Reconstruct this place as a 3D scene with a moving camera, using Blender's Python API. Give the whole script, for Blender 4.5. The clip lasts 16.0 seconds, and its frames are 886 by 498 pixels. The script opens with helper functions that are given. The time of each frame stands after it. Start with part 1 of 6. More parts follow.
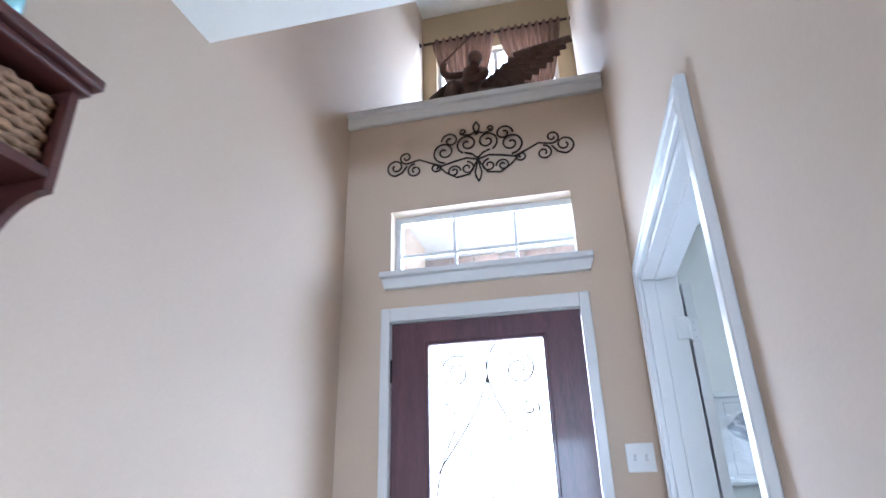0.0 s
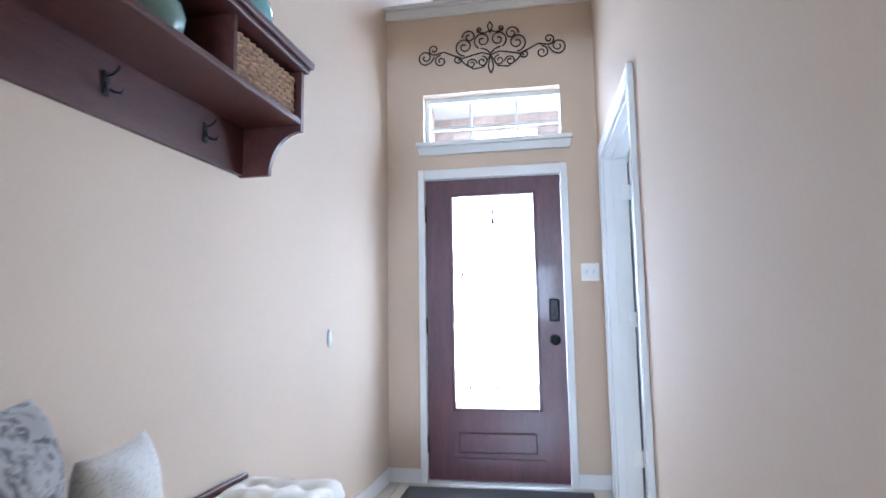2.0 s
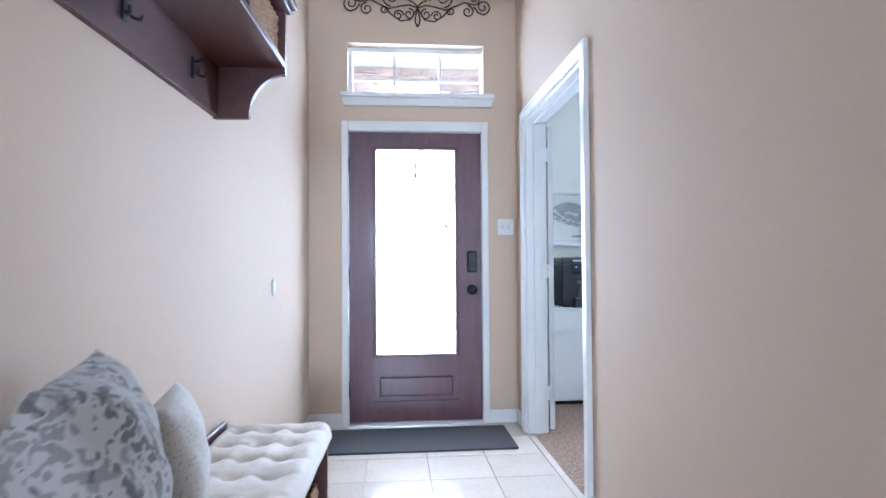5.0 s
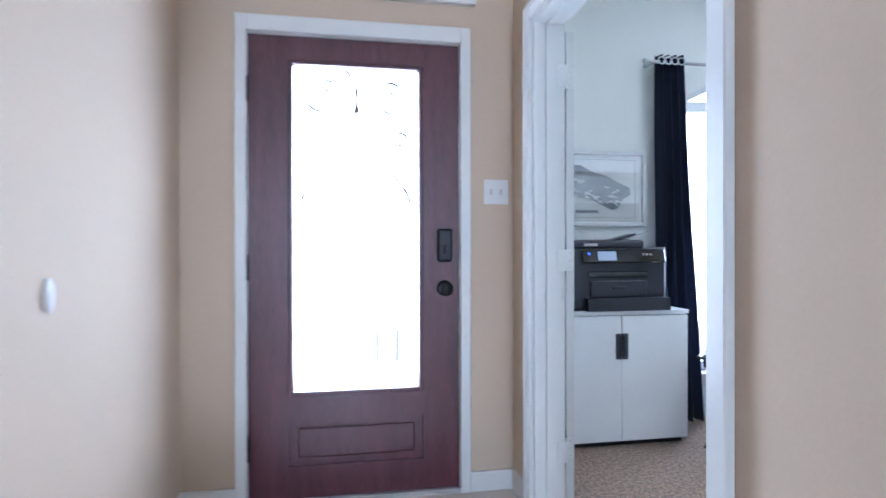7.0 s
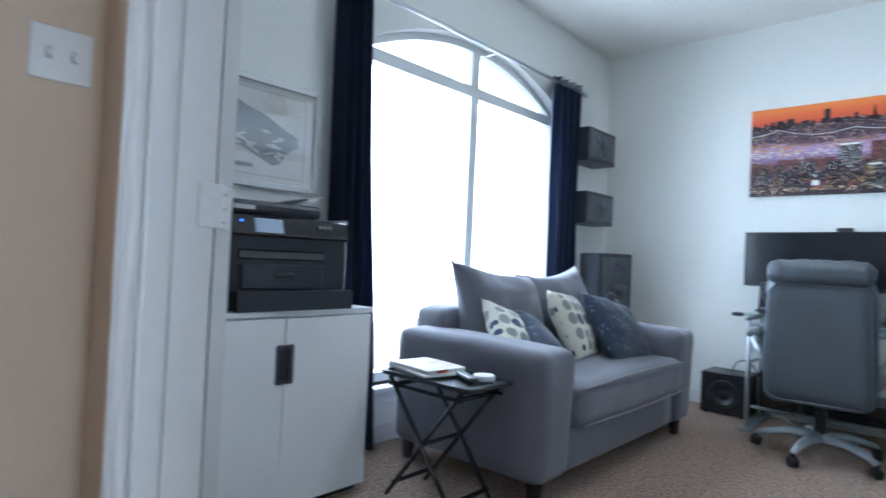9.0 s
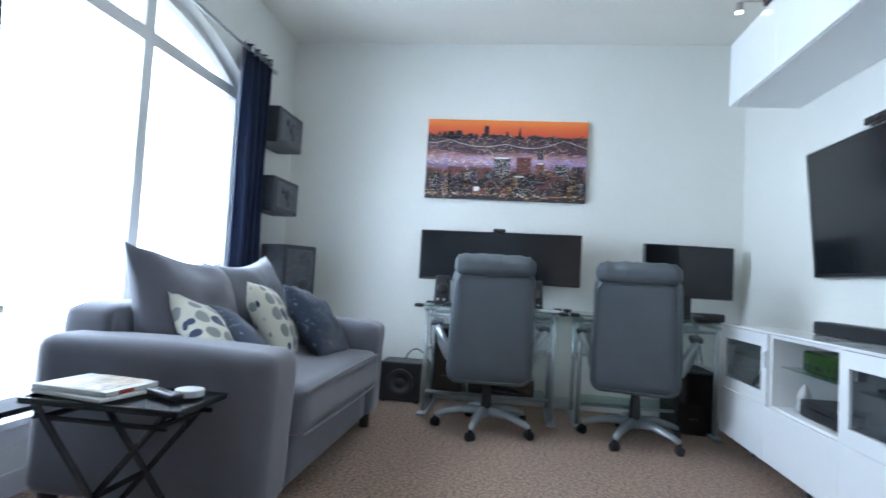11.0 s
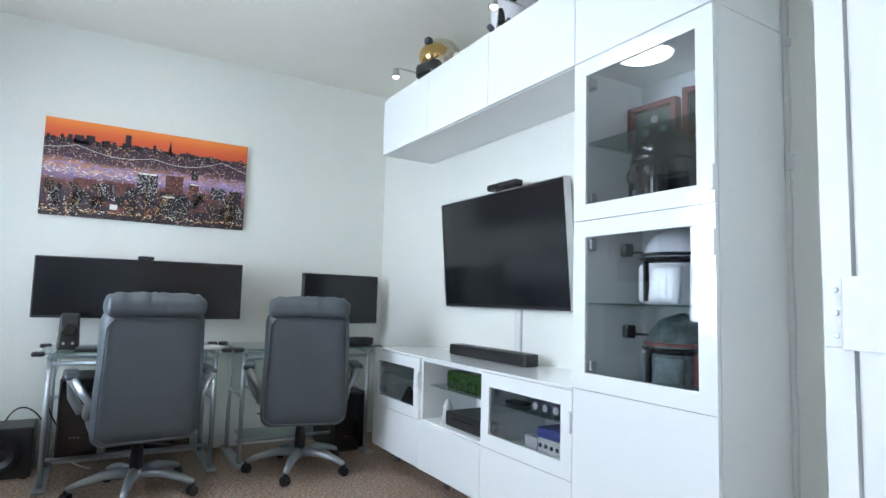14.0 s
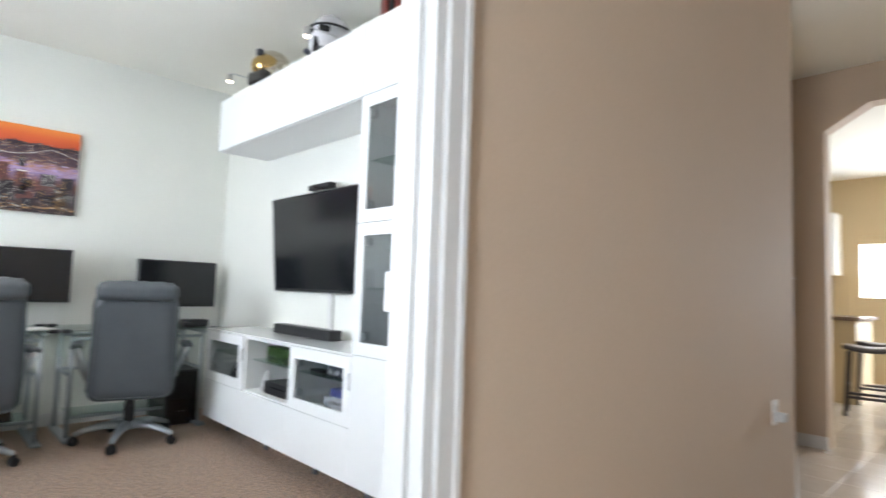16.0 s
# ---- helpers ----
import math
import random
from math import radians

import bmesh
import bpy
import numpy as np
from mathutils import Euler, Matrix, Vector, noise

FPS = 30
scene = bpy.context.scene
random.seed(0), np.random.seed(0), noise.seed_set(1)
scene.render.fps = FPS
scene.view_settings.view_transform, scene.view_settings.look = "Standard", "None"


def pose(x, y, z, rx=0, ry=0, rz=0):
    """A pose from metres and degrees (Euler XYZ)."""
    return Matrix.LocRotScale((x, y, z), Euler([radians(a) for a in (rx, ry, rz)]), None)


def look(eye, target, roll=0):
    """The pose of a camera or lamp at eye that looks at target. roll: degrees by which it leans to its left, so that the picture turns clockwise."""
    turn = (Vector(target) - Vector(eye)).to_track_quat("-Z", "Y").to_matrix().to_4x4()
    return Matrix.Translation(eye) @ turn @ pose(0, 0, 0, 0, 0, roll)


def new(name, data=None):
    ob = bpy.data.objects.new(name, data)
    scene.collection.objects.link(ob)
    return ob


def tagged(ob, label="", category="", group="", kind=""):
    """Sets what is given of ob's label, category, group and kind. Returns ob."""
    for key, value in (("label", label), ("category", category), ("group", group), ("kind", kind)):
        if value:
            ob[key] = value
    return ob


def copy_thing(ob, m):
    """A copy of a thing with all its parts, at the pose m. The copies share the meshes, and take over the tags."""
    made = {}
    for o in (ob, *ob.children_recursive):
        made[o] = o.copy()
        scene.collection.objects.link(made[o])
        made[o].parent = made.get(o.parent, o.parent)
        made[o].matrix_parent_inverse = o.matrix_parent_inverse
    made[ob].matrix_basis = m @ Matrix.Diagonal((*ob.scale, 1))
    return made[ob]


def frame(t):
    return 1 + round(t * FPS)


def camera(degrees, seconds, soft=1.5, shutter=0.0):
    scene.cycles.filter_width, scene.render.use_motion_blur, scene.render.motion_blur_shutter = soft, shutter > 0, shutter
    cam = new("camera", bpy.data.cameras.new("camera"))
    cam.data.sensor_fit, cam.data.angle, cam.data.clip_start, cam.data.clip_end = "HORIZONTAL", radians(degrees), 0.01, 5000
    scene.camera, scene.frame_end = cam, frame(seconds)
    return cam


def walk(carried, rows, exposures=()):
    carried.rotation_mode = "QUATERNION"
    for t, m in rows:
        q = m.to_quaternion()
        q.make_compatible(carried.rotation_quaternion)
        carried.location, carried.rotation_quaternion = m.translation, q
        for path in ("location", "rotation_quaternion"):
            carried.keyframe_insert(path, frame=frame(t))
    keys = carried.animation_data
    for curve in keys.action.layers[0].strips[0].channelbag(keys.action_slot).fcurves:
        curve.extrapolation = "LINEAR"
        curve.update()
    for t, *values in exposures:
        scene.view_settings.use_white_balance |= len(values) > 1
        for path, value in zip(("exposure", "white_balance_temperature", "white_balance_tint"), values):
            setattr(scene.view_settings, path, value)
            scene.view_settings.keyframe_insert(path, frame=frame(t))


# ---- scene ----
cam = camera(75.9, 16.0, soft=1.5, shutter=0.5)
PATH = [
    (0, (0.347, 0.527, 1.263), (-0.051, 2.325, 2.045), -1.4),
    (0.5, (0.319, 0.254, 1.245), (-0.093, 2.104, 1.882), -1.9),
    (1, (0.319, -0.035, 1.185), (-0.08, 1.871, 1.643), -1.4),
    (1.5, (0.33, -0.363, 1.151), (-0.058, 1.571, 1.482), -1.2),
    (2, (0.282, -0.659, 1.126), (-0.063, 1.299, 1.345), -0.9),
    (2.5, (0.185, -0.956, 1.092), (-0.065, 1.023, 1.232), -0.9),
    (3, (0.132, -1.203, 1.09), (-0.06, 0.785, 1.193), -0.8),
    (3.5, (0.074, -1.37, 1.094), (-0.008, 0.627, 1.162), -0.4),
    (4, (-0.061, -1.289, 1.091), (0.016, 0.709, 1.143), -0.5),
    (4.2, (-0.106, -1.235, 1.097), (-0.007, 0.762, 1.147), -0.4),
    (6.5, (-0.241, 0.337, 1.144), (0.045, 2.317, 1.157), -0.7),
    (7, (-0.118, 0.633, 1.116), (0.235, 2.602, 1.11), -0.1),
    (7.5, (-0.062, 1.013, 1.052), (0.601, 2.900, 1.090), 0.3),
    (8, (0.079, 1.346, 1.084), (0.987, 3.128, 1.064), 1.8),
    (8.5, (0.177, 1.613, 1.045), (1.363, 3.224, 1.043), 2.5),
    (9, (0.264, 1.740, 0.970), (1.734, 3.095, 1.010), 2.6),
    (9.2, (0.295, 1.819, 0.97), (1.861, 3.062, 0.998), 2.8),
    (11.3, (0.408, 2.228, 0.903), (2.404, 2.296, 1.015), 2.9),
    (11.5, (0.403, 2.272, 0.922), (2.399, 2.206, 1.035), 2.6),
    (12, (0.291, 2.322, 0.938), (2.238, 1.878, 1.056), 2.5),
    (12.5, (0.221, 2.403, 0.951), (2.094, 1.71, 1.073), 2.1),
    (13, (0.282, 2.439, 0.96), (2.097, 1.608, 1.081), 2.0),
    (13.5, (0.455, 2.49, 1.006), (2.196, 1.513, 1.135), 1.8),
    (14, (0.47, 2.536, 1.063), (2.176, 1.508, 1.24), 1.6),
    (14.5, (0.286, 2.548, 1.07), (2.002, 1.541, 1.276), 1.6),
    (15, (0.07, 2.472, 1.028), (1.805, 1.498, 1.236), 1.5),
    (15.5, (-0.088, 2.479, 0.997), (1.586, 1.401, 1.183), 1.5),
    (16, (-0.218, 2.549, 1.069), (1.236, 1.183, 1.211), 1.9),
]
EXPOSURES = [(0.0, 0.78, 5100, 11), (2.0, 0.94, 5150, 11), (4.0, 1.14, 5150, 12), (6.4, 0.66, 5150, 12), (7.0, 0.76, 5100, 12), (9.0, 0.21, 5200, 8), (11.5, 0.16, 5500, 8), (12.2, 0.24, 5650, 7), (13.0, 0.12, 5800, 8), (14.0, 0.18, 5850, 8), (14.5, 0.08, 5900, 8), (15.3, 0.34, 6050, 8), (16.0, 0.44, 6350, 11)]
walk(cam, [(t, look(eye, target, roll)) for t, eye, target, roll in PATH], EXPOSURES)

# ---- world and light ----
world = bpy.data.worlds.new("sky")
scene.world = world
world.use_nodes = True
wn = world.node_tree
sky = wn.nodes.new("ShaderNodeTexSky")
sky.sky_type = "NISHITA"
sky.sun_disc = False
sky.sun_elevation = radians(55)
sky.sun_rotation = radians(180)
wn.links.new(sky.outputs[0], wn.nodes["Background"].inputs[0])
wn.nodes["Background"].inputs[1].default_value = 0.12

sun_data = bpy.data.lights.new("sun", "SUN")
sun_data.energy, sun_data.angle, sun_data.color = 3.0, radians(0.5), (1.0, 0.95, 0.88)
sun = new("sun", sun_data)
sun.matrix_world = look((0, -20, 28), (0, 0, 0))


def window_light(name, x, y, z, w, h, watts, target, color=(0.80, 0.90, 1.0)):
    d = bpy.data.lights.new(name, "AREA")
    d.shape, d.size, d.size_y, d.energy, d.color = "RECTANGLE", w, h, watts, color
    ob = new(name, d)
    ob.matrix_world = look((x, y, z), target)
    return ob


window_light("office_window_light", 3.03, 4.16, 1.2, 1.6, 1.75, 85, (2.95, 0, 0.9))
window_light("door_glass_light", -0.05, 3.30, 1.2, 0.5, 1.4, 24, (-0.05, 0, 0.9))
window_light("transom_light", -0.03, 3.42, 2.5, 0.92, 0.34, 12, (-0.03, 0, 1.6))
window_light("high_window_light", -0.02, 4.86, 4.7, 1.0, 0.95, 40, (-0.02, 0, 3.6))
# unseen fill lamp at the rear wall, added to brighten the back of the hall
window_light("rear_fill_light", -0.1, -7.06, 1.55, 1.2, 1.2, 150, (0.0, 0, 1.0))

# ---- materials ----


def mat(name, color, rough=0.6, metal=0.0, vary=0.12, scale=6.0, grain=60.0, bump=0.15, depth=0.002, coat=0.0, stretch=(1, 1, 1), per_object=0.0, sheen=0.0, spread=0.18):
    m = bpy.data.materials.new(name)
    m.use_nodes = True
    nt = m.node_tree
    N, L = nt.nodes, nt.links
    b = N["Principled BSDF"]
    tc = N.new("ShaderNodeTexCoord")
    mp = N.new("ShaderNodeMapping")
    mp.inputs["Scale"].default_value = stretch
    L.new(tc.outputs["Object"], mp.inputs["Vector"])
    n1 = N.new("ShaderNodeTexNoise")
    n1.inputs["Scale"].default_value, n1.inputs["Detail"].default_value = scale, 4
    n2 = N.new("ShaderNodeTexNoise")
    n2.inputs["Scale"].default_value, n2.inputs["Detail"].default_value = grain, 3
    L.new(mp.outputs[0], n1.inputs["Vector"])
    L.new(mp.outputs[0], n2.inputs["Vector"])
    mix = N.new("ShaderNodeMath")
    mix.operation = "MULTIPLY_ADD"
    mix.inputs[1].default_value = 0.5
    L.new(n1.outputs[0], mix.inputs[0])
    half = N.new("ShaderNodeMath")
    half.operation = "MULTIPLY"
    half.inputs[1].default_value = 0.5
    L.new(n2.outputs[0], half.inputs[0])
    L.new(half.outputs[0], mix.inputs[2])
    ramp = N.new("ShaderNodeValToRGB")
    lo = [max(0.0, c * (1 - vary)) for c in color]
    hi = [min(1.0, c * (1 + vary)) for c in color]
    ramp.color_ramp.elements[0].position, ramp.color_ramp.elements[1].position = 0.5 - spread, 0.5 + spread
    ramp.color_ramp.elements[0].color, ramp.color_ramp.elements[1].color = (*lo, 1), (*hi, 1)
    L.new(mix.outputs[0], ramp.inputs[0])
    out = ramp.outputs[0]
    if per_object:
        oi = N.new("ShaderNodeObjectInfo")
        hsv = N.new("ShaderNodeHueSaturation")
        mr = N.new("ShaderNodeMapRange")
        mr.inputs[3].default_value, mr.inputs[4].default_value = 1 - per_object, 1 + per_object
        L.new(oi.outputs["Random"], mr.inputs[0])
        L.new(mr.outputs[0], hsv.inputs["Value"])
        L.new(out, hsv.inputs["Color"])
        out = hsv.outputs[0]
    L.new(out, b.inputs["Base Color"])
    rr = N.new("ShaderNodeMapRange")
    rr.inputs[3].default_value, rr.inputs[4].default_value = max(0.02, rough * 0.88), min(1.0, rough * 1.12)
    L.new(n1.outputs[0], rr.inputs[0])
    L.new(rr.outputs[0], b.inputs["Roughness"])
    b.inputs["Metallic"].default_value = metal
    b.inputs["Coat Weight"].default_value = coat
    b.inputs["Coat Roughness"].default_value = 0.08
    if sheen:
        b.inputs["Sheen Weight"].default_value = sheen
    if bump:
        bp = N.new("ShaderNodeBump")
        bp.inputs["Strength"].default_value, bp.inputs["Distance"].default_value = bump, depth
        L.new(n2.outputs[0], bp.inputs["Height"])
        L.new(bp.outputs[0], b.inputs["Normal"])
    return m


def glass(name, color=(1, 1, 1), rough=0.0, mixing=0.88):
    """Thin pane: mostly clear with a true glossy reflection."""
    m = bpy.data.materials.new(name)
    m.use_nodes = True
    nt = m.node_tree
    nt.nodes.remove(nt.nodes["Principled BSDF"])
    tr = nt.nodes.new("ShaderNodeBsdfTransparent")
    tr.inputs[0].default_value = (*color, 1)
    gl = nt.nodes.new("ShaderNodeBsdfGlossy")
    gl.inputs["Roughness"].default_value = rough
    lw = nt.nodes.new("ShaderNodeLayerWeight")
    lw.inputs[0].default_value = 0.5
    pw = nt.nodes.new("ShaderNodeMath")
    pw.operation = "POWER"
    pw.inputs[1].default_value = 4.0
    nt.links.new(lw.outputs["Facing"], pw.inputs[0])
    fr = nt.nodes.new("ShaderNodeMath")
    fr.operation = "MULTIPLY_ADD"
    fr.inputs[1].default_value, fr.inputs[2].default_value = 0.8, 0.08
    nt.links.new(pw.outputs[0], fr.inputs[0])
    mx = nt.nodes.new("ShaderNodeMixShader")
    nt.links.new(fr.outputs[0], mx.inputs[0])
    nt.links.new(tr.outputs[0], mx.inputs[1])
    nt.links.new(gl.outputs[0], mx.inputs[2])
    nt.links.new(mx.outputs[0], nt.nodes["Material Output"].inputs[0])
    return m


def glow(name, color, strength):
    m = bpy.data.materials.new(name)
    m.use_nodes = True
    b = m.node_tree.nodes["Principled BSDF"]
    b.inputs["Base Color"].default_value = (*color, 1)
    b.inputs["Emission Color"].default_value = (*color, 1)
    b.inputs["Emission Strength"].default_value = strength
    return m


def basket_mat(name):
    m = mat(name, (0.36, 0.22, 0.125), 0.8, vary=0.5, scale=30, grain=140, bump=0.5, depth=0.004, stretch=(1, 1, 1))
    return m


def print_mat(name, base, spots, scale, cut, second=None, wild=0.0, jumble=1.0):
    """Cloth printed with blots or dots of a second colour."""
    m = mat(name, base, 0.9, vary=0.06, grain=400, bump=0.2, depth=0.001, sheen=0.2)
    nt = m.node_tree
    b = nt.nodes["Principled BSDF"]
    src = b.inputs["Base Color"].links[0].from_socket
    tc = nt.nodes.new("ShaderNodeTexCoord")
    v = nt.nodes.new("ShaderNodeTexVoronoi")
    v.inputs["Scale"].default_value = scale
    v.inputs["Randomness"].default_value = jumble
    nz = nt.nodes.new("ShaderNodeTexNoise")
    nz.inputs["Scale"].default_value = scale * 0.9
    mxv = nt.nodes.new("ShaderNodeMix")
    mxv.data_type = "RGBA"
    mxv.blend_type = "LINEAR_LIGHT"
    mxv.inputs[0].default_value = wild / scale
    nt.links.new(tc.outputs["Object"], nz.inputs["Vector"])
    nt.links.new(tc.outputs["Object"], mxv.inputs[6])
    nt.links.new(nz.outputs["Color"], mxv.inputs[7])
    nt.links.new(mxv.outputs[2], v.inputs["Vector"])
    lt = nt.nodes.new("ShaderNodeMath")
    lt.operation = "LESS_THAN"
    lt.inputs[1].default_value = cut
    nt.links.new(v.outputs["Distance"], lt.inputs[0])
    mx = nt.nodes.new("ShaderNodeMix")
    mx.data_type = "RGBA"
    nt.links.new(lt.outputs[0], mx.inputs[0])
    nt.links.new(src, mx.inputs[6])
    ramp = nt.nodes.new("ShaderNodeValToRGB")
    ramp.color_ramp.interpolation = "CONSTANT"
    ramp.color_ramp.elements[0].color = (*spots, 1)
    ramp.color_ramp.elements[1].color = (*(second or spots), 1)
    ramp.color_ramp.elements[1].position = 0.5
    nt.links.new(v.outputs["Color"], ramp.inputs[0])
    nt.links.new(ramp.outputs[0], mx.inputs[7])
    nt.links.new(mx.outputs[2], b.inputs["Base Color"])
    return m


M_HALL = mat("beige_wall_paint", (0.56, 0.445, 0.335), 0.8, vary=0.03, scale=1.5, grain=90, bump=0.25, depth=0.002)
M_ROOM = mat("pale_grey_wall_paint", (0.75, 0.755, 0.71), 0.6, vary=0.03, scale=1.5, grain=90, bump=0.25, depth=0.002)
M_CEIL = mat("ceiling_paint", (0.80, 0.78, 0.71), 0.85, vary=0.03, scale=2, grain=120, bump=0.35, depth=0.003)
M_WHITE = mat("white_trim_paint", (0.67, 0.67, 0.66), 0.35, vary=0.02, scale=4, grain=40, bump=0.05)
M_GLOSS = mat("white_gloss_laminate", (0.82, 0.84, 0.85), 0.12, vary=0.01, scale=3, grain=30, bump=0.0, coat=0.3)
M_LAM = mat("white_laminate", (0.78, 0.79, 0.79), 0.4, vary=0.02, scale=3, grain=50, bump=0.05)
M_CARPET = mat("brown_carpet", (0.44, 0.285, 0.185), 1.0, vary=0.68, scale=60, grain=170, bump=1.0, depth=0.022, sheen=0.3, spread=0.09)
M_TILE = mat("beige_floor_tile", (0.62, 0.545, 0.465), 0.16, vary=0.08, scale=5, grain=40, bump=0.06, per_object=0.06)
M_GROUT = mat("grout", (0.50, 0.44, 0.38), 0.9, vary=0.15, scale=20, grain=200)
M_CHERRY = mat("dark_cherry_wood", (0.068, 0.018, 0.013), 0.42, vary=0.4, scale=5, grain=30, bump=0.08, coat=0.05, stretch=(6, 1, 6))
M_DOOR = mat("mahogany_door_stain", (0.085, 0.024, 0.031), 0.38, vary=0.35, scale=4, grain=30, bump=0.1, coat=0.1, stretch=(6, 6, 0.7))
M_IRON = mat("dark_bronze_iron", (0.045, 0.032, 0.026), 0.5, 0.7, vary=0.3, scale=40, grain=200, bump=0.2)
M_BLACKM = mat("oil_rubbed_bronze", (0.02, 0.02, 0.022), 0.4, 0.6, vary=0.2)
M_STEEL = mat("brushed_steel", (0.55, 0.56, 0.57), 0.3, 0.9, vary=0.08, grain=150, bump=0.05)
M_SILVER = mat("silver_paint", (0.42, 0.45, 0.47), 0.35, 0.6, vary=0.06)
M_BLACK = mat("black_plastic", (0.014, 0.014, 0.016), 0.4, vary=0.15, grain=300, bump=0.1)
M_GLBLACK = mat("glossy_black_plastic", (0.008, 0.008, 0.009), 0.08, vary=0.1, bump=0.0, coat=0.5)
M_SCREEN = mat("dark_screen", (0.008, 0.009, 0.011), 0.16, vary=0.05, bump=0.0)
M_LEATHER = mat("grey_leather", (0.080, 0.093, 0.105), 0.42, vary=0.12, scale=8, grain=160, bump=0.35, depth=0.002)
M_COUCH = mat("grey_couch_weave", (0.145, 0.145, 0.17), 0.95, vary=0.12, scale=8, grain=350, bump=0.5, depth=0.002, sheen=0.3)
M_PIPING = mat("couch_piping", (0.26, 0.25, 0.26), 0.9, vary=0.1, grain=300)
M_NAVY = mat("navy_curtain_cloth", (0.012, 0.02, 0.055), 0.9, vary=0.2, scale=8, grain=300, bump=0.3, sheen=0.2)
M_NAVYP = print_mat("navy_cloth", (0.02, 0.032, 0.06), (0.16, 0.19, 0.23), 30, 0.22, wild=1.6)
M_HEX = print_mat("spotted_cloth", (0.62, 0.60, 0.50), (0.02, 0.035, 0.09), 13, 0.43, (0.22, 0.24, 0.22), jumble=0.28)
M_FLORAL = print_mat("floral_cloth", (0.33, 0.305, 0.29), (0.10, 0.09, 0.088), 22, 0.48, (0.19, 0.175, 0.17), wild=2.2)
M_CROSS = print_mat("woven_cloth", (0.55, 0.52, 0.48), (0.36, 0.33, 0.30), 120, 0.30)
M_CREAM = mat("cream_cushion_cloth", (0.80, 0.76, 0.70), 0.95, vary=0.06, scale=10, grain=350, bump=0.4, depth=0.002, sheen=0.2)
M_HINGE = mat("satin_hinge_paint", (0.70, 0.70, 0.69), 0.3, vary=0.06)
M_BASKET = basket_mat("seagrass")
M_AQUA = mat("aqua_glazed_glass", (0.22, 0.47, 0.47), 0.15, vary=0.12, scale=12, grain=60, coat=0.4)
M_CELADON = mat("celadon_glaze", (0.22, 0.34, 0.30), 0.25, vary=0.12, scale=20, grain=90, coat=0.3)
M_BRONZE = mat("brown_resin", (0.085, 0.045, 0.03), 0.5, vary=0.35, scale=14, grain=60, bump=0.3)
M_CURTB = mat("brown_striped_satin", (0.20, 0.125, 0.09), 0.5, vary=0.5, scale=6, grain=25, bump=0.1, stretch=(7, 7, 0.15))
M_MAT = mat("dark_rubber_mat", (0.055, 0.053, 0.058), 0.85, vary=0.2, scale=20, grain=180, bump=0.6, depth=0.004)
M_BRICK = mat("red_brown_brick", (0.52, 0.41, 0.36), 0.9, vary=0.35, scale=10, grain=80, bump=0.5, depth=0.005, per_object=0.25)
M_MORTAR = mat("mortar", (0.48, 0.45, 0.41), 0.95, vary=0.15)
M_GOLD = mat("gold_mirror_visor", (0.58, 0.40, 0.16), 0.10, 1.0, vary=0.1, bump=0.0)
M_CHROME = mat("aged_gold_metal", (0.66, 0.60, 0.50), 0.12, 1.0, vary=0.35, scale=12, bump=0.05)
M_HELMW = mat("white_glossy_shell", (0.72, 0.71, 0.75), 0.2, vary=0.05, bump=0.0, coat=0.4)
M_HELMG = mat("worn_green_paint", (0.06, 0.085, 0.085), 0.45, vary=0.7, scale=18, grain=45, bump=0.2)
M_RED = mat("dark_red_paint", (0.16, 0.03, 0.025), 0.4, vary=0.3, scale=20)
M_FELT = mat("dark_green_felt", (0.06, 0.075, 0.065), 0.9, vary=0.2)
M_GREENP = mat("translucent_green_plastic", (0.022, 0.055, 0.012), 0.25, vary=0.35, scale=30, bump=0.05)
M_INDIGO = mat("indigo_plastic", (0.05, 0.06, 0.22), 0.35, vary=0.1)
M_CHARC = mat("charcoal_plastic", (0.05, 0.055, 0.075), 0.35, vary=0.15)
M_GREYP = mat("light_grey_plastic", (0.48, 0.48, 0.48), 0.45, vary=0.08)
M_CARBON = mat("dark_grey_cast_block", (0.06, 0.065, 0.075), 0.45, 0.35, vary=0.3, scale=14, grain=70, bump=0.3)
M_RELIEF = mat("worn_grey_relief", (0.13, 0.135, 0.15), 0.4, 0.5, vary=0.35, scale=16, grain=70, bump=0.3)
M_PRINTER = mat("printer_plastic", (0.016, 0.018, 0.026), 0.35, vary=0.15, grain=200, bump=0.1)
M_PAPER = mat("poster_paper", (0.66, 0.66, 0.63), 0.7, vary=0.03)
M_INK = mat("grey_ink", (0.22, 0.23, 0.24), 0.8, vary=0.5, scale=40, grain=160, bump=0.0)
M_DARKINK = mat("dark_ink", (0.05, 0.05, 0.05), 0.8, vary=0.1, bump=0.0)
M_TABLE = mat("dark_table_lacquer", (0.02, 0.022, 0.026), 0.25, vary=0.2, scale=10)
M_COVER = mat("magazine_cover", (0.55, 0.45, 0.34), 0.3, vary=0.6, scale=14, grain=50, bump=0.0)
M_COVERR = mat("red_book_spine", (0.40, 0.06, 0.04), 0.4, vary=0.2)
M_STONE = mat("brown_counter_stone", (0.14, 0.09, 0.06), 0.25, vary=0.4, scale=20)
M_ESPR = mat("espresso_wood", (0.022, 0.014, 0.012), 0.35, vary=0.3, stretch=(1, 1, 6))
M_YELLOW = mat("warm_cream_paint", (0.52, 0.41, 0.25), 0.6, vary=0.03, scale=2, grain=90, bump=0.2)
M_CABLE = mat("cable_rubber", (0.012, 0.012, 0.013), 0.6, vary=0.1)
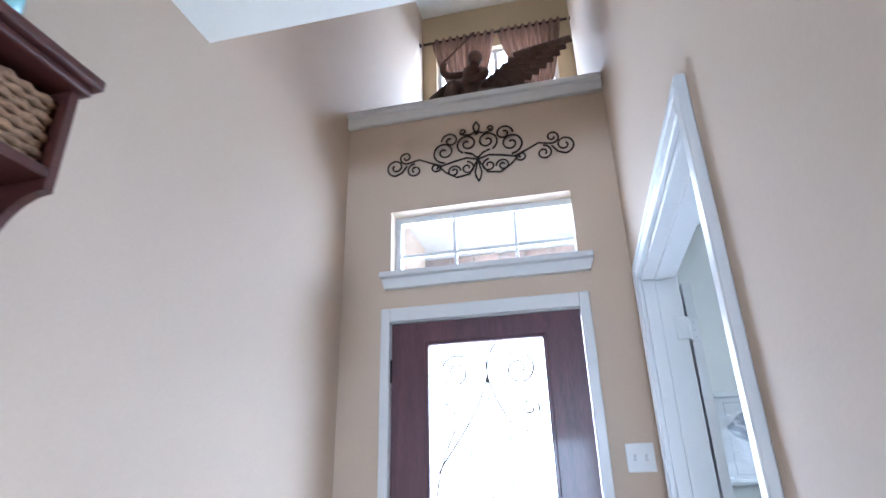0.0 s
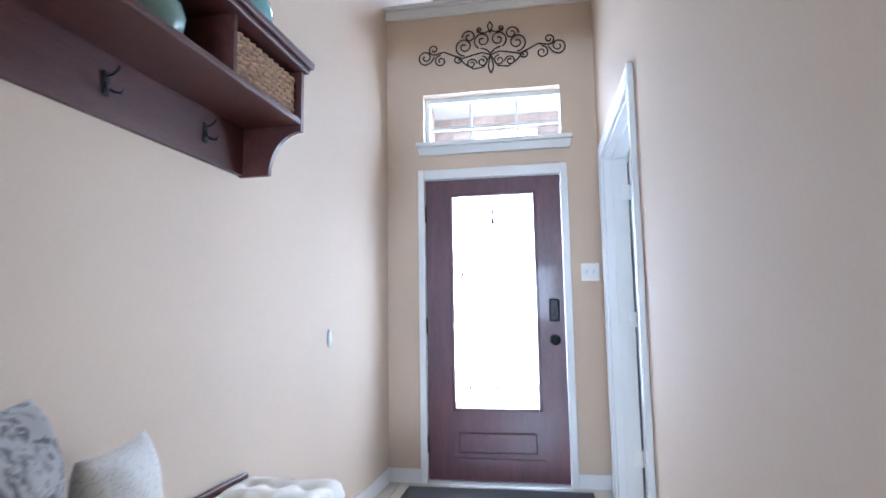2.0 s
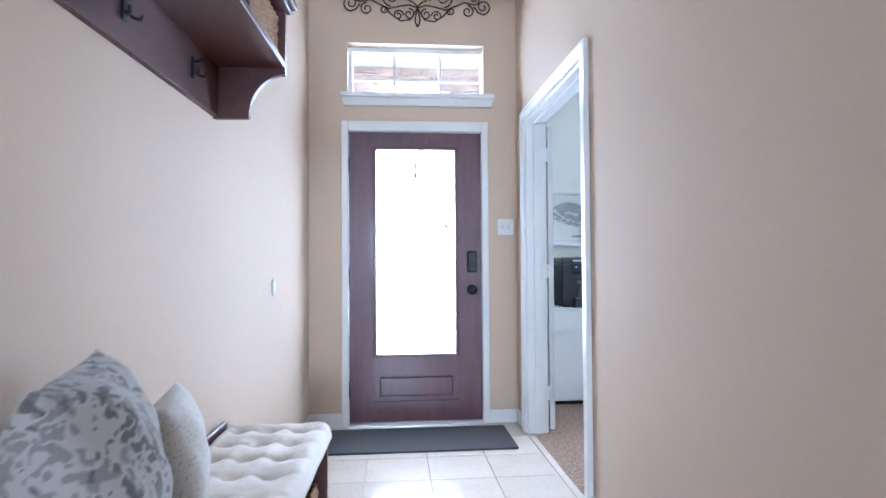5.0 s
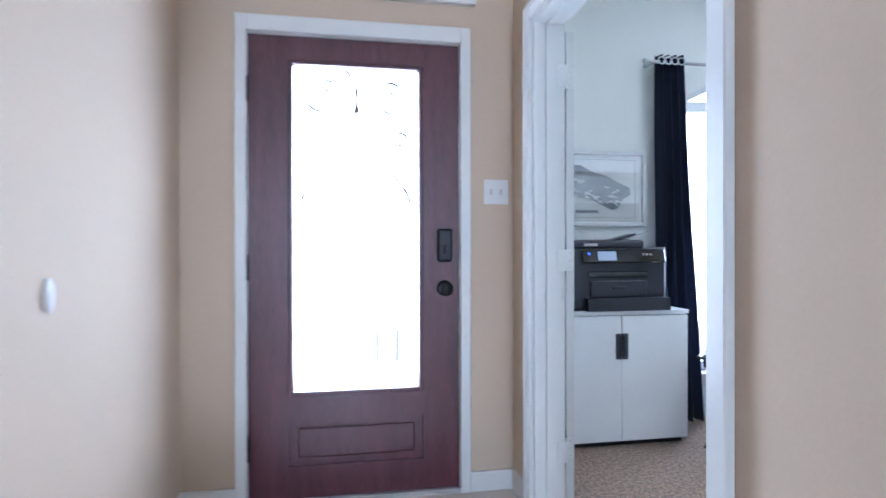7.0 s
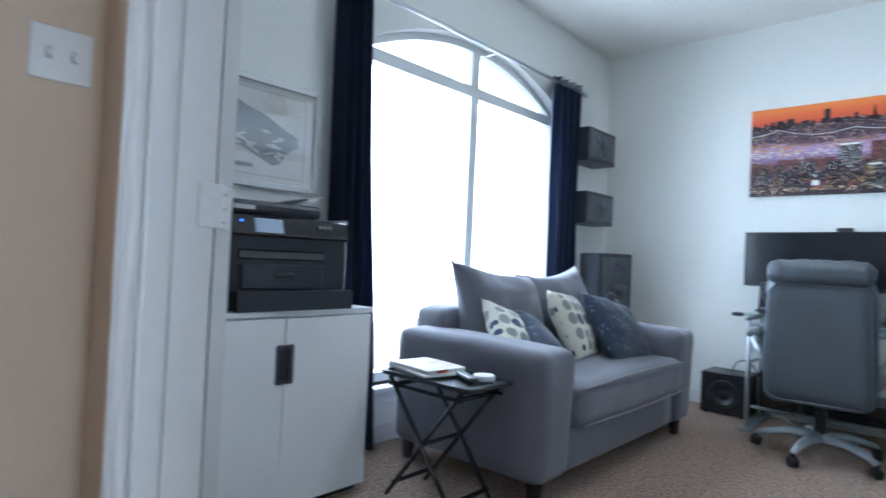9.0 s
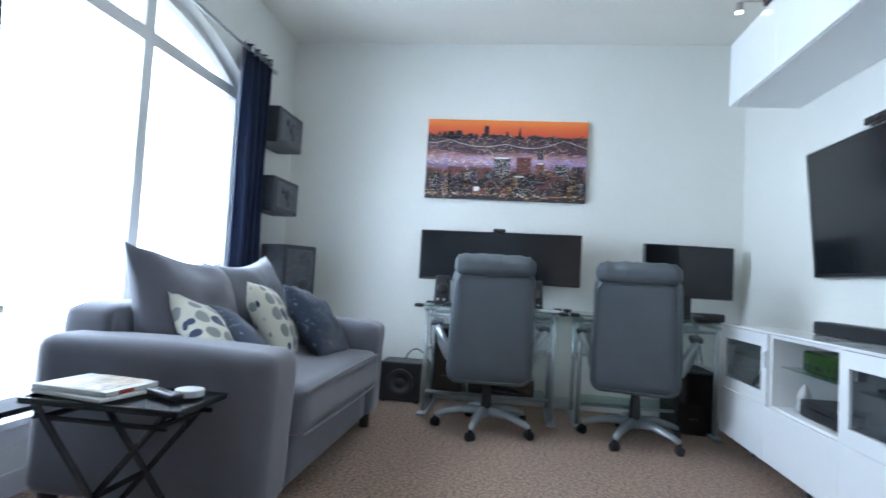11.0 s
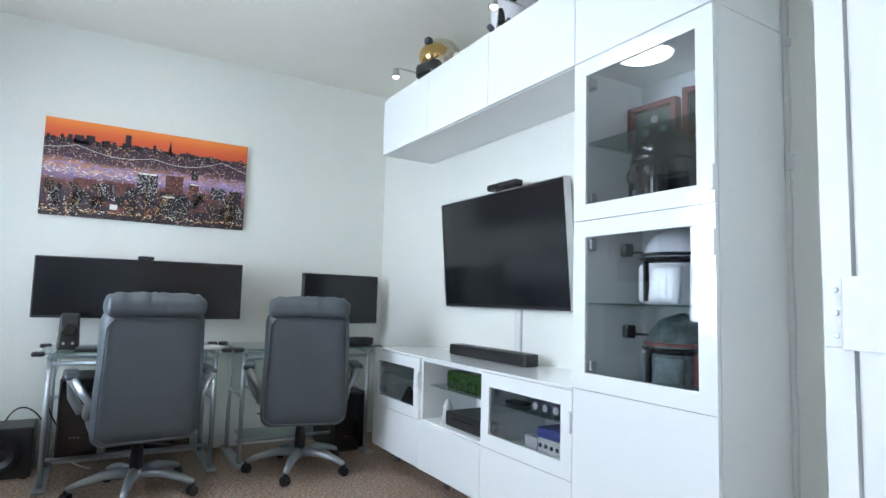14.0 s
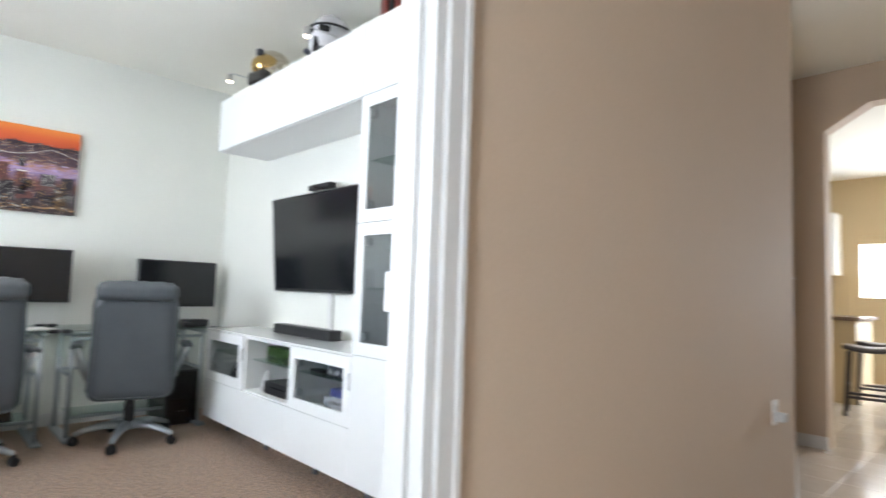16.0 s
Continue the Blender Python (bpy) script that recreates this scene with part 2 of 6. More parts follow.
M_CABLEW = mat("white_cable", (0.6, 0.6, 0.6), 0.5, vary=0.05)
M_CONC = mat("porch_concrete", (0.42, 0.40, 0.37), 0.9, vary=0.15, scale=3, grain=60)
M_GRASS = mat("lawn", (0.07, 0.12, 0.04), 1.0, vary=0.4, scale=3, grain=80, bump=0.6, depth=0.02)
M_GLASS = glass("clear_glass")
M_TINT = glass("smoked_glass", (0.94, 0.96, 0.965))
M_SHELFG = glass("shelf_glass", (0.80, 0.90, 0.87))
M_LAMP = glow("lamp_diffuser", (1.0, 0.95, 0.87), 30.0)
M_SPOT = glow("spot_lens", (1.0, 0.85, 0.6), 12.0)
M_DAY = glow("bright_daylight", (0.93, 0.97, 1.0), 5.5)
M_LED = glow("blue_led", (0.05, 0.15, 1.0), 4.0)
M_LCD = glow("grey_lcd", (0.25, 0.30, 0.38), 0.25)

# ---- mesh helpers ----


def part(name, bm, material, parent=None, label="", smooth=False, m=None):
    me = bpy.data.meshes.new(name)
    bm.normal_update()
    bm.to_mesh(me)
    bm.free()
    if smooth:
        for p in me.polygons:
            p.use_smooth = True
    me.materials.append(material)
    ob = new(name, me)
    if parent is not None:
        ob.parent = parent
    if m is not None:
        ob.matrix_basis = m
    if label:
        ob["label"] = label
    return ob


def thing(name, label, category, m=None, group="", kind=""):
    ob = new(name)
    ob.empty_display_size = 0.1
    if m is not None:
        ob.matrix_basis = m
    return tagged(ob, label, category, group, kind)


def box(x0, x1, y0, y1, z0, z1, bevel=0.0, seg=1, bm=None):
    bm2 = bmesh.new()
    bmesh.ops.create_cube(bm2, size=1)
    for v in bm2.verts:
        v.co = Vector(((x0 + x1) / 2 + v.co.x * (x1 - x0), (y0 + y1) / 2 + v.co.y * (y1 - y0), (z0 + z1) / 2 + v.co.z * (z1 - z0)))
    if bevel:
        bmesh.ops.bevel(bm2, geom=list(bm2.edges), offset=bevel, segments=seg, affect="EDGES", profile=0.5)
    if bm is None:
        return bm2
    return merge(bm, bm2)


def merge(a, b):
    vs = [a.verts.new(v.co) for v in b.verts]
    b.verts.index_update()
    for f in b.faces:
        try:
            a.faces.new([vs[v.index] for v in f.verts])
        except ValueError:
            pass
    b.free()
    return a


def moved(bm, m):
    bmesh.ops.transform(bm, matrix=m, verts=list(bm.verts))
    return bm


def cyl(r0, r1, z0, z1, n=20, bevel=0.0):
    bm = bmesh.new()
    bmesh.ops.create_cone(bm, cap_ends=True, segments=n, radius1=r0, radius2=r1, depth=z1 - z0)
    for v in bm.verts:
        v.co.z += (z0 + z1) / 2
    if bevel:
        bmesh.ops.bevel(bm, geom=[e for e in bm.edges if abs(e.verts[0].co.z - e.verts[1].co.z) < 1e-6], offset=bevel, segments=2, affect="EDGES", profile=0.5)
    return bm


def tube(points, r, n=8, bm=None, flat=1.0):
    """A round bar along points."""
    bm = bm or bmesh.new()
    pts = [Vector(p) for p in points]
    rings = []
    side = None
    for i, p in enumerate(pts):
        d = (pts[min(i + 1, len(pts) - 1)] - pts[max(i - 1, 0)]).normalized()
        if side is None:
            side = d.orthogonal().normalized()
        side = (side - d * side.dot(d))
        side = side.normalized() if side.length > 1e-6 else d.orthogonal().normalized()
        up = d.cross(side)
        rr = r[i] if isinstance(r, (list, tuple)) else r
        rings.append([bm.verts.new(p + side * math.cos(a) * rr + up * math.sin(a) * rr * flat) for a in [2 * math.pi * k / n for k in range(n)]])
    for a, b in zip(rings, rings[1:]):
        for k in range(n):
            bm.faces.new((a[k], a[(k + 1) % n], b[(k + 1) % n], b[k]))
    bm.faces.new(rings[0][::-1])
    bm.faces.new(rings[-1])
    return bm


def lathe(profile, n=28):
    """A turned body from (radius, z) rows."""
    bm = bmesh.new()
    rings = [[bm.verts.new((r * math.cos(2 * math.pi * k / n), r * math.sin(2 * math.pi * k / n), z)) for k in range(n)] for r, z in profile]
    for a, b in zip(rings, rings[1:]):
        for k in range(n):
            bm.faces.new((a[k], a[(k + 1) % n], b[(k + 1) % n], b[k]))
    bm.faces.new(rings[0][::-1])
    bm.faces.new(rings[-1])
    return bm


def extrude_xz(outline, y0, y1):
    """A plate with the outline in x and z, thick along y."""
    bm = bmesh.new()
    a = [bm.verts.new((x, y0, z)) for x, z in outline]
    b = [bm.verts.new((x, y1, z)) for x, z in outline]
    bm.faces.new(a)
    bm.faces.new(b[::-1])
    k = len(a)
    for i in range(k):
        bm.faces.new((a[i], b[i], b[(i + 1) % k], a[(i + 1) % k]))
    bmesh.ops.recalc_face_normals(bm, faces=list(bm.faces))
    return bm


def pillow_mesh(w, h, t, n=18, lump=0.012, seed=0, pull=0.07):
    """A stuffed cloth pillow standing in x and z, with drawn corners."""
    bm = bmesh.new()
    g = {}
    for side in (1, -1):
        for i in range(n + 1):
            for j in range(n + 1):
                u, v = 2 * i / n - 1, 2 * j / n - 1
                edge = i in (0, n) or j in (0, n)
                if edge and side < 0:
                    g[side, i, j] = g[1, i, j]
                    continue
                f = max(0.0, (1 - abs(u) ** 2.6)) ** 0.5 * max(0.0, (1 - abs(v) ** 2.6)) ** 0.5
                pin = 1 - pull * (1 - abs(v) ** 2) * abs(u) ** 2
                pinv = 1 - pull * (1 - abs(u) ** 2) * abs(v) ** 2
                k = noise.noise((u * 2.1 + seed, v * 2.1, side * 3.0)) * lump
                g[side, i, j] = bm.verts.new((u * pin * w / 2, side * (t / 2 * f) + k * f, v * pinv * h / 2))
    for side in (1, -1):
        for i in range(n):
            for j in range(n):
                q = [g[side, i, j], g[side, i + 1, j], g[side, i + 1, j + 1], g[side, i, j + 1]]
                bm.faces.new(q if side < 0 else q[::-1])
    return bm


def cushion_mesh(x0, x1, y0, y1, z0, z1, r=0.04, crown=0.0, n=14, lump=0.006):
    """A rounded upholstered block whose top is a little crowned."""
    bm = box(x0, x1, y0, y1, z0, z1)
    bmesh.ops.subdivide_edges(bm, edges=list(bm.edges), cuts=n, use_grid_fill=True)
    c = Vector(((x0 + x1) / 2, (y0 + y1) / 2, (z0 + z1) / 2))
    hx, hy, hz = (x1 - x0) / 2, (y1 - y0) / 2, (z1 - z0) / 2
    for v in bm.verts:
        d = v.co - c
        inner = Vector((max(-hx + r, min(hx - r, d.x)), max(-hy + r, min(hy - r, d.y)), max(-hz + r, min(hz - r, d.z))))
        o = d - inner
        if o.length > 1e-9:
            o = o.normalized() * min(r, o.length if (abs(o.x) > 1e-9) + (abs(o.y) > 1e-9) + (abs(o.z) > 1e-9) < 2 else r)
        q = inner + o
        f = max(0.0, 1 - (d.x / hx) ** 2) * max(0.0, 1 - (d.y / hy) ** 2)
        if d.z > 0:
            q.z += crown * f
        k = noise.noise((v.co.x * 5, v.co.y * 5, v.co.z * 5)) * lump
        v.co = c + q + d.normalized() * k
    return bm


def spiral(cx, cz, r0, r1, a0, turns, y=0.0, n=26):
    return [(cx + (r0 + (r1 - r0) * k / n) * math.cos(a0 + turns * 2 * math.pi * k / n), y, cz + (r0 + (r1 - r0) * k / n) * math.sin(a0 + turns * 2 * math.pi * k / n)) for k in range(n + 1)]


def bezier(p0, p1, p2, p3, n=14):
    p0, p1, p2, p3 = (Vector(p) for p in (p0, p1, p2, p3))
    return [p0 * (1 - t) ** 3 + p1 * 3 * t * (1 - t) ** 2 + p2 * 3 * t * t * (1 - t) + p3 * t ** 3 for t in [k / n for k in range(n + 1)]]


def structure(name, bm, material, label, category, smooth=False):
    return tagged(part(name, bm, material, smooth=smooth), label, category, kind="structure")

# ---- plan ----
XL, XR, TH = -0.82, 0.67, 0.12         # hall walls and the partition's thickness
XI = XR + TH                            # office face of the partition
YF, YB = 3.17, -2.40                    # hall front wall, hall back wall
OA, OB, OH = 1.735, 2.89, 2.06          # office door opening
LOWC, HIGHC = 2.80, 5.60                # hall ceilings
RX, RYT, RYW, RC = 4.73, 0.55, 4.00, 2.74   # office walls and ceiling
LEAN = -1.9                             # the left hall wall stands a little out of square
LX = XL - 0.0696                        # its face at y = 0
STEP = 1.93                             # where the low hall ceiling ends

# ---- setting: hall ----
structure("wall_left", moved(box(-0.14, 0, YB - 4.6, 4.72, 0, HIGHC + 0.1), pose(LX, 0, 0, 0, 0, LEAN)), M_HALL, "beige painted wall of the entry hall", "wall")
bm = box(XR, XI, OB, YF - 0.0, 0, RC + 0.1)
box(XR, XI, -0.75, OA, 0, RC + 0.1, bm=bm)
box(XR, XI, OA, OB, OH, RC + 0.1, bm=bm)
structure("wall_partition", bm, M_HALL, "beige painted wall with double door opening", "wall")
structure("wall_partition_upper", box(XR, XI, -0.75, 4.72, RC + 0.1, HIGHC + 0.1), M_HALL, "beige painted upper wall of the foyer", "wall")
bm = bmesh.new()
q = [(0.67, -0.75), (1.13, YB), (1.25, YB), (0.79, -0.75)]
lo = [bm.verts.new((x, y, 0)) for x, y in q]
hi = [bm.verts.new((x, y, LOWC + 0.1)) for x, y in q]
bm.faces.new(lo), bm.faces.new(hi[::-1])
for i in range(4):
    bm.faces.new((lo[i], hi[i], hi[(i + 1) % 4], lo[(i + 1) % 4]))
bmesh.ops.recalc_face_normals(bm, faces=list(bm.faces))
structure("wall_hall_splay", bm, M_HALL, "beige painted wall beside the kitchen arch", "wall")

# front wall with door and transom openings
DX0, DX1, DH = -0.535, 0.435, 2.055
WX0, WX1, WZ0, WZ1 = -0.52, 0.46, 2.30, 2.66
bm = box(XL, DX0, YF, YF + 0.16, 0, 3.30)
box(DX1, XR + 0.0, YF, YF + 0.16, 0, 3.30, bm=bm)
box(DX0, DX1, YF, YF + 0.16, DH, WZ0, bm=bm)
box(DX0, WX0, YF, YF + 0.16, WZ0, WZ1, bm=bm)
box(WX1 - 0.03, DX1, YF + 0.16, YF + 0.161, WZ0, WZ0 + 0.001, bm=bm)
box(DX0, DX1, YF, YF + 0.16, WZ1, 3.30, bm=bm)
structure("wall_front", bm, M_HALL, "beige painted front wall with door and transom", "wall")
bm = box(XL, XR, YF + 0.16, 4.72, 3.18, 3.30)
structure("niche_floor", bm, M_WHITE, "white floor of the high window niche", "ledge")
bm = box(XL, XR, YF - 0.05, YF + 0.14, 3.30, 3.335, 0.008, 2)
box(XL, XR, YF - 0.03, YF, 3.235, 3.30, 0.006, 2, bm=bm)
structure("trim_ledge", bm, M_WHITE, "white wooden ledge cap above the door wall", "ledge")

# high niche back wall with its window
NB = 4.72
NX0, NX1, NZ0, NZ1 = -0.60, 0.52, 4.15, 5.10
bm = box(XL, NX0, NB, NB + 0.14, 3.3, HIGHC)
box(NX1, XR, NB, NB + 0.14, 3.3, HIGHC, bm=bm)
box(NX0, NX1, NB, NB + 0.14, 3.3, NZ0, bm=bm)
box(NX0, NX1, NB, NB + 0.14, NZ1, HIGHC, bm=bm)
structure("wall_niche_back", bm, M_YELLOW, "cream wall of the high niche", "wall")
structure("ceiling_foyer", box(XL - 0.12, XI, STEP - 0.1, 4.86, HIGHC, HIGHC + 0.1), M_CEIL, "flat painted high foyer ceiling", "ceiling")
structure("ceiling_hall", box(XL - 0.16, 1.3, YB - 0.1, STEP, LOWC, LOWC + 0.12), M_CEIL, "flat painted low hall ceiling", "ceiling")
structure("wall_foyer_step", box(XL, XR, STEP - 0.12, STEP - 0.002, LOWC + 0.12, HIGHC), M_HALL, "beige painted wall above the low ceiling", "wall")

# back wall of the hall with an arch to the kitchen
AX0, AX1 = -0.70, 0.90
bm = extrude_xz([(XL - 0.2, 0), (AX0, 0), (AX0, 2.35), (AX0 + 0.28, 2.52), (AX1 - 0.28, 2.52), (AX1, 2.35), (AX1, 0), (1.3, 0), (1.3, LOWC), (XL - 0.2, LOWC)], YB - 0.15, YB)
structure("wall_hall_back", bm, M_HALL, "beige wall with a clipped-corner archway", "wall")

# kitchen beyond the arch


def kitchen_far():
    bm = box(XL - 0.32, 1.12, -7.1, -7.0, 0, 0.92)
    # gap out of view, left here for the added rear fill lamp
    box(XL - 0.32, -0.72, -7.1, -7.0, 0.92, 2.18, bm=bm)
    box(0.52, 1.12, -7.1, -7.0, 0.92, 2.18, bm=bm)
    box(XL - 0.32, 4.2, -7.1, -7.0, 2.18, 2.8, bm=bm)
    box(1.12, 1.64, -7.1, -7.0, 2.0, 2.18, bm=bm)
    box(1.64, 4.2, -7.1, -7.0, 0, 2.18, bm=bm)
    return bm


structure("wall_kitchen_far", kitchen_far(), M_YELLOW, "warm cream kitchen wall", "wall")
structure("wall_kitchen_right", box(4.2, 4.3, -7.1, YB - 0.15, 0, 2.8), M_YELLOW, "warm cream kitchen wall", "wall")
structure("wall_kitchen_near", box(1.3, 4.3, YB - 0.15, YB - 0.02, 0, 2.8), M_YELLOW, "warm cream kitchen wall beside the arch", "wall")
structure("ceiling_kitchen", box(XL - 0.32, 4.3, -7.1, YB - 0.15, 2.8, 2.9), M_CEIL, "flat painted kitchen ceiling", "ceiling")

# ---- setting: office ----
structure("wall_picture", box(RX, RX + 0.12, RYT - 0.12, RYW + 0.16, 0, RC), M_ROOM, "pale grey wall behind the desks", "wall")
structure("wall_television", box(XI, RX, RYT - 0.12, RYT, 0, RC), M_ROOM, "pale grey wall behind the television", "wall")
bm = box(XI + 0.0005, XI + 0.004, OB + 0.0, RYW, 0, RC)
box(XI + 0.0005, XI + 0.004, RYT, OA, 0, RC, bm=bm)
box(XI + 0.0005, XI + 0.004, OA, OB, OH, RC, bm=bm)
structure("wall_office_side", bm, M_ROOM, "pale grey office side of the partition", "wall")
structure("wall_office_return", box(XR, XI, YF, RYW + 0.16, 0, RC), M_ROOM, "pale grey wall behind the open door leaf", "wall")

GX0, GX1, GZ0, GZS, GZA = 2.08, 3.98, 0.30, 2.09, 2.35
bm = box(XI, GX0, RYW, RYW + 0.16, 0, RC)
box(GX1, RX, RYW, RYW + 0.16, 0, RC, bm=bm)
box(GX0, GX1, RYW, RYW + 0.16, 0, GZ0, bm=bm)
gc, gw = (GX0 + GX1) / 2, (GX1 - GX0) / 2
arch = [(gc - gw + gw * k / 12, GZS + (GZA - GZS) * (1 - (k / 12 - 1) ** 2)) for k in range(25)]
for (xa, za), (xb, zb) in zip(arch, arch[1:]):
    merge(bm, extrude_xz([(xa, za), (xb, zb), (xb, RC), (xa, RC)], RYW, RYW + 0.16))
structure("wall_window", bm, M_ROOM, "pale grey wall with an arched window", "wall")
structure("ceiling_office", box(XI, RX + 0.12, RYT - 0.12, RYW + 0.16, RC, RC + 0.1), M_CEIL, "flat painted office ceiling", "ceiling")
structure("floor_carpet", box(XR + 0.03, RX, RYT, RYW, -0.05, 0.0), M_CARPET, "brown flecked cut pile office carpet", "carpet")
structure("floor", box(XL - 0.35, 4.3, -7.1, YF + 0.2, -0.08, -0.008), M_GROUT, "beige tiled hall floor with thin joints", "floor")

# ground outside
structure("ground", box(-300, 300, YF + 0.2, 300, -0.25, -0.12), M_CONC, "pale concrete drive in front of the house", "ground")
structure("porch_slab", box(-1.5, 0.66, YF + 0.2, 5.4, -0.12, -0.02), M_CONC, "pale concrete porch slab", "porch")
bm = box(-9, 14, 9.0, 9.05, -0.1, 9.0)
structure("backdrop", bm, M_DAY, "overexposed white daylight beyond the windows", "backdrop")
bm = box(-3, 6, -9.05, -9.0, -0.1, 4.0)
structure("backdrop_garden", bm, M_DAY, "overexposed white daylight behind the kitchen", "backdrop")

# baseboards


def skirting(bm, x0, x1, y0, y1):
    box(x0, x1, y0, y1, 0, 0.075, bm=bm)
    if x1 - x0 < y1 - y0:
        box(x0 + 0.002, x1 - 0.004 if x0 < 0.01 else x1, y0, y1, 0.075, 0.09, bm=bm)
    else:
        box(x0, x1, y0 + 0.002, y1 - 0.002, 0.075, 0.09, bm=bm)
    return bm


bm = moved(skirting(bmesh.new(), 0.0, 0.014, YB, YF), pose(LX, 0, 0, 0, 0, LEAN))
skirting(bm, XL + 0.014, DX0 - 0.027, YF - 0.014, YF)
skirting(bm, DX1 + 0.027, XR, YF - 0.014, YF)
skirting(bm, XR - 0.014, XR, -0.75, OA - 0.075)
skirting(bm, XR - 0.014, XR, OB + 0.075, YF - 0.014)
skirting(bm, AX1, 1.10, YB, YB + 0.014)
merge(bm, moved(box(-0.014, 0, -1.70, 0, 0, 0.09), pose(0.67, -0.75, 0, 0, 0, math.degrees(math.atan2(0.46, 1.65)))))
structure("baseboard", bm, M_WHITE, "white painted hall baseboard", "baseboard")
bm = skirting(bmesh.new(), RX - 0.014, RX, RYT, RYW)
skirting(bm, XI + 0.005, RX - 0.014, RYW - 0.014, RYW)
skirting(bm, XI + 0.005, RX - 0.014, RYT, RYT + 0.014)
structure("baseboard_office", bm, M_WHITE, "white painted office baseboard", "baseboard")

# ---- front door ----
frame_ob = thing("door_1", "mahogany front door with bright frosted glass", "door", kind="structure")
bm = box(DX0 - 0.027, DX0 + 0.02, YF - 0.022, YF + 0.0, 0, DH + 0.055, 0.004)
box(DX1 - 0.02, DX1 + 0.027, YF - 0.022, YF, 0, DH + 0.055, 0.004, bm=bm)
box(DX0 + 0.02, DX1 - 0.02, YF - 0.022, YF, DH - 0.015, DH + 0.055, 0.004, bm=bm)
part("casing", bm, M_WHITE, frame_ob, "white painted door casing")
bm = box(DX0, DX0 + 0.02, YF, YF + 0.15, 0, DH)
box(DX1 - 0.02, DX1, YF, YF + 0.15, 0, DH, bm=bm)
box(DX0 + 0.02, DX1 - 0.02, YF, YF + 0.15, DH - 0.018, DH, bm=bm)
part("jamb", bm, M_WHITE, frame_ob, "white painted jamb")
part("threshold", box(DX0, DX1, YF - 0.01, YF + 0.16, -0.005, 0.018, 0.004), M_STEEL, frame_ob, "metal threshold")
sx0, sx1, sy0, sy1 = DX0 + 0.023, DX1 - 0.023, YF + 0.012, YF + 0.057
gx0, gx1, gz0, gz1 = -0.325, 0.228, 0.485, 1.915
bm = box(sx0, gx0 - 0.02, sy0, sy1, 0.02, 2.034)
box(gx1 + 0.02, sx1, sy0, sy1, 0.02, 2.034, bm=bm)
box(gx0 - 0.02, gx1 + 0.02, sy0, sy1, gz1 + 0.02, 2.034, bm=bm)
box(gx0 - 0.02, gx1 + 0.02, sy0, sy1, 0.36, gz0 - 0.02, bm=bm)
box(gx0 - 0.02, gx1 + 0.02, sy0, sy1, 0.02, 0.16, bm=bm)
box(gx0 - 0.02, gx1 + 0.02, sy0 + 0.012, sy1 - 0.012, 0.16, 0.36, bm=bm)
leaf = part("door_leaf", bm, M_DOOR, frame_ob)
bm = box(gx0 + 0.02, gx1 - 0.02, sy0 + 0.002, sy0 + 0.012, 0.195, 0.325, 0.008, 2)
part("raised_panel", bm, M_DOOR, leaf)
bm = bmesh.new()
for a in ((gx0 - 0.02, gx0, gz0 - 0.02, gz1 + 0.02), (gx1, gx1 + 0.02, gz0 - 0.02, gz1 + 0.02), (gx0, gx1, gz0 - 0.02, gz0), (gx0, gx1, gz1, gz1 + 0.02)):
    box(a[0], a[1], sy0 - 0.008, sy1, a[2], a[3], 0.004, bm=bm)
part("glazing_bead", bm, M_DOOR, leaf)
pane = part("glass_pane", box(gx0, gx1, sy0 + 0.018, sy0 + 0.022, gz0, gz1), M_GLASS, leaf, "bright clear glass pane")
pane.visible_shadow = False
# wrought iron behind the glass
bm = bmesh.new()
yi = sy0 + 0.030
cx = (gx0 + gx1) / 2
for sgn in (1, -1):
    def at(x, z):
        return (cx + sgn * x, yi, z)

    tube(bezier(at(0.265, 1.10), at(0.255, 1.30), at(0.23, 1.38), at(0.16, 1.52)), 0.0052, 6, bm)
    tube(bezier(at(0.245, 1.33), at(0.17, 1.45), at(0.04, 1.58), at(0.0, 1.76)), 0.0052, 6, bm)
    tube(bezier(at(0.0, 1.76), at(0.0, 1.84), at(-0.02, 1.88), at(-0.05, 1.91)), 0.0052, 6, bm)
    tube([(cx + sgn * (x - cx), y, z) for x, y, z in spiral(cx + 0.19, 1.60, 0.045, 0.012, -0.6, 1.2, yi)], 0.0052, 6, bm)
    tube([(cx + sgn * (x - cx), y, z) for x, y, z in spiral(cx + 0.15, 1.78, 0.085, 0.02, 2.2, -1.5, yi)], 0.0052, 6, bm)
    for x, z0, z1 in ((0.09, 0.60, 1.53), (0.18, 0.60, 1.12)):
        tube([at(x, z0), at(x, z1)], 0.0042, 6, bm)
tube([(cx, yi, 0.60), (cx, yi, 1.76)], 0.0042, 6, bm)
part("iron_scrollwork", bm, M_IRON, leaf, "dark iron scrolls behind the glass", smooth=True)
for z in (0.25, 1.03, 1.80):
    part("hinge", moved(cyl(0.009, 0.009, z - 0.055, z + 0.055, 10), pose(sx0 - 0.004, sy0 - 0.006, 0)), M_BLACKM, frame_ob, "dark bronze hinge")
hx = 0.345
dead = part("deadbolt_keypad", box(hx - 0.034, hx + 0.034, sy0 - 0.028, sy0, 1.05, 1.20, 0.012, 3), M_BLACKM, leaf, "dark bronze keypad deadbolt", smooth=False)
part("thumb_turn", box(hx - 0.008, hx + 0.008, sy0 - 0.044, sy0 - 0.026, 1.085, 1.125, 0.004, 2), M_BLACKM, dead)
